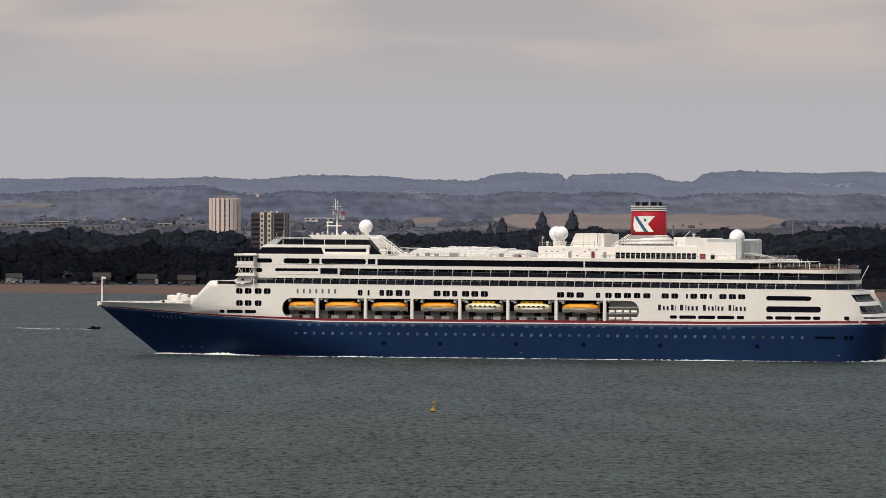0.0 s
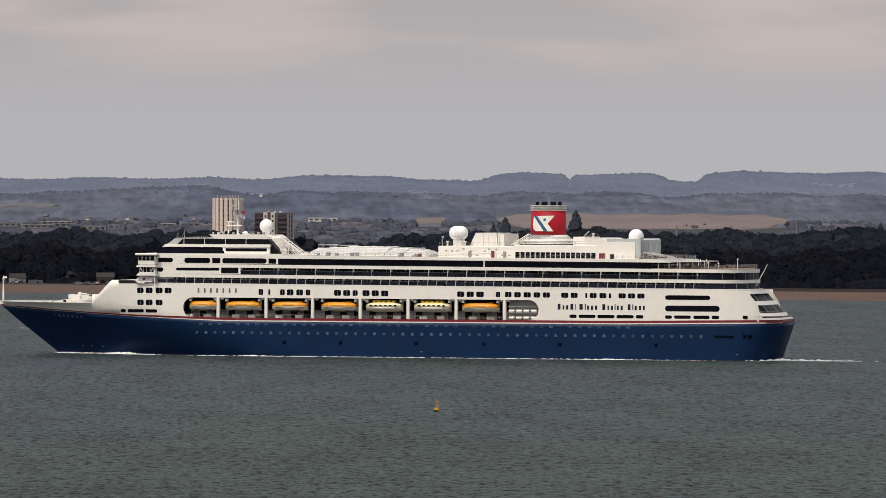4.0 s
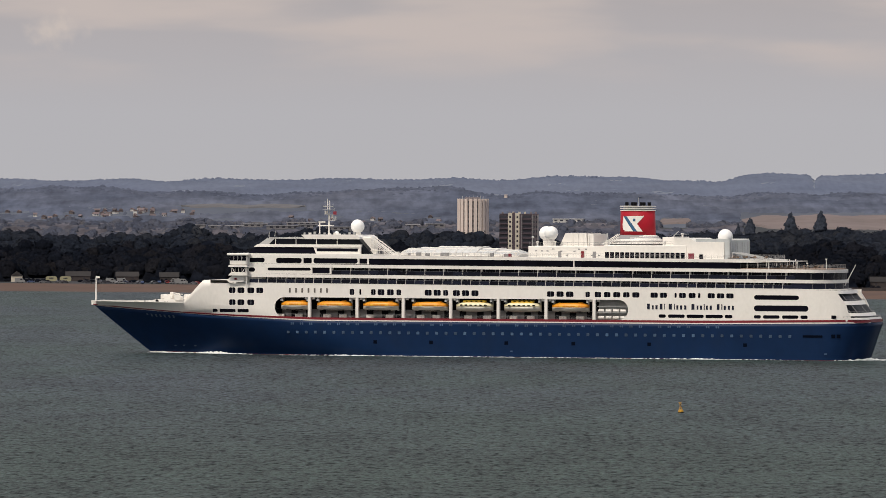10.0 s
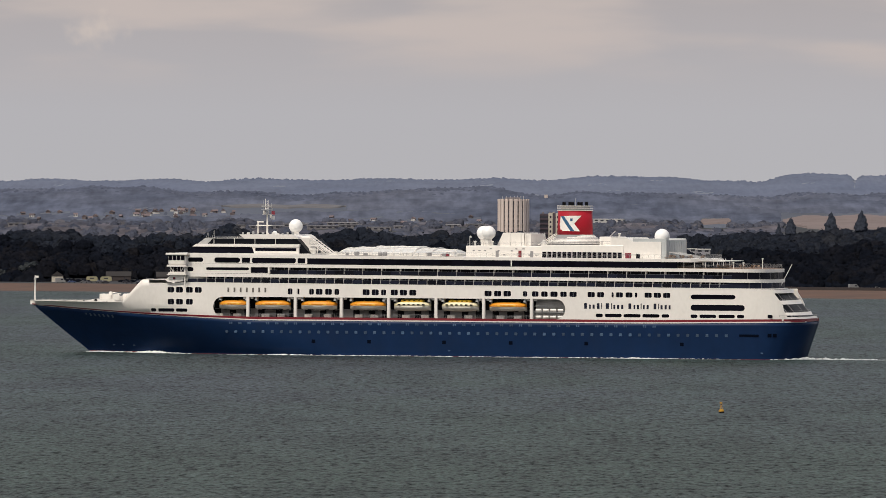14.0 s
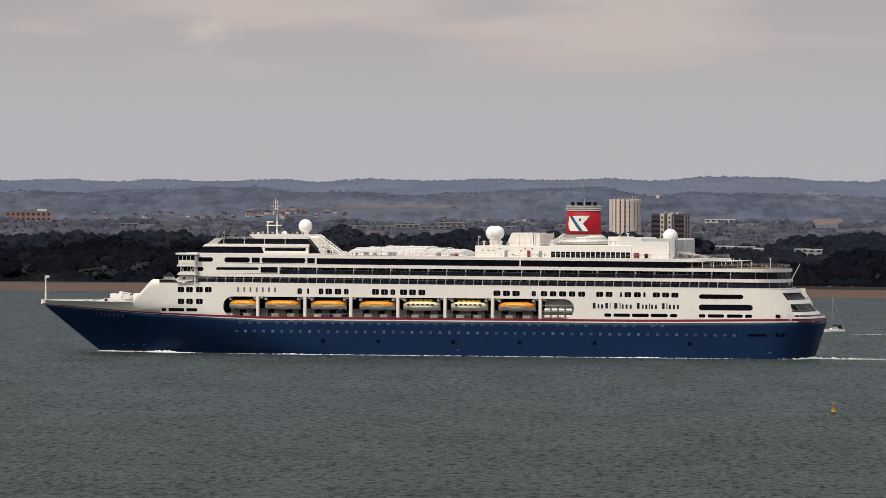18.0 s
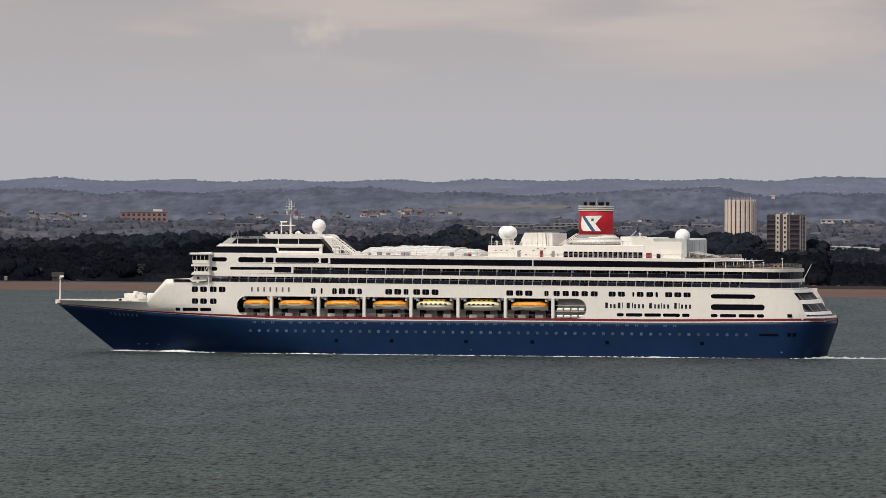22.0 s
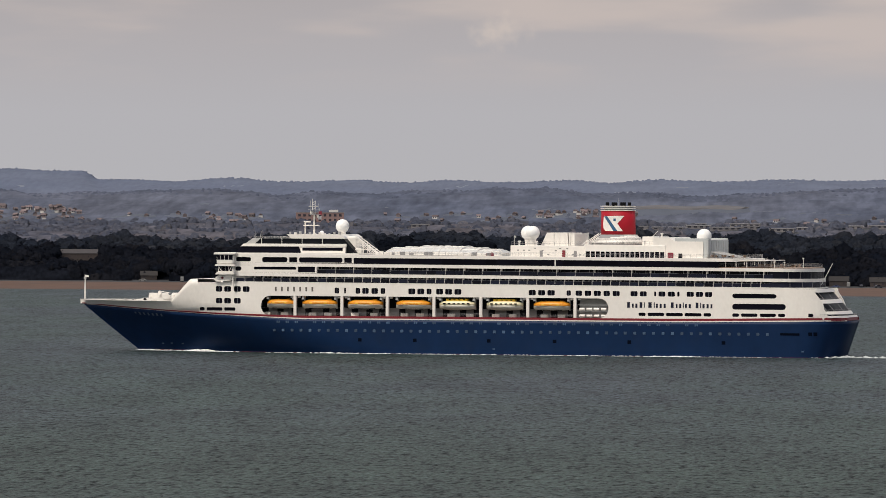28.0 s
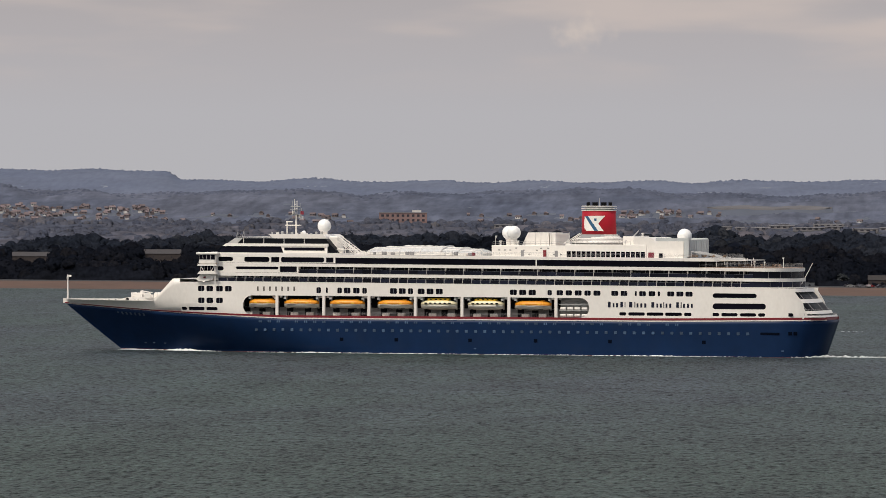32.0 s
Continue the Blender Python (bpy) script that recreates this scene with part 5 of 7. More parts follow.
def water_material():
    m = bpy.data.materials.new("sea_water")
    m.use_nodes = True
    n, l = m.node_tree.nodes, m.node_tree.links
    b = n["Principled BSDF"]
    b.inputs["Roughness"].default_value = 0.44
    b.inputs["IOR"].default_value = 1.33
    b.inputs["Specular IOR Level"].default_value = 0.12
    co = n.new("ShaderNodeTexCoord")
    tex = []
    for sx, sy, det, rgh, off in ((0.62, 0.17, 1.5, 0.5, 0), (1.5, 0.40, 1.5, 0.5, 40), (0.012, 0.0045, 4, 0.55, 90), (0.05, 0.014, 3, 0.6, 17), (0.30, 0.06, 2, 0.6, 63)):
        mp = n.new("ShaderNodeMapping")
        mp.inputs["Scale"].default_value = (sx, sy, 1)
        mp.inputs["Location"].default_value = (off, off * 0.7, 0)
        l.new(co.outputs["Object"], mp.inputs[0])
        t = n.new("ShaderNodeTexNoise")
        t.inputs["Scale"].default_value, t.inputs["Detail"].default_value, t.inputs["Roughness"].default_value = 1.0, det, rgh
        l.new(mp.outputs[0], t.inputs["Vector"])
        tex.append(t.outputs["Fac"])

    def ranged(src, a, b_, c, d):
        r = n.new("ShaderNodeMapRange")
        for k, v in zip(("From Min", "From Max", "To Min", "To Max"), (a, b_, c, d)):
            r.inputs[k].default_value = v
        l.new(src, r.inputs["Value"])
        return r.outputs[0]

    def times(p, q):
        r = n.new("ShaderNodeMath")
        r.operation = "MULTIPLY"
        l.new(p, r.inputs[0])
        l.new(q, r.inputs[1])
        return r.outputs[0]

    # broad drifts of grey and greener tint
    mx = n.new("ShaderNodeMix")
    mx.data_type = "RGBA"
    l.new(ranged(tex[2], 0.38, 0.62, 0, 1), mx.inputs["Factor"])
    mx.inputs["A"].default_value = (0.0378, 0.0482, 0.0555, 1)
    mx.inputs["B"].default_value = (0.0345, 0.0502, 0.0475, 1)
    # greener and darker on the nearer water
    sp = n.new("ShaderNodeSeparateXYZ")
    l.new(co.outputs["Object"], sp.inputs[0])
    sh = n.new("ShaderNodeMix")
    sh.data_type = "RGBA"
    l.new(ranged(sp.outputs["Y"], 1400, 1000, 0, 0.9), sh.inputs["Factor"])
    l.new(mx.outputs["Result"], sh.inputs["A"])
    sh.inputs["B"].default_value = (0.0290, 0.0425, 0.0362, 1)
    hs = n.new("ShaderNodeHueSaturation")
    l.new(sh.outputs["Result"], hs.inputs["Color"])
    # ripple reflections, dark near faces and bright streaks, are painted into the colour
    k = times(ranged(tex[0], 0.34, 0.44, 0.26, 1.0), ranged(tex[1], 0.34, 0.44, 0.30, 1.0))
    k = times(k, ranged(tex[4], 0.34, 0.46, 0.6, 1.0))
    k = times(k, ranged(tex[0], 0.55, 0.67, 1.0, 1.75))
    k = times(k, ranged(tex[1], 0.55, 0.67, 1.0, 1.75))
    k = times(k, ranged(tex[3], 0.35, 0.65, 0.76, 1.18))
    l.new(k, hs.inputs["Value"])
    # gloss follows the painted dashes, so dark ones mirror less sky
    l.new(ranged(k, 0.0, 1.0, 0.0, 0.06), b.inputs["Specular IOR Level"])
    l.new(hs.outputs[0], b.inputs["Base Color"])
    h = n.new("ShaderNodeMath")
    h.operation = "MULTIPLY_ADD"
    l.new(tex[1], h.inputs[0])
    h.inputs[1].default_value = 0.45
    l.new(tex[0], h.inputs[2])
    bp = n.new("ShaderNodeBump")
    bp.inputs["Strength"].default_value, bp.inputs["Distance"].default_value = 1.0, 1.2
    l.new(h.outputs[0], bp.inputs["Height"])
    l.new(bp.outputs[0], b.inputs["Normal"])
    return m


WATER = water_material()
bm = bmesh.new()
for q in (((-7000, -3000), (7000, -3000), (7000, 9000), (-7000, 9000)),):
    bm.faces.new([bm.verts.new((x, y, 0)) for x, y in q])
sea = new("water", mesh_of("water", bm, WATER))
tagged(sea, "grey green choppy sea with small ripples", "water", kind="structure")

SAND = surface("brown_shingle", (0.080, 0.041, 0.025), 0.9, 0.25, 0.012, 0.09, stretch=(1, 3, 1), dirt=(0.030, 0.023, 0.02), dirt_amount=0.5)
EARTH = surface("rough_grass_and_earth", (0.016, 0.018, 0.021), 0.95, 0.35, 0.01, 0.08)
# haze is put into these field and hill colours, strongest on the farthest
FIELD = surface("stubble_field", (0.140, 0.108, 0.100), 0.95, 0.25, 0.01, 0.06)
FIELD2 = surface("pale_pasture", (0.098, 0.094, 0.099), 0.95, 0.25, 0.01, 0.06)
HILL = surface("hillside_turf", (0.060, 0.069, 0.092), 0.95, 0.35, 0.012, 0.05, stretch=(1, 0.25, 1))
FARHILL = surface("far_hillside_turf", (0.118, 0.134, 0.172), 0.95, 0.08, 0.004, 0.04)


def build_land():
    us = [-9000, -6500, -4800, -3600, -2600, -2000, -1600] + list(range(-1300, 2400, 15)) + [2500, 2800, 3300, 4200, 5500, 7500, 10000]
    ds = [-80, -30, -6, 0, 8, 20, 40, 60, 75, 90, 110, 140, 180, 230, 290, 350, 420, 480, 520]
    rest = [3640, 3700, 3800, 3900, 4000, 4080, 4160, 4200, 4260, 4330, 4400, 4460, 4500, 4520, 4550, 4600, 4640, 4700, 4760, 4830, 4880, 4925, 4960, 5200, 6500]
    bm = bmesh.new()
    grid = []
    for u in us:
        col = []
        for e in ds:
            d = shore(clamp(u, -3000, 4000)) + e
            col.append(bm.verts.new(at(u, d, land(clamp(u, -3000, 4000), d))))
        for d in rest:
            col.append(bm.verts.new(at(u, max(d, shore(clamp(u, -3000, 4000)) + 540 + (d - 3600) * 0.01), land(clamp(u, -3000, 4000), d) if d < 5100 else 60)))
        grid.append(col)
    for i in range(len(us) - 1):
        for j in range(len(grid[0]) - 1):
            f = bm.faces.new((grid[i][j], grid[i + 1][j], grid[i + 1][j + 1], grid[i][j + 1]))
            d = f.calc_center_median().length
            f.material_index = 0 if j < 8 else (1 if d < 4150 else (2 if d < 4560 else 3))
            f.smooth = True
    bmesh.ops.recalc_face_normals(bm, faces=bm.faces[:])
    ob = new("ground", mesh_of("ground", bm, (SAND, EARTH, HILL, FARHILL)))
    tagged(ob, "brown shingle beach with dark wooded land rising behind", "ground", kind="structure")


build_land()


def ground_at(u, y, d0=3640.0, d1=4560.0):
    """Range at which the rising ground meets picture row y."""
    d = d0
    while d < d1 and level(y, d) > land(u, d):
        d += 4.0
    return d


def picture_row(u, d):
    return 375.0 + (CAM_H - land(u, d)) * FOCAL / d


def patch(name, u0, u1, y0, y1, mat, label, lift=0.9):
    """A field between two picture rows."""
    bm = bmesh.new()
    n, k = 24, 8
    g = [[None] * (k + 1) for _ in range(n + 1)]
    for i in range(n + 1):
        u = u0 + (u1 - u0) * i / n
        k1 = min(1.0, 0.15 + 9.0 * i / n, 0.15 + 9.0 * (n - i) / n)
        mid = (y0 + y1) / 2
        ya, yb = mid + (y1 - mid) * k1 + 0.8 * math.sin(u / 13.0), mid + (y0 - mid) * k1 + 1.2 * math.sin(u / 17.0 + 1)
        da, db = ground_at(u, ya), ground_at(u, yb)
        for j in range(k + 1):
            d = da + (db - da) * j / k
            g[i][j] = bm.verts.new(at(u, d, land(u, d) + (lift if 0 < j < k else -0.5)))
    for i in range(n):
        for j in range(k):
            bm.faces.new((g[i][j], g[i + 1][j], g[i + 1][j + 1], g[i][j + 1]))
    bmesh.ops.recalc_face_normals(bm, faces=bm.faces[:])
    tagged(new(name, mesh_of(name, bm, mat)), label, "field", kind="structure")


# ---- trees ----
def lumpy(seed, sub, squash, cut=-0.55, amp=1.0):
    """A crown: an uneven core, open below, set all over with small tufts of leaves."""
    rng = random.Random(seed)
    bm = bmesh.new()
    bmesh.ops.create_icosphere(bm, subdivisions=2, radius=1.0)
    off = Vector((rng.uniform(-50, 50), rng.uniform(-50, 50), rng.uniform(-50, 50)))
    bmesh.ops.delete(bm, geom=[v for v in bm.verts if v.co.z < cut], context="VERTS")
    swell = lambda q: 1 + amp * (0.40 * noise.noise(q * 1.5 + off) + 0.34 * noise.noise(q * 3.1 + off))
    for v in bm.verts:
        k = swell(v.co)
        v.co = Vector((v.co.x * k, v.co.y * k, v.co.z * k * squash))
    for i in range(64 if sub > 2 else 0):
        way = Vector((rng.gauss(0, 1), rng.gauss(0, 1), rng.gauss(0, 1))).normalized()
        way.z = max(way.z, cut * 0.8)
        k = swell(way) * rng.uniform(0.93, 1.10)
        c = Vector((way.x * k, way.y * k, way.z * k * squash))
        face = (way + 0.25 * Vector((rng.uniform(-1, 1), rng.uniform(-1, 1), rng.uniform(-1, 1)))).to_track_quat("Z", "Y").to_matrix()
        r = rng.uniform(0.10, 0.21)
        tips = [bm.verts.new(c + face @ Vector((r * x * rng.uniform(0.7, 1.3), r * y * rng.uniform(0.7, 1.3), r * rng.uniform(-0.2, 0.2)))) for x, y in ((1, 0), (0, 1), (-1, 0), (0, -1))]
        bm.faces.new((tips[0], tips[1], tips[2]))
        bm.faces.new((tips[0], tips[2], tips[3]))
    bm.verts.ensure_lookup_table()
    bm.verts.index_update()
    co = np.array([v.co[:] for v in bm.verts])
    tri = np.array([[v.index for v in f.verts] for f in bm.faces])
    bm.free()
    return co, tri


def wood(name, spots, mat, label, sub=2, squash=0.9, category="woods", cut=-0.55, amp=1.0):
    """Many crowns (x, y, z, radius) in one mesh."""
    kinds = [lumpy(s, sub, squash * (0.8 + 0.12 * (s % 4)), cut, amp) for s in range(9)]
    rng = np.random.RandomState(5)
    cos, tris, base = [], [], 0
    for i, (x, y, z, r) in enumerate(spots):
        co, tri = kinds[rng.randint(9)]
        a = rng.uniform(0, 6.28)
        c, s = math.cos(a), math.sin(a)
        k = rng.uniform(0.85, 1.25, 3)
        p = co * k
        q = np.empty_like(p)
        q[:, 0], q[:, 1], q[:, 2] = p[:, 0] * c - p[:, 1] * s, p[:, 0] * s + p[:, 1] * c, p[:, 2]
        cos.append(q * r + (x, y, z))
        tris.append(tri + base)
        base += len(co)
    co, tri = np.concatenate(cos), np.concatenate(tris)
    me = bpy.data.meshes.new(name)
    me.vertices.add(len(co))
    me.vertices.foreach_set("co", co.ravel())
    me.loops.add(tri.size)
    me.loops.foreach_set("vertex_index", tri.ravel())
    me.polygons.add(len(tri))
    me.polygons.foreach_set("loop_start", np.arange(0, tri.size, 3))
    me.polygons.foreach_set("loop_total", np.full(len(tri), 3))
    me.polygons.foreach_set("use_smooth", np.ones(len(tri), dtype=bool))
    me.update(calc_edges=True)
    me.materials.append(mat)
    tagged(new(name, me), label, category, kind="stuff")


def crown_leaf(name, col, alt, spread=0.5, grain=0.3, size=1.6, autumn=0.0, soft=0.3):
    """Leaves whose tone changes from crown to crown, with clumps and gaps in each."""
    m = bpy.data.materials.new(name)
    m.use_nodes = True
    n, l = m.node_tree.nodes, m.node_tree.links
    b = n["Principled BSDF"]
    b.inputs["Roughness"].default_value, b.inputs["Specular IOR Level"].default_value = 0.95, 0.0
    isl = n.new("ShaderNodeNewGeometry").outputs["Random Per Island"]
    co = n.new("ShaderNodeTexCoord")

    def cloud(scale, detail):
        t = n.new("ShaderNodeTexNoise")
        t.inputs["Scale"].default_value, t.inputs["Detail"].default_value, t.inputs["Roughness"].default_value = scale, detail, 0.65
        l.new(co.outputs["Object"], t.inputs["Vector"])
        return t.outputs["Fac"]

    def ranged(src, a, b_, c, d):
        r = n.new("ShaderNodeMapRange")
        for k, v in zip(("From Min", "From Max", "To Min", "To Max"), (a, b_, c, d)):
            r.inputs[k].default_value = v
        l.new(src, r.inputs["Value"])
        return r.outputs[0]

    def times(p, q):
        r = n.new("ShaderNodeMath")
        r.operation = "MULTIPLY"
        l.new(p, r.inputs[0])
        l.new(q, r.inputs[1])
        return r.outputs[0]

    def scrambled(k):
        f = n.new("ShaderNodeMath")
        f.operation = "FRACT"
        l.new(times(isl, value(k)), f.inputs[0])
        return f.outputs[0]

    def value(v):
        q = n.new("ShaderNodeValue")
        q.outputs[0].default_value = v
        return q.outputs[0]

    drift, fine = cloud(0.011, 3), cloud(1 / size, 4)
    mx = n.new("ShaderNodeMix")
    mx.data_type = "RGBA"
    l.new(times(ranged(drift, 0.38, 0.62, 0.25, 1), scrambled(7.31)), mx.inputs["Factor"])
    mx.inputs["A"].default_value, mx.inputs["B"].default_value = (*col, 1), (*alt, 1)
    colour = mx.outputs["Result"]
    if autumn:
        tan = n.new("ShaderNodeMix")
        tan.data_type = "RGBA"
        l.new(ranged(scrambled(31.7), 0.86, 1.0, 0, autumn), tan.inputs["Factor"])
        l.new(colour, tan.inputs["A"])
        tan.inputs["B"].default_value = (alt[0] * 2.0, alt[1] * 1.7, alt[2] * 1.2, 1)
        colour = tan.outputs["Result"]
    hs = n.new("ShaderNodeHueSaturation")
    l.new(colour, hs.inputs["Color"])
    k = times(ranged(isl, 0, 1, 1 - spread, 1 + spread), ranged(drift, 0.3, 0.7, 1 - spread * 0.5, 1 + spread * 0.5))
    l.new(times(k, ranged(fine, 0.3, 0.7, 1 - grain, 1 + grain)), hs.inputs["Value"])
    l.new(hs.outputs[0], b.inputs["Base Color"])
    # normals lean to one fixed sun-facing way, so light and shade flatten out
    up = n.new("ShaderNodeMix")
    up.data_type = "VECTOR"
    up.inputs["Factor"].default_value = soft
    clump = n.new("ShaderNodeBump")
    clump.inputs["Strength"].default_value, clump.inputs["Distance"].default_value = 1.0, size * 0.9
    l.new(fine, clump.inputs["Height"])
    l.new(clump.outputs[0], up.inputs["A"])
    up.inputs["B"].default_value = (-0.1, -0.6, 0.8)
    unit = n.new("ShaderNodeVectorMath")
    unit.operation = "NORMALIZE"
    l.new(up.outputs["Result"], unit.inputs[0])
    l.new(unit.outputs[0], b.inputs["Normal"])
    return m


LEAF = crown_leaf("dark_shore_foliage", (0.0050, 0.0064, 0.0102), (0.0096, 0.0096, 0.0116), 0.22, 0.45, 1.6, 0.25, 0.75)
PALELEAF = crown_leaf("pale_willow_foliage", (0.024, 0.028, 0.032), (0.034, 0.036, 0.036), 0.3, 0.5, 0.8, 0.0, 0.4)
# haze is put into the colours from here on: farther woods paler, bluer
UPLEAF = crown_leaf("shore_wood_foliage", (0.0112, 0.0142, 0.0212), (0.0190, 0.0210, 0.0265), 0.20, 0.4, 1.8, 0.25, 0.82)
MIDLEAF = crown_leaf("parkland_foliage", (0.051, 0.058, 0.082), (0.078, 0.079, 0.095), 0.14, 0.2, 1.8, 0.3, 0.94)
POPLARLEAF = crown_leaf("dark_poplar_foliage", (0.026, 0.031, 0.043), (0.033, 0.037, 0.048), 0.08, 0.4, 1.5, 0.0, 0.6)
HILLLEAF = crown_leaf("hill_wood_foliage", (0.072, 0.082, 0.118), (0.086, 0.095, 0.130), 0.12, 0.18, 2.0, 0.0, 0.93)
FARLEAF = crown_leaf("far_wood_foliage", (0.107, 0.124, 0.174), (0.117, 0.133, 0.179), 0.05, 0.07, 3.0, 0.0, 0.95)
def tree_cover(name, col, alt, size, spread, soft, belts=None):
    """Close tree cover on a slope: clumps a few metres across, paler and darker, in broader drifts; drawn long in depth
    to look round from the camera.
    """
    m = bpy.data.materials.new(name)
    m.use_nodes = True
    n, l = m.node_tree.nodes, m.node_tree.links
    b = n["Principled BSDF"]
    b.inputs["Roughness"].default_value, b.inputs["Specular IOR Level"].default_value = 0.95, 0.0
    co = n.new("ShaderNodeTexCoord")

    def cloud(sx, sy, sz, detail):
        mp = n.new("ShaderNodeMapping")
        mp.inputs["Scale"].default_value = (sx, sy, sz)
        l.new(co.outputs["Object"], mp.inputs[0])
        t = n.new("ShaderNodeTexNoise")
        t.inputs["Scale"].default_value, t.inputs["Detail"].default_value, t.inputs["Roughness"].default_value = 1.0, detail, 0.6
        l.new(mp.outputs[0], t.inputs["Vector"])
        return t.outputs["Fac"]

    def ranged(src, a, b_, c, d):
        r = n.new("ShaderNodeMapRange")
        for k, v in zip(("From Min", "From Max", "To Min", "To Max"), (a, b_, c, d)):
            r.inputs[k].default_value = v
        l.new(src, r.inputs["Value"])
        return r.outputs[0]

    clump, belt, drift = cloud(1 / size, 0.12 / size, 1.1 / size, 3), cloud(0.022, 0.008, 0.16, 3), cloud(0.006, 0.004, 0.03, 2)
    mx = n.new("ShaderNodeMix")
    mx.data_type = "RGBA"
    l.new(ranged(drift, 0.38, 0.62, 0, 1), mx.inputs["Factor"])
    mx.inputs["A"].default_value, mx.inputs["B"].default_value = (*col, 1), (*alt, 1)
    hs = n.new("ShaderNodeHueSaturation")
    l.new(mx.outputs["Result"], hs.inputs["Color"])
    k = n.new("ShaderNodeMath")
    k.operation = "MULTIPLY"
    l.new(ranged(clump, 0.34, 0.66, 1 - spread, 1 + spread), k.inputs[0])
    l.new(ranged(belt, 0.36, 0.64, 1 - (belts or spread), 1 + (belts or spread)), k.inputs[1])
    l.new(k.outputs[0], hs.inputs["Value"])
    l.new(hs.outputs[0], b.inputs["Base Color"])
    # fixed sun-facing normal mixed in, to flatten light and shade on the slope
    up = n.new("ShaderNodeMix")
    up.data_type = "VECTOR"
    up.inputs["Factor"].default_value = soft
    l.new(n.new("ShaderNodeNewGeometry").outputs["Normal"], up.inputs["A"])
    up.inputs["B"].default_value = (-0.1, -0.6, 0.8)
    unit = n.new("ShaderNodeVectorMath")
    unit.operation = "NORMALIZE"
    l.new(up.outputs["Result"], unit.inputs[0])
    l.new(unit.outputs[0], b.inputs["Normal"])
    return m


# shade under the crowns is put into these two thickets' dark tones
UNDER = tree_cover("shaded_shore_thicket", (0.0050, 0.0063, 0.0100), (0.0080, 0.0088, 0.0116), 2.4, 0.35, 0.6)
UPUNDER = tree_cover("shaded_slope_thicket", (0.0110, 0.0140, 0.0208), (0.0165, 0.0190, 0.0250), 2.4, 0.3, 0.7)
# these three covers carry haze in the colour, paler and bluer with range
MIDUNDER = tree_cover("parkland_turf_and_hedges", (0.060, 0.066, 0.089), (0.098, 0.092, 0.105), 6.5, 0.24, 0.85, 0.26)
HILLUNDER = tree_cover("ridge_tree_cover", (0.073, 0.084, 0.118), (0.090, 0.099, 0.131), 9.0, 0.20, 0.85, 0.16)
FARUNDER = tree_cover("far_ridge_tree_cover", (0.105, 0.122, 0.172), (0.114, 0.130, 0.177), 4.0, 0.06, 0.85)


def scatter(u0, u1, d0, d1, n, r0, r1, seed, keep=lambda u, d: True, sink=0.3):
    rng = random.Random(seed)
    out = []
    while len(out) < n:
        u, d = rng.uniform(u0, u1), rng.uniform(d0(u0) if callable(d0) else d0, d1)
        if callable(d0):
            d = d0(u) + (d1 - d0(u)) * rng.random() ** 0.8
        if not keep(u, d):
            n -= 0.5
            continue
        r = rng.uniform(r0, r1)
        p = at(u, d, land(u, d) + r * (0.9 - sink))
        out.append((*p, r))
    return out


def front_gap(u, d):
    # roads, lawns and a few clearings
    return not (d - shore(u) < 175 and (25 < u < 260 or 440 < u < 520))


FIELDS = ((1313, 1830, 376, 405, 0), (1168, 1222, 386, 397, 0), (320, 540, 365, 370, 1))


def in_field(u, d):
    if d < 3640 or d > 4560:
        return False
    y = picture_row(u, d)
    return any(a < u < b and c - 1 < y < e + 10 for a, b, c, e, k in FIELDS)


for a, b, c, e, k in FIELDS:
    patch("field", a, b, c, e, FIELD2 if k else FIELD, "pasture between hedges, paled by haze in its colour" if k else "tan stubble field on rising ground")


CLEAR = set()


def clear_round(u, d, front_rows=3):
    """Keep treetops off a building's plot and off the ground before it."""
    for i in (-1, 0, 1):
        for j in range(-front_rows, 1):
            CLEAR.add((int(u // 8) + i, int(d // 9) + j))


def is_clear(u, d):
    return (int(u // 8), int(d // 9)) in CLEAR


def poplar(u, d, h, r, seed):
    rng = random.Random(seed)
    p = at(u, d)
    z = land(u, d)
    tree = new("poplar_tree")
    tree.location = (p.x, p.y, z)
    tagged(tree, "tall dark pointed tree standing above the hedges", "tree", group="tall pointed trees")
    part("trunk", tube(bmesh.new(), (0, 0, -0.5), (0, 0, h * 0.6), r * 0.13, r * 0.05), SOOT, tree)
    bm = bmesh.new()
    bmesh.ops.create_icosphere(bm, subdivisions=3, radius=1, matrix=Matrix.Translation((0, 0, h * 0.46)) @ Matrix.Diagonal((r * 0.72, r * 0.72, h * 0.42, 1)))
    for i in range(120):
        k = (i + 0.5) / 120
        rr = r * min(1, 2.6 * k + 0.25) * (1 - k) ** 0.65 + 0.25
        a = rng.uniform(0, 6.28)
        q = rng.uniform(0.35, 0.95) * rr
        bmesh.ops.create_icosphere(bm, subdivisions=1, radius=1, matrix=Matrix.Translation((q * math.cos(a), q * math.sin(a), h * (0.1 + 0.88 * k))) @ Matrix.Diagonal((rr * 0.5, rr * 0.5, h * 0.075 * rng.uniform(0.8, 1.4), 1)))
    for v in bm.verts:
        v.co += 0.35 * noise.noise_vector(v.co * 0.9 + Vector((seed, 0, 0)))
    smooth(part("crown", bm, POPLARLEAF, tree))


for i, (u, h, r) in enumerate(((1327, 17, 4.6), (1398, 19.5, 5.2), (1452, 18.5, 4.8), (1306, 13, 2.6), (1990, 12, 2.8))):
    poplar(u, 3760, h, r, i)


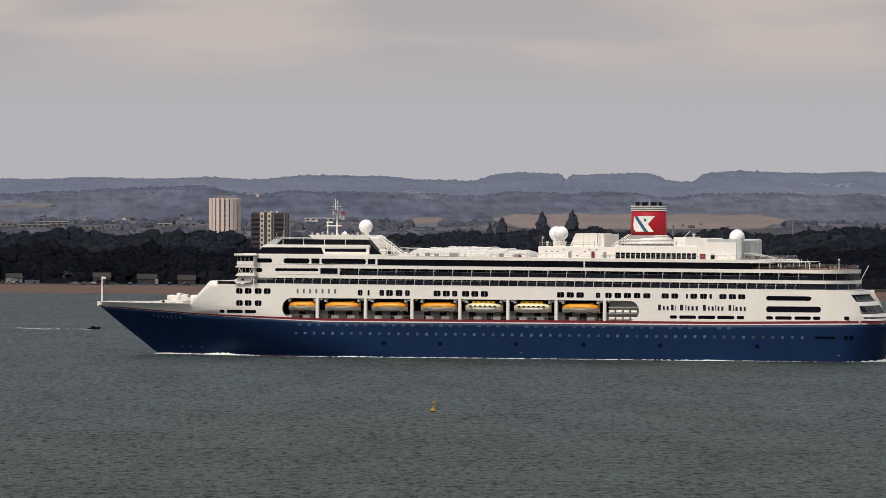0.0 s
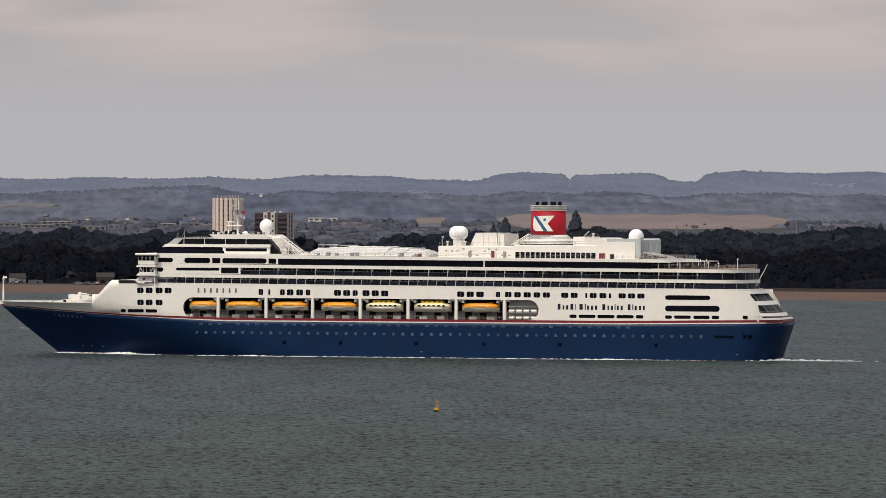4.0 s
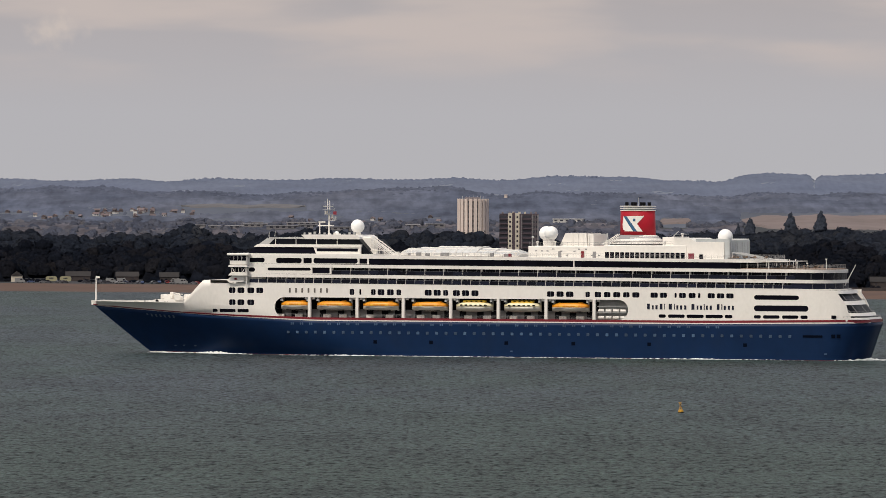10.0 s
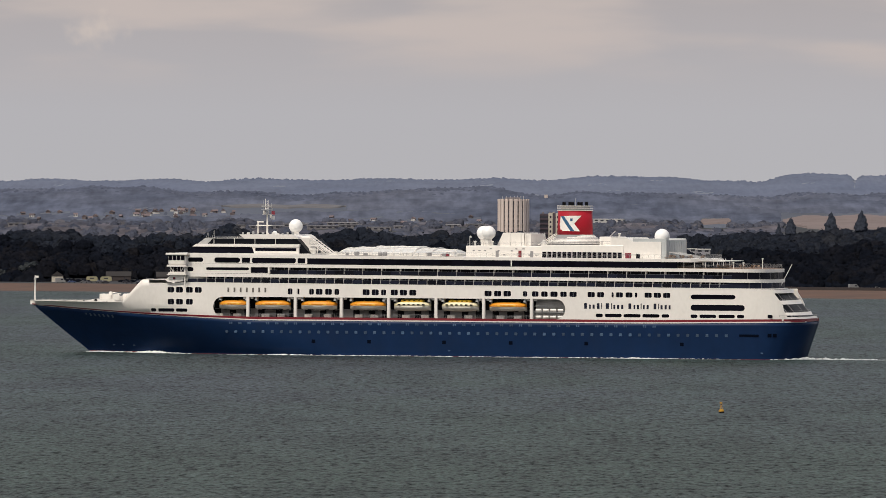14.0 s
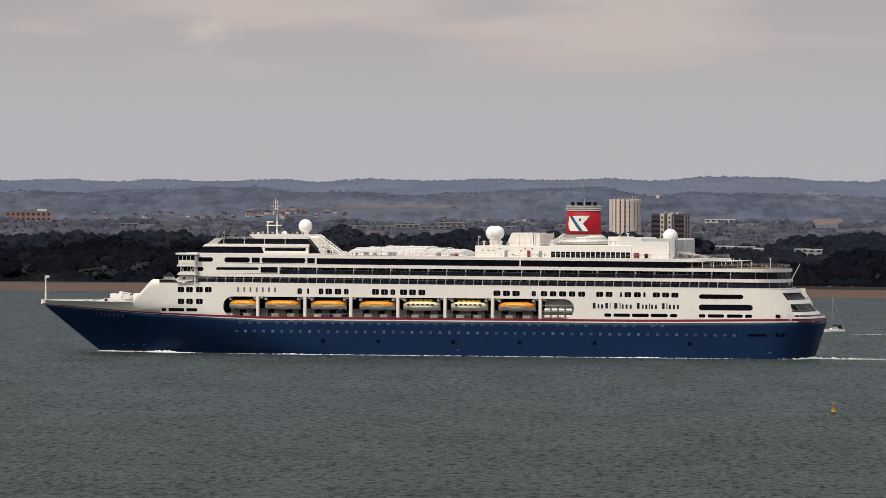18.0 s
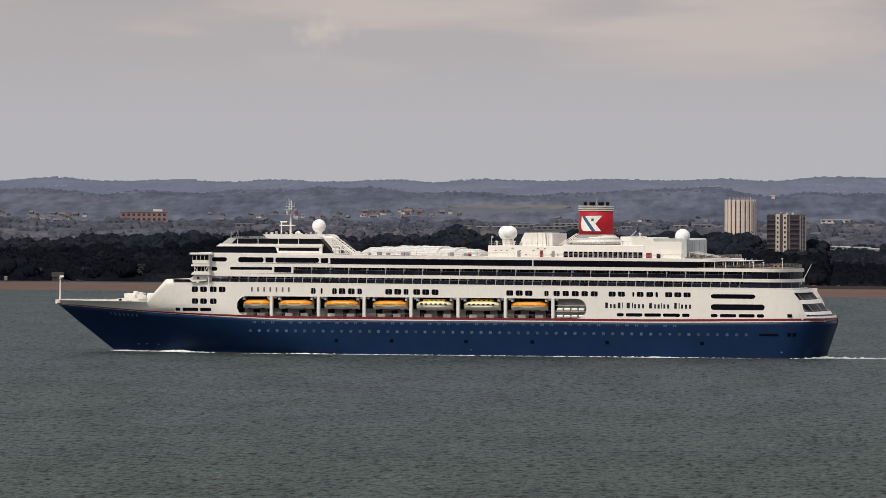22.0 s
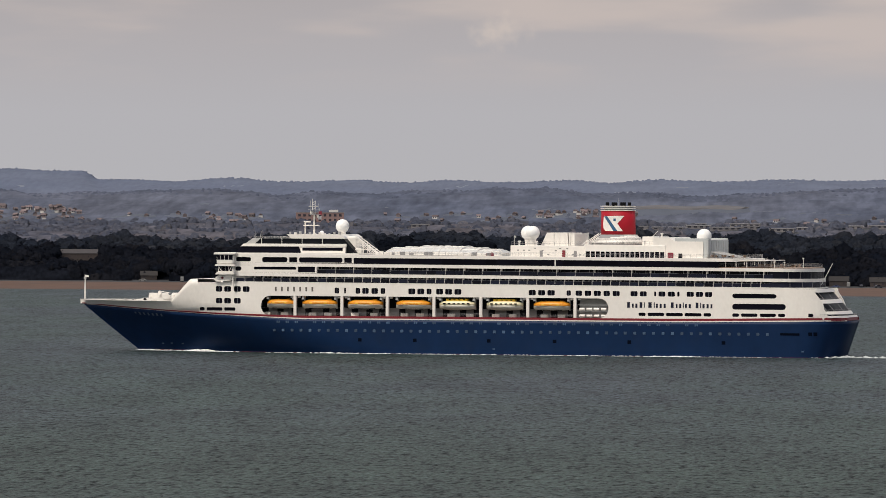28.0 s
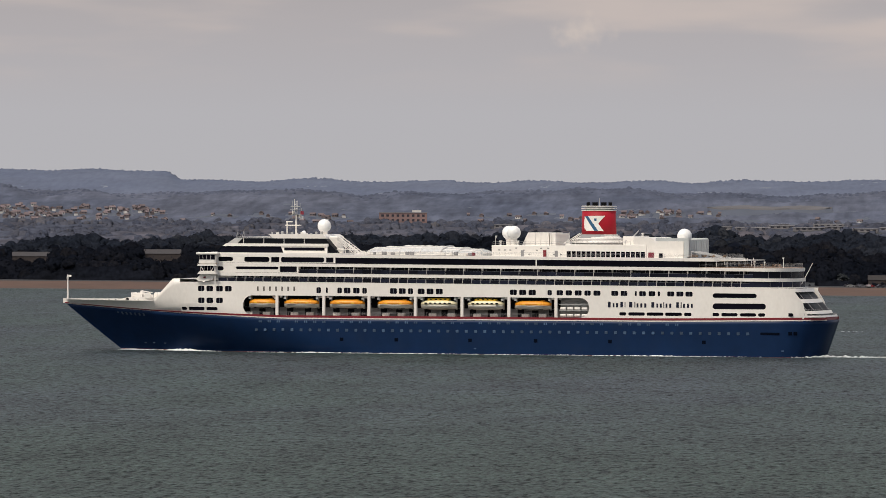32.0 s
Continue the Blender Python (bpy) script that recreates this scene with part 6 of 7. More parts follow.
# ---- buildings on the far shore ----
CONCRETE = surface("pale_ribbed_concrete", (0.58, 0.49, 0.44), 0.85, 0.1, 0.05, 0.5)
GAPWALL = surface("window_strip_cladding", (0.15, 0.13, 0.14), 0.7, 0.15, 0.1, 0.8)
BRICK = surface("dark_red_brick", (0.070, 0.050, 0.062), 0.85, 0.18, 0.1, 0.8)
CREAM = surface("cream_render", (0.50, 0.45, 0.37), 0.8, 0.1, 0.1, 0.8)
PANE = surface("house_window_glass", (0.035, 0.035, 0.045), 0.25, 0.2)
# house walls and roofs have haze in the colour: paled and greyed
HOUSEBRICK = surface("house_brick", (0.135, 0.112, 0.114), 0.85, 0.2, 0.1, 0.8, piece=0.35)
ROOFTILE = surface("roof_tile", (0.118, 0.090, 0.092), 0.85, 0.2, 0.1, 0.8, piece=0.45)
HOUSEWHITE = surface("white_house_render", (0.52, 0.50, 0.48), 0.8, 0.1, 0.1, 0.8, piece=0.2)
SHEDROOF = surface("pale_shed_roof", (0.25, 0.245, 0.26), 0.6, 0.12, 0.1, 0.8, piece=0.3)
GREYWALL = surface("grey_shed_wall", (0.17, 0.16, 0.165), 0.8, 0.15, 0.1, 0.8)
BROWNROOF = surface("brown_flat_roof", (0.022, 0.019, 0.019), 0.85, 0.2, 0.1, 0.8, piece=0.2)
DIMROOF = surface("weathered_grey_roof", (0.046, 0.042, 0.045), 0.8, 0.2, 0.1, 0.8)
DARKWALL = surface("dark_brown_boarding", (0.034, 0.026, 0.025), 0.85, 0.2, 0.1, 0.8, piece=0.3)


def placed(name, u, d, label, category, group="", turn=0.0, sink=0.5):
    ob = new(name)
    p = at(u, d)
    ob.location = (p.x, p.y, land(u, d) - sink)
    ob.rotation_euler = (0, 0, -bearing(u) + radians(turn))
    return tagged(ob, label, category, group)


def ribbed_tower():
    d = 3720.0
    t = placed("tower_block", 837, d, "pale ribbed concrete tower block with many sides", "tower block", "tower blocks")
    z0 = t.location.z
    top = level(350.5, d) - z0
    r, n = 9.0, 20
    ring = lambda k, m=40: [(k * math.cos(2 * math.pi * i / m), k * math.sin(2 * math.pi * i / m)) for i in range(m)]
    part("core_wall", slab(bmesh.new(), ring(r - 0.35), 0, top - 1.6), GAPWALL, t, "shaded window strips between the ribs")
    rib = mesh_of("rib", boxbm(-1.02, 1.02, -0.55, 0.3, 0, top - 0.5, bev=0.12), CONCRETE)
    strip = mesh_of("window_strip", boxbm(-0.42, 0.42, -0.05, 0.05, 0, 1.5), PANE)
    for i in range(n):
        a = 2 * math.pi * (i + 0.5) / n
        piece("rib", rib, t, r * math.cos(a), r * math.sin(a), 0, rz=math.degrees(a) + 90)
        a = 2 * math.pi * i / n
        if math.sin(a) < 0.3:
            for f in range(int(top / 2.9)):
                piece("window", strip, t, (r - 0.32) * math.cos(a), (r - 0.32) * math.sin(a), 1.0 + f * 2.9, rz=math.degrees(a) + 90)
    part("roof", slab(bmesh.new(), ring(r - 0.5), top - 1.6, top - 1.1), CONCRETE, t)
    part("lift_house", boxbm(-5, 4, -3, 3, top - 1.1, top + 0.4, bev=0.1), GAPWALL, t)
    for x in (-6.5, -4.2, -2, 0.4, 2.5, 4.4, 6):
        part("aerial", tube(bmesh.new(), (x, 0, top - 1.1), (x, 0, top + 1.2), 0.14, seg=5), STEEL, t)


def brick_tower():
    d = 3560.0
    t = placed("tower_block", 918.5, d, "dark red brick tower block with cream window bays", "tower block", "tower blocks")
    top = level(379.5, d) - t.location.z
    W = 11.2
    part("brick_wall", boxbm(-W, W, -6, 6, 0, top), BRICK, t)
    for x0, x1 in ((-6.4, -4.0), (-2.2, 0.2)):
        part("cream_bay", boxbm(x0, x1, -6.35, -5.9, 0, top + 0.9), CREAM, t, "cream rendered window bay")
    part("stair_shaft", boxbm(-3.9, -2.3, -6.2, -5.9, 0, top + 1.2), BRICK, t)
    pane = mesh_of("window", boxbm(-0.5, 0.5, -0.05, 0.05, 0, 1.3), PANE)
    back = mesh_of("balcony_recess", boxbm(-2.4, 2.4, -0.06, 0.06, 1.0, 2.5), PANE)
    nf = int(top / 2.75)
    for f in range(nf):
        z = top - 2.6 - f * 2.75
        for x in (-5.2, -1.0):
            piece("window", pane, t, x, -6.4, z + 0.5)
        for x in (-9.0, 4.4):
            piece("balcony_recess", back, t, x, -6.02, z - 0.4)
            piece("balcony", mesh_cache("balcony_front", lambda: mesh_of("balcony", boxbm(-2.4, 2.4, -0.9, -0.1, 0, 0.75), BRICK)), t, x, -6.0, z - 0.3)
        for x in (8.6, 10.1):
            piece("window", pane, t, x, -6.04, z + 0.5)
    # grey piers put the shaded right face's tone into the colour
    for x0, x1 in ((1.2, 1.7), (7.4, 8.2), (9.0, 9.4), (10.5, 11.2)):
        part("grey_pier", boxbm(x0, x1, -6.3, -5.9, 0, top), GREYWALL, t, "grey pier, tone of the tower's shaded side")
    part("roof_parapet", boxbm(-W - 0.15, W + 0.15, -6.15, 6.15, top, top + 0.5), BRICK, t)
    for x in (-9.5, -5.5, -3.4, 0.2, 3.4, 6.8, 9.6):
        part("roof_vent", boxbm(x - 0.6, x + 0.6, -1, 1, top + 0.5, top + 1.6), CREAM if abs(x) < 4 else GAPWALL, t)


CACHE = {}


def mesh_cache(key, make):
    if key not in CACHE:
        CACHE[key] = make()
    return CACHE[key]


ribbed_tower()
brick_tower()
for k in range(-6, 7):
    clear_round(918.5 + k * 7, 3560, 16)
    clear_round(837 + k * 6, 3720, 5)
t = placed("water_tower", 894.5, 4500, "small pale tower among distant trees", "tower")
h = level(345.5, 4500) - t.location.z
part("shaft", boxbm(-1.2, 1.2, -1.2, 1.2, 0, h, bev=0.15), CONCRETE, t)
part("cap", boxbm(-1.35, 1.35, -1.35, 1.35, h, h + 0.5), CONCRETE, t)
for u, hh in ((1842, 10.0), (1630, 6.5)):
    t = placed("chimney", u, 3800, "slim pale chimney among distant trees", "chimney")
    part("shaft", tube(bmesh.new(), (0, 0, 0), (0, 0, hh + 5), 0.7, 0.5, seg=8), GAPWALL, t)


def house(u, d, w, h, roof, wall, turn, sink=0.3, deep=6.0, name="house", label="small house with pitched roof", group="houses on the hillside"):
    t = placed(name, u, d, label, "house", group, turn, sink)
    piece("wall", mesh_cache(("wall", w, h, wall.name, deep), lambda: mesh_of("wall", boxbm(-w / 2, w / 2, -deep / 2, deep / 2, 0, h), wall)), t, 0, 0, 0)
    def roofmesh():
        bm = bmesh.new()
        a = [bm.verts.new(p) for p in ((-w / 2 - 0.3, -deep / 2 - 0.3, h), (-w / 2 - 0.3, 0, h + deep * 0.42), (-w / 2 - 0.3, deep / 2 + 0.3, h))]
        b = [bm.verts.new((-p.co.x, p.co.y, p.co.z)) for p in a]
        bm.faces.new(a)
        bm.faces.new(b[::-1])
        for i in range(3):
            j = (i + 1) % 3
            bm.faces.new((a[i], b[i], b[j], a[j]))
        bmesh.ops.recalc_face_normals(bm, faces=bm.faces[:])
        return mesh_of("roof", bm, roof)
    piece("roof", mesh_cache(("roof", w, h, roof.name, deep), roofmesh), t, 0, 0, 0)
    pane = mesh_cache("house_pane", lambda: mesh_of("window", boxbm(-0.35, 0.35, -0.04, 0.04, 0, 0.8), PANE))
    for x in (-w / 4, w / 4):
        piece("window", pane, t, x, -deep / 2 - 0.03, h * 0.45)
    return t


def build_town():
    rng = random.Random(21)
    zones = ((-931, -775, 364, 390, 75), (-760, -620, 366, 392, 45), (-620, -300, 378, 394, 12), (-160, 150, 376, 392, 16), (160, 275, 369, 386, 30), (290, 345, 372, 384, 6), (500, 800, 384, 396, 10), (-480, -330, 376, 392, 10), (1640, 1700, 395, 402, 3))
    for u0, u1, y0, y1, n in zones:
        for i in range(n):
            u = round(rng.uniform(u0, u1), 1)
            d = ground_at(u, rng.uniform(y0, y1) + 4)
            white = rng.random() < (0.5 if 160 < u < 275 else 0.3)
            house(u, d, rng.choice((1.8, 2.6, 3.6)), rng.choice((1.3, 1.8)), ROOFTILE, HOUSEWHITE if white else HOUSEBRICK, rng.choice((0, 20, -25, 90, 70)), sink=0.1, deep=2.8)
            clear_round(u, d, 1)
    # long pale sheds
    for u, w, top in ((1006, 20.5, 386.5), (350, 10, 399), (400, 22, 400), (452, 16, 397), (500, 20, 400), (548, 14, 398), (600, 16, 402), (535, 20, 394), (455, 8, 394), (730, 9, 397), (770, 12, 396), (1740, 10, 404), (-40, 12, 397), (640, 10, 400), (1012, 12, 433.5), (1045, 14, 434.5), (1072, 6, 437), (1150, 8, 438), (1172, 8, 439)):
        d = ground_at(u, top + (6 if top < 420 else 12), 3640.0 if top < 420 else shore(u) + 150)
        for k in range(-int(w / 4), int(w / 4) + 1):
            clear_round(u + k * 6, d, 4)
        t = placed("industrial_shed", u, d, "low pale roofed industrial shed among trees", "shed", "sheds", rng.uniform(-8, 8), 0)
        h = level(top, d) - t.location.z
        pale = u == 1006
        part("wall", boxbm(-w / 2, w / 2, -5, 5, -1, h - 0.5), HOUSEWHITE if pale else (GREYWALL if top < 420 else SHEDROOF), t)
        part("roof", boxbm(-w / 2 - 0.3, w / 2 + 0.3, -5.3, 5.3, h - 0.5, h), HOUSEWHITE if pale else (SHEDROOF if top < 420 else HOUSEWHITE), t)
        for k in range(int(w / 4)):
            piece("bay_door", mesh_cache("bay_door", lambda: mesh_of("bay_door", boxbm(-1.1, 1.1, -0.04, 0.04, -1.7, -0.7), PANE)), t, -w / 2 + 2 + k * 4, -5.05, h)
    # red brick school
    d = ground_at(-218, 397)
    for k in range(-8, 9):
        clear_round(-218 + k * 6, d, 4)
    t = placed("brick_hall", -218, d, "long red brick hall with a white roof box", "building", sink=0)
    z1 = level(377.5, d) - t.location.z
    part("wall", boxbm(-16.5, 16.5, -6, 6, -3, z1), surface("hall_red_brick", (0.21, 0.135, 0.125), 0.85, 0.15, 0.1, 0.8), t)
    part("roof_edge", boxbm(-16.8, 16.8, -6.3, 6.3, z1, z1 + 0.5), SHEDROOF, t)
    part("white_roof_box", boxbm(6.2, 12.6, -4, 4, z1 + 0.5, z1 + 2.0), HOUSEWHITE, t)
    pane = mesh_cache("school_pane", lambda: mesh_of("window", boxbm(-0.9, 0.9, -0.04, 0.04, 0, 1.6), PANE))
    for i in range(9):
        for f in (0, 1):
            piece("window", pane, t, -14 + i * 3.5, -6.05, z1 - 2.6 - 3.2 * f)


build_town()


# ---- along the beach ----
CARCOL = [surface("car_paint_" + c, v, 0.3, 0.05, 1, 4) for c, v in (("white", (0.20, 0.20, 0.20)), ("silver", (0.11, 0.11, 0.12)), ("dark", (0.03, 0.03, 0.04)), ("blue", (0.04, 0.06, 0.13)), ("red", (0.25, 0.03, 0.03)))]
TYRE = surface("black_rubber", (0.012, 0.012, 0.012), 0.8, 0.2)


def car_master(mat, van):
    t = new("parked_car")
    col = mat.name.split("_")[-1]
    tagged(t, ("%s camper van" if van else "%s car") % col + " parked above the beach", "car", "vehicles along the beach")
    if van:
        prof = [(-2.6, 0.4), (-2.65, 2.4), (-2.4, 2.7), (1.4, 2.7), (2.0, 1.7), (2.7, 1.4), (2.75, 0.4)]
    else:
        prof = [(-2.1, 0.35), (-2.15, 0.9), (-1.5, 1.0), (-0.9, 1.5), (0.5, 1.5), (1.1, 0.98), (2.0, 0.85), (2.1, 0.35)]
    part("body", prism(bmesh.new(), prof, -0.85, 0.85), mat, t)
    part("side_glass", boxbm(-0.9, 0.6, -0.88, 0.88, 1.05, 1.38) if not van else boxbm(0.3, 1.4, -0.88, 0.88, 1.6, 2.2), GLASS, t)
    wheel = mesh_cache("wheel", lambda: mesh_of("wheel", tube(bmesh.new(), (0, -0.9, 0), (0, 0.9, 0), 0.34, seg=10), TYRE))
    for x in (-1.3, 1.35):
        piece("wheel", wheel, t, x, 0, 0.34)
    return t


def build_seafront():
    rng = random.Random(33)
    masters = [car_master(CARCOL[0], True), car_master(CARCOL[0], False), car_master(CARCOL[1], False), car_master(CARCOL[2], False), car_master(CARCOL[3], False), car_master(CARCOL[4], False)]
    spots = []
    for u0, u1, n in ((20, 330, 34), (440, 500, 8), (560, 800, 16), (300, 440, 7), (-560, -300, 4), (885, 1000, 14), (1000, 1500, 8)):
        for i in range(n):
            spots.append(rng.uniform(u0, u1))
    for k, u in enumerate(spots):
        e = rng.choice((80, 84, 92, 98))
        d = shore(u) + e
        p = at(u, d)
        m = Matrix.Translation((p.x, p.y, land(u, d))) @ Matrix.Rotation(-bearing(u) + radians(rng.choice((0, 0, 180, 90, 25))), 4, "Z")
        if k < 6:
            masters[k].matrix_basis = m
        else:
            copy_thing(masters[rng.choice((0, 1, 2, 2, 3, 3, 3, 4, 5))], m)
    # boathouses, huts and caravans
    for u, e, w, h, roof, wall, turn, lab in ((31, 118, 6, 3.2, BROWNROOF, CREAM, 90, "white gabled house above the beach"), (139, 150, 13, 2.6, BROWNROOF, DARKWALL, 0, "low brown beach pavilion"), (226, 150, 12, 2.6, BROWNROOF, DARKWALL, 0, "low brown beach pavilion"), (700, 120, 10, 2.8, BROWNROOF, DARKWALL, 0, "brown brick beach hut with flat eaves"), (770, 122, 9, 2.4, BROWNROOF, DARKWALL, 0, "brown brick beach hut with flat eaves"), (465, 120, 8, 2.6, BROWNROOF, GREYWALL, 10, "grey boarded beach hut above the shingle"), (620, 135, 9, 3.0, BROWNROOF, DARKWALL, 0, "brown brick beach hut with flat eaves"), (-874, 300, 22, 5.0, DIMROOF, DARKWALL, 0, "long grey club house among trees"), (-643, 310, 21, 5.0, DIMROOF, DARKWALL, 0, "long grey roofed hall among trees"), (-520, 140, 9, 2.4, BROWNROOF, DARKWALL, 0, "small grey hut among the trees"), (-370, 120, 6, 2.2, BROWNROOF, DARKWALL, 0, "small grey hut behind the beach"), (1560, 150, 12, 3, BROWNROOF, DARKWALL, 0, "low brown hut behind the beach"), (300, 130, 10, 3, BROWNROOF, DARKWALL, 0, "brown brick beach hut with flat eaves")):
        if e > 200:
            h = max(4.0, level(466, shore(u) + e) - land(u, shore(u) + e))
        house(u, shore(u) + e, w, h, roof, wall, turn, sink=0.0, name="beach_hut", label=lab, group="huts along the beach")
        for k in range(-int(w / 3), int(w / 3) + 1):
            clear_round(u + k * (8 if e < 200 else 4.5), shore(u) + e, 4 if e < 200 else 9)
    cara = None
    for u in (92, 117):
        d = shore(u) + 104
        if cara is None:
            cara = placed("caravan", u, d, "cream rounded caravan above the beach", "caravan", "caravans", sink=0)
            part("body", prism(bmesh.new(), [(x + 0.0, z + 2.0) for x, z in rounded(6.0, 2.6, 1.1)], -1.2, 1.2), surface("cream_caravan_paint", (0.27, 0.25, 0.15), 0.5, 0.15, 0.5, 3.0), cara)
            part("window", boxbm(-1.1, 1.1, -1.24, 1.24, 2.05, 2.6), PANE, cara)
            part("wheel", tube(bmesh.new(), (0, -1.1, 0.35), (0, 1.1, 0.35), 0.35), TYRE, cara)
        else:
            p = at(u, d)
            copy_thing(cara, Matrix.Translation((p.x, p.y, land(u, d))))
    # low sea wall and groyne line at the head of the beach
    bm = bmesh.new()
    prev = None
    for i in range(120):
        u = 860 + i * 11
        d = shore(u) + 74
        p = at(u, d)
        cur = [bm.verts.new((p.x, p.y + dy, z)) for dy, z in ((0, 1.5), (0, 4.6), (1.2, 4.6), (1.2, 1.5))]
        if prev:
            for k in range(3):
                bm.faces.new((prev[k], cur[k], cur[k + 1], prev[k + 1]))
        prev = cur
    bmesh.ops.recalc_face_normals(bm, faces=bm.faces[:])
    tagged(new("sea_wall", mesh_of("sea_wall", bm, DARKWALL)), "low dark sea wall at the top of the beach", "wall", kind="structure")


build_seafront()


# ---- woods ----
SHED_ROW = ground_at(1080, 446, shore(1080) + 150) - shore(1080)


def lowered_growth(u, d):
    """Height factor for growth before the sheds on the shore, lowered so the camera sees them."""
    edge = SHED_ROW
    return 1 - 0.8 * step(975, 995, u) * (1 - step(1190, 1210, u)) * (1 - step(edge - 12, edge - 4, d - shore(u)))


def woodland(name, u0, u1, du, rows, swell, cell, floor_mat, leaf, label, crown, gap_u, gap_d, seed, sub=2, keep=lambda u, d: True, fill=1.0, squash=0.95, lift=0.2, cut=-0.55, amp=1.0, stand=None):
    """Treetops seen from far off: a low thicket over the ground, and crowns of all sizes standing in it."""
    span = lambda u: rows(u) if callable(rows) else rows
    grown = lambda u, d: keep(u, d) and not is_clear(u, d)

    def thicket(u, d):
        q = Vector((u * 0.33 / cell, d * 0.8 / cell, 0.0))
        low = lowered_growth(u, d) if d < 3660 and 970 < u < 1215 else 1.0
        return low * (swell * max(0.0, 0.5 + noise.noise(q * 0.21)) + 0.6 * noise.noise(q * 1.9)), low

    nu = int((u1 - u0) / du) + 1
    co, quads = [], []
    for i in range(nu):
        u = u0 + i * du
        d0, d1 = span(u)
        m = int((d1 - d0) / 7.0) if not callable(rows) else 36
        for j in range(m + 1):
            d = d0 + (d1 - d0) * j / m
            co.append(at(u, d, land(u, d) + (thicket(u, d)[0] if grown(u, d) else -1.6))[:])
    m += 1
    for i in range(nu - 1):
        for j in range(m - 1):
            a = i * m + j
            quads.append((a, a + m, a + m + 1, a + 1))
    me = bpy.data.meshes.new(name)
    me.from_pydata(co, [], quads)
    me.polygons.foreach_set("use_smooth", [True] * len(quads))
    me.materials.append(floor_mat)
    tagged(new(name + "_thicket", me), label + ", low growth", "woods", kind="stuff")
    rng = random.Random(seed)
    spots = []
    u = u0
    while u < u1:
        d0, d1 = stand or span(u)
        d = d0 + rng.uniform(0, gap_d)
        while d < d1:
            uu, dd = u + rng.uniform(-0.8, 0.8) * gap_u, d + rng.uniform(-1.2, 1.2) * gap_d
            lush = 0.5 + 0.9 * noise.noise(Vector((uu / 90.0, dd / 45.0, seed)))
            if rng.random() < fill + (1 - fill) * 2 * (lush - 0.5) and grown(uu, dd):
                h, low = thicket(uu, dd)
                r = rng.uniform(*crown) * (0.75 + 0.5 * clamp(lush)) * (0.45 + 0.55 * low)
                spots.append((*at(uu, dd, land(uu, dd) + h + r * lift), r))
            d += gap_d
        u += gap_u
    wood(name, spots, leaf, label, sub, squash, cut=cut, amp=amp)


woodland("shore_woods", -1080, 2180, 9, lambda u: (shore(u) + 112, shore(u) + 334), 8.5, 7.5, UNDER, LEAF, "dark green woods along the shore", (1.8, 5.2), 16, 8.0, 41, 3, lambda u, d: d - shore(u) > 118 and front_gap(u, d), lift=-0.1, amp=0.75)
woodland("upper_shore_woods", -1080, 2180, 9, lambda u: (shore(u) + 332, 3660), 7.5, 7.5, UPUNDER, UPLEAF, "woods on the slope behind the shore, greyed for haze", (1.6, 4.6), 15, 9.0, 42, 3, front_gap, lift=-0.1, amp=0.75)
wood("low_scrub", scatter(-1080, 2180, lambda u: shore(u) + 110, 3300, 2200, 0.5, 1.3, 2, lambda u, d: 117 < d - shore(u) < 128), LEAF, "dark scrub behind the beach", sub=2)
woodland("parkland_trees", -1080, 2180, 7, (3650, 4230), 2.0, 5.0, MIDUNDER, MIDLEAF, "hedgerows and copses between the houses, greyed for haze", (0.8, 3.2), 14, 12.0, 43, 3, lambda u, d: not in_field(u, d), fill=0.32, lift=-0.05, amp=0.5)
woodland("ridge_woods", -1080, 2180, 7, (4200, 4620), 2.6, 5.0, HILLUNDER, HILLLEAF, "woods on the nearer ridge, haze in their blue grey", (0.6, 1.5), 7, 16.0, 44, 2, lambda u, d: not in_field(u, d), squash=0.8, lift=-0.1, amp=0.3, stand=(4460, 4545))
woodland("far_ridge_woods", -1080, 2180, 7, (4640, 4960), 1.6, 6.5, FARUNDER, FARLEAF, "woods on the farthest ridge, haze in their pale blue", (0.5, 1.4), 6, 16.0, 45, 2, squash=0.8, lift=-0.1, amp=0.3, stand=(4880, 4950))


def willow(u, e, h, r, seed):
    """A pale loose-crowned tree at the edge of the woods."""
    rng = random.Random(seed)
    d = shore(u) + e
    tree = placed("shore_tree", u, d, "pale grey green tree at the edge of the woods", "tree", "pale trees along the shore", sink=0.3)
    bm = tube(bmesh.new(), (0, 0, 0), (0.2, 0, h * 0.55), r * 0.11, r * 0.06, seg=7)
    for i in range(5):
        a = rng.uniform(0, 6.28)
        tube(bm, (0.15, 0, h * (0.3 + 0.05 * i)), (r * 0.6 * math.cos(a), r * 0.6 * math.sin(a), h * (0.55 + 0.07 * i)), r * 0.05, r * 0.02, seg=5)
    part("trunk", bm, STEEL, tree, "pale bare trunk and limbs")
    bm = bmesh.new()
    for i in range(46):
        a, q, k = rng.uniform(0, 6.28), r * math.sqrt(rng.uniform(0.05, 1)), rng.uniform(0, 1)
        z = h * (0.42 + 0.55 * k * (1 - 0.45 * (q / r) ** 2))
        rr = r * rng.uniform(0.16, 0.34)
        bmesh.ops.create_icosphere(bm, subdivisions=2, radius=rr, matrix=Matrix.Translation((q * math.cos(a), q * math.sin(a), z)) @ Matrix.Diagonal((1.2, 1.0, 0.75, 1)))
    for v in bm.verts:
        v.co += 0.5 * noise.noise_vector(v.co * 0.9 + Vector((seed, 0, 0)))
    part("crown", bm, PALELEAF, tree)


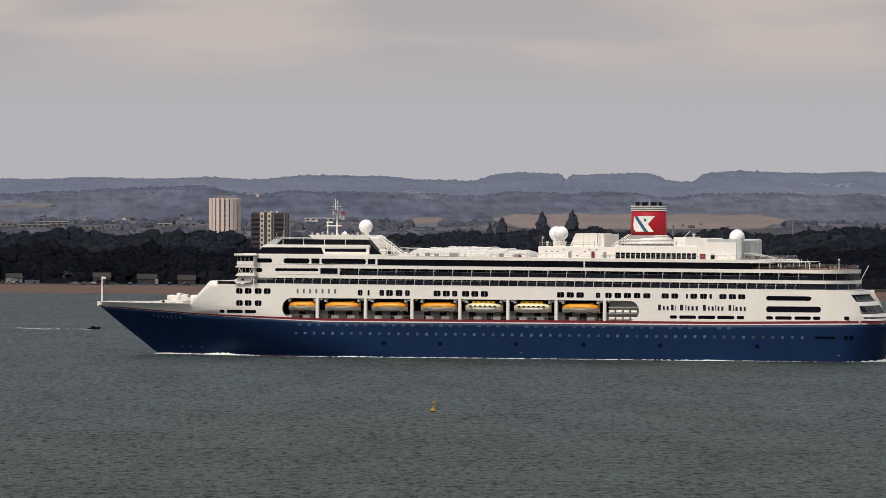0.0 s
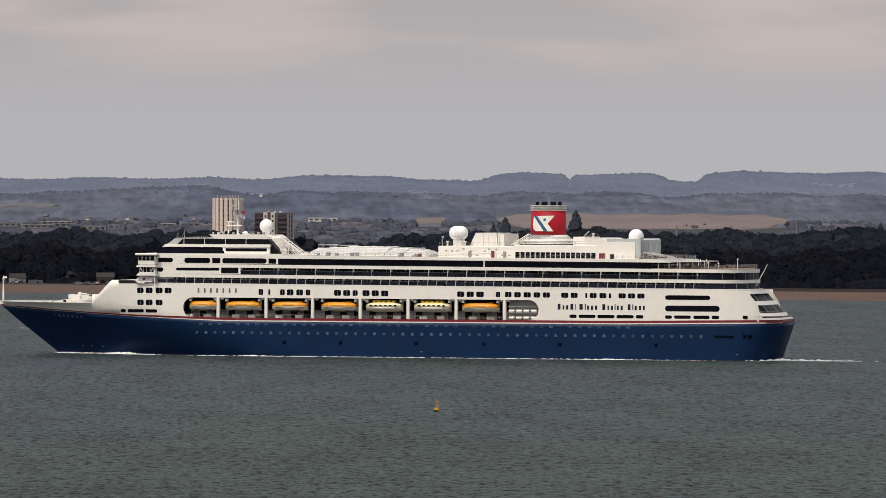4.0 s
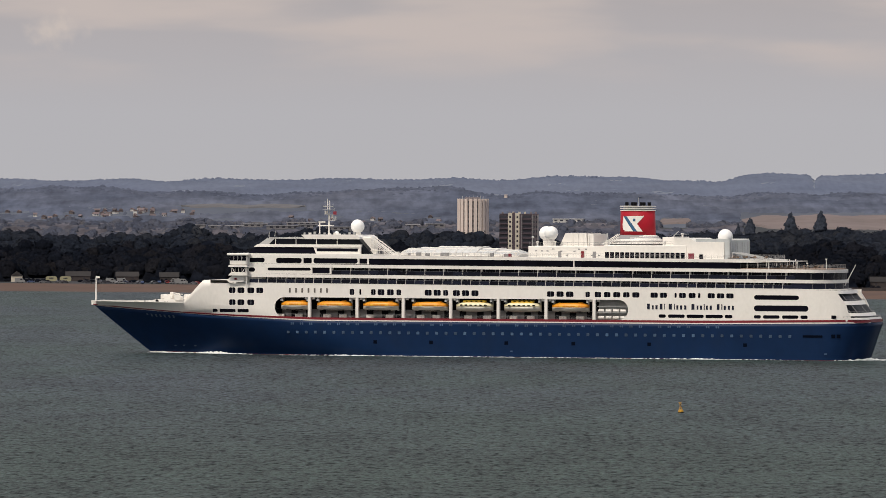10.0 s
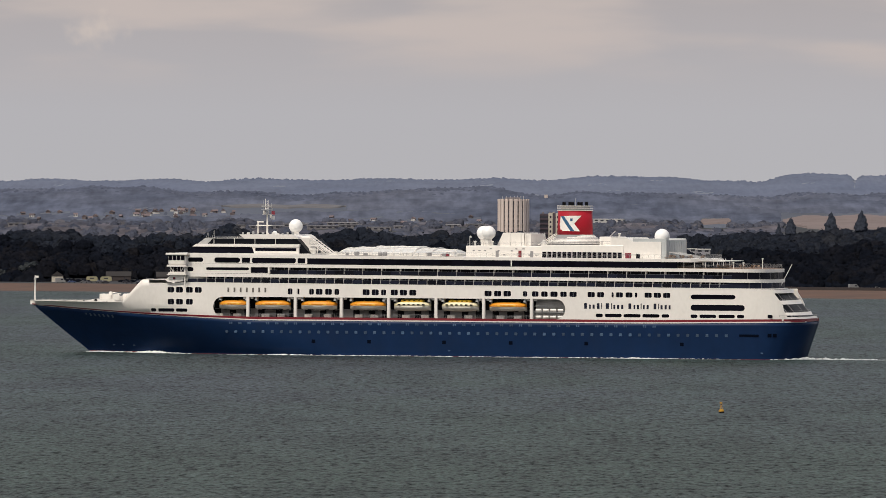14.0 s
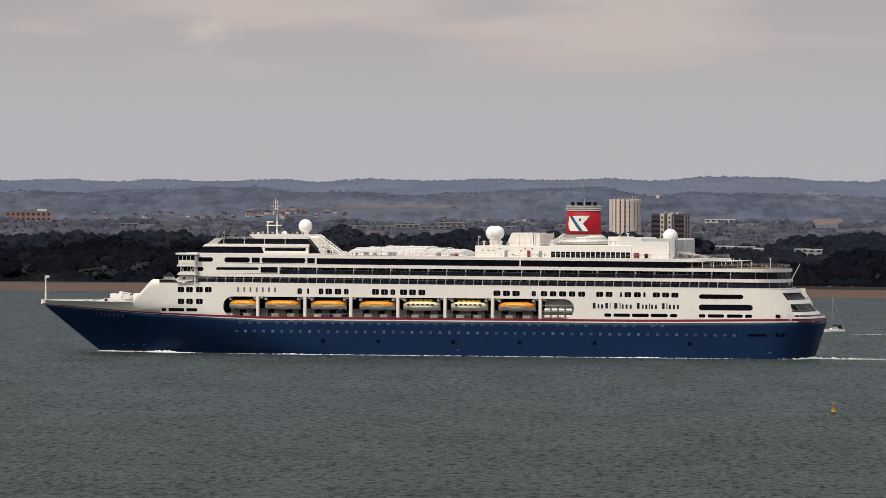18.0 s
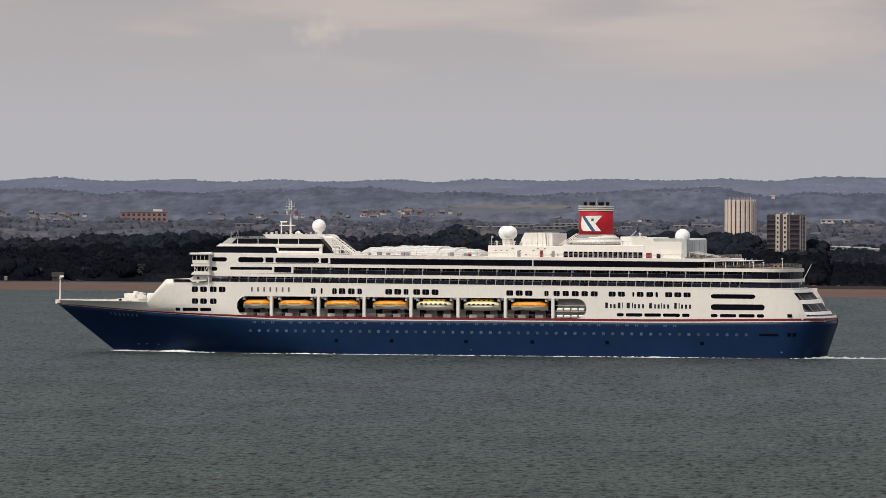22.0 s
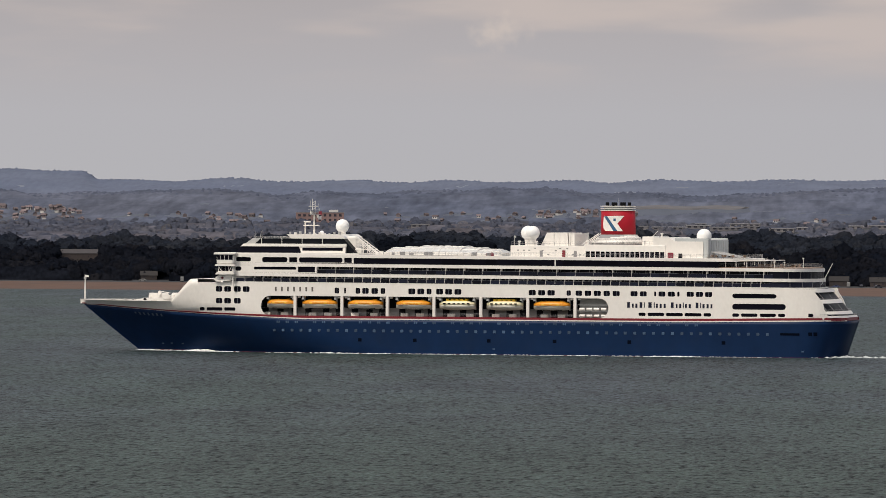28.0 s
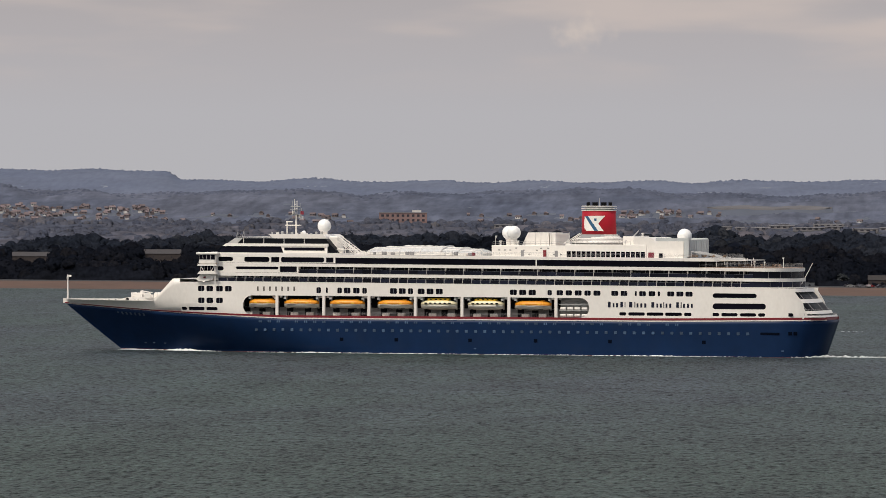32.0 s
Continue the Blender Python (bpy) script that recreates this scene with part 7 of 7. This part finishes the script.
for i, (u, e, h, r) in enumerate(((-240, 122, 9, 4.2), (-222, 118, 11, 2.6), (-166, 124, 8.5, 4.0), (-120, 122, 8.0, 3.4), (-92, 120, 9.0, 4.4), (-70, 122, 7.0, 3.2), (-18, 165, 10, 4.6), (12, 170, 9, 4.0), (-405, 126, 8, 3.0), (-322, 140, 8, 3.2), (-286, 124, 6.5, 2.6), (1290, 130, 8, 4.0), (1330, 126, 9, 4.4), (560, 122, 7, 3.0))):
    willow(u, e, h, r, 60 + i)


# ---- on the water ----
def build_buoy():
    d = 1276.0
    p = at(1206, d)
    t = new("buoy")
    t.location, t.scale = (p.x, p.y, 0), (0.66, 0.66, 0.66)
    tagged(t, "small yellow marker buoy with lattice tower and cross", "buoy")
    yel = surface("yellow_buoy_paint", (0.46, 0.24, 0.012), 0.5, 0.25, 1.0, 5.0, dirt=(0.12, 0.08, 0.04), dirt_amount=0.5)
    part("skirt", tube(bmesh.new(), (0, 0, -0.5), (0, 0, 0.22), 0.86, 0.9, seg=14), DARKIN, t, "dark weedy skirt at the waterline")
    part("float", tube(tube(bmesh.new(), (0, 0, 0.22), (0, 0, 0.7), 0.88, 0.82, seg=14), (0, 0, 0.7), (0, 0, 1.0), 0.82, 0.5, seg=14), yel, t)
    leg = mesh_of("tower_leg", tube(bmesh.new(), (0.5, 0, 0.9), (0.14, 0, 2.3), 0.09, 0.08, seg=6), yel)
    for k in range(4):
        piece("tower_leg", leg, t, 0, 0, 0, rz=45 + 90 * k)
    part("tower_ring", tube(bmesh.new(), (0, 0, 1.55), (0, 0, 1.7), 0.34, 0.32, seg=10), yel, t)
    part("lantern", tube(bmesh.new(), (0, 0, 2.25), (0, 0, 2.55), 0.2, 0.16, seg=8), DARKIN, t)
    bm = bmesh.new()
    tube(bm, (-0.42, 0, 2.5), (0.42, 0, 3.3), 0.12)
    tube(bm, (0.42, 0, 2.5), (-0.42, 0, 3.3), 0.12)
    part("cross_topmark", bm, yel, t)
    return t


def build_yacht():
    t = new("sailing_yacht")
    tagged(t, "small white sailing yacht with bare mast", "yacht")
    L, W = 7.8, 1.25
    bm = bmesh.new()
    ring = []
    for i in range(15):
        k = i / 14
        x = -L / 2 + L * k
        w = W * (1 - (1 - min(1, k / 0.55)) ** 2) * (1 - 0.25 * max(0, (k - 0.6) / 0.4)) + 0.03
        zs = 0.95 + 0.25 * (1 - k) ** 2
        ring.append([bm.verts.new((x + (0.45 * (1 - k) if z < 0.4 else 0), y * w, z if z < 0.4 else zs)) for y, z in ((-1, 1), (-0.85, 0.3), (-0.4, -0.3), (0.4, -0.3), (0.85, 0.3), (1, 1))])
    for a, b in zip(ring, ring[1:]):
        for j in range(5):
            bm.faces.new((a[j], b[j], b[j + 1], a[j + 1]))
        bm.faces.new((a[5], b[5], b[0], a[0]))
    bm.faces.new(ring[0])
    bm.faces.new(ring[-1])
    bmesh.ops.recalc_face_normals(bm, faces=bm.faces[:])
    part("hull", bm, DOME, t)
    part("cabin", prism(bmesh.new(), [(-1.6, 0.9), (-1.0, 1.55), (1.2, 1.6), (1.5, 0.9)], -0.75, 0.75), DOME, t)
    part("cabin_window", boxbm(-0.6, 1.0, -0.78, 0.78, 1.12, 1.35), GLASS, t)
    part("spray_hood", prism(bmesh.new(), [(1.3, 1.5), (1.6, 2.1), (2.6, 2.15), (2.7, 1.3)], -0.8, 0.8), DARKIN, t)
    part("mast", tube(bmesh.new(), (-0.6, 0, 1.3), (-0.5, 0, 12.1), 0.06, 0.045), STEEL, t)
    part("boom", tube(bmesh.new(), (-0.6, 0, 2.5), (2.6, 0, 2.4), 0.16), DARKIN, t)
    part("furled_sail", tube(bmesh.new(), (-3.7, 0, 1.2), (-0.6, 0, 10.8), 0.035, seg=5), SHADE, t)
    part("shroud", tube(bmesh.new(), (3.7, 0, 1.1), (-0.5, 0, 12.0), 0.025, seg=4), STEEL, t)
    part("pulpit", tube(tube(bmesh.new(), (-3.8, 0, 1.2), (-3.3, 0, 2.7), 0.05), (3.6, 0, 1.0), (3.7, 0, 1.9), 0.05), STEEL, t)
    return t


def build_launch():
    t = new("motor_launch")
    t.scale = (0.65, 0.65, 0.6)
    tagged(t, "small dark motor launch running fast", "boat")
    bm = prism(bmesh.new(), [(-3.4, 0.0), (3.2, 0.1), (4.0, 1.3), (-3.4, 0.95)], -1.0, 1.0)
    part("hull", bm, SOOT, t)
    part("wheelhouse", prism(bmesh.new(), [(-1.6, 0.95), (-1.4, 1.9), (0.6, 1.9), (1.3, 1.0)], -0.7, 0.7), DARKIN, t)
    part("bow_spray", box(bmesh.new(), -5.5, -1.0, -1.6, 1.6, 0.0, 0.22, bev=0.08), FOAM, t)
    return t


def foam_streak(name, pts, label, seed, wide=1.4, high=0.35, step_len=1.3, gap=0.12, mat=FOAM):
    """A line of broken foam clots."""
    rng = random.Random(seed)
    bm = bmesh.new()
    for (xa, ya, ka), (xb, yb, kb) in zip(pts, pts[1:]):
        L = math.hypot(xb - xa, yb - ya)
        n = max(1, int(L / step_len))
        for i in range(n):
            if rng.random() < gap:
                continue
            t = (i + rng.random()) / n
            k = ka + (kb - ka) * t
            r = wide * k * rng.uniform(0.5, 1.2)
            bmesh.ops.create_icosphere(bm, subdivisions=1, radius=1, matrix=Matrix.Translation((xa + (xb - xa) * t, ya + (yb - ya) * t + rng.uniform(-0.6, 0.6) * k, 0)) @ Matrix.Rotation(rng.uniform(-0.3, 0.3), 4, "Z") @ Matrix.Diagonal((r * 1.5, r, high * k * rng.uniform(0.4, 1.3), 1)))
    for v in bm.verts:
        v.co += 0.12 * noise.noise_vector(v.co * 1.3)
    return tagged(new(name, mesh_of(name, bm, mat)), label, "foam", kind="stuff")


buoy = build_buoy()
yacht = build_yacht()
launch = build_launch()
bow_wave = foam_streak("bow_wave", [(17.6, -0.5, 0.7), (22, -1.4, 0.9), (30, -3.4, 0.9), (36, -5.4, 1.0), (39, -7.2, 1.7), (42, -8.8, 1.8), (45, -9.6, 1.0), (54, -13.0, 0.5)], "white foam breaking at the stem", 3, 0.48, 0.36, 0.34, 0.12)
side_wash = foam_streak("side_wash", [(63, -15.6, 0.7), (75, -16.4, 0.9), (84, -16.9, 1.5), (92, -17.0, 0.9), (140, -17.0, 0.8), (178, -17.2, 0.8), (186, -17.2, 1.6), (196, -17.0, 0.7), (232, -14.5, 0.7)], "thin white wash along the waterline", 4, 0.5, 0.2, 0.6, 0.2)
stern_wake = foam_streak("stern_wake", [(227, -13, 0.5), (231, -11, 1.3), (236, -9, 1.9), (246, -9, 1.3), (258, -9, 0.7), (330, -12, 0.4), (420, -16, 0.35)], "white wake trailing from the stern", 5, 0.7, 0.35, 0.6, 0.45, WAKEFOAM)
foam_streak("boat_wake", [(*at(470, 2172).xy, 0.6), (*at(520, 2150).xy, 0.8), (*at(556, 2155).xy, 0.7), (*at(604, 2151).xy, 0.3)], "thin broken wake line on the water", 6, 0.8, 0.3, 1.0, 0.3, WAKEFOAM)
foam_streak("boat_wake", [(*at(1236, 2110).xy, 0.5), (*at(1262, 2106).xy, 1.0), (*at(1300, 2104).xy, 0.8), (*at(1330, 2104).xy, 0.5)], "thin broken wake line on the water", 7, 0.8, 0.3, 1.0, 0.3, WAKEFOAM)


# ---- what moves ----
def motions():
    way = [(t, pose(x, y, 0, 0, 0, a)) for t, x, y, a in SAIL]
    for ob in (ship, bow_wave, side_wash, stern_wake):
        walk(ob, way)
    # the ripples drift slowly with the wind
    walk(sea, [(0, pose(0, 0, 0)), (16, pose(-10, -5, 0)), (32, pose(-20, -10, 0))])
    rows = []
    for t in (0, 8, 16, 24, 32):
        u = 1206 - 7.5 * (t - 18)
        p = at(u, 2145.0)
        rows.append((t, pose(p.x, p.y, 0, 0, 0, 4)))
    walk(yacht, rows)
    p = buoy.location.copy()
    walk(buoy, [(t, pose(p.x, p.y, 0.12 * math.sin(t * 1.9), 5 * math.sin(t * 1.3), 7 * math.sin(t * 1.7 + 1), 0)) for t in range(0, 33, 1)])
    rows = []
    for t, u in ((0, 606), (0.5, 623), (1.0, 636), (2.0, 650), (3.0, 655), (32, 655)):
        p = at(u, 2150.0)
        rows.append((t, pose(p.x, p.y, 0, 0, -2, 4)))
    walk(launch, rows)


motions()
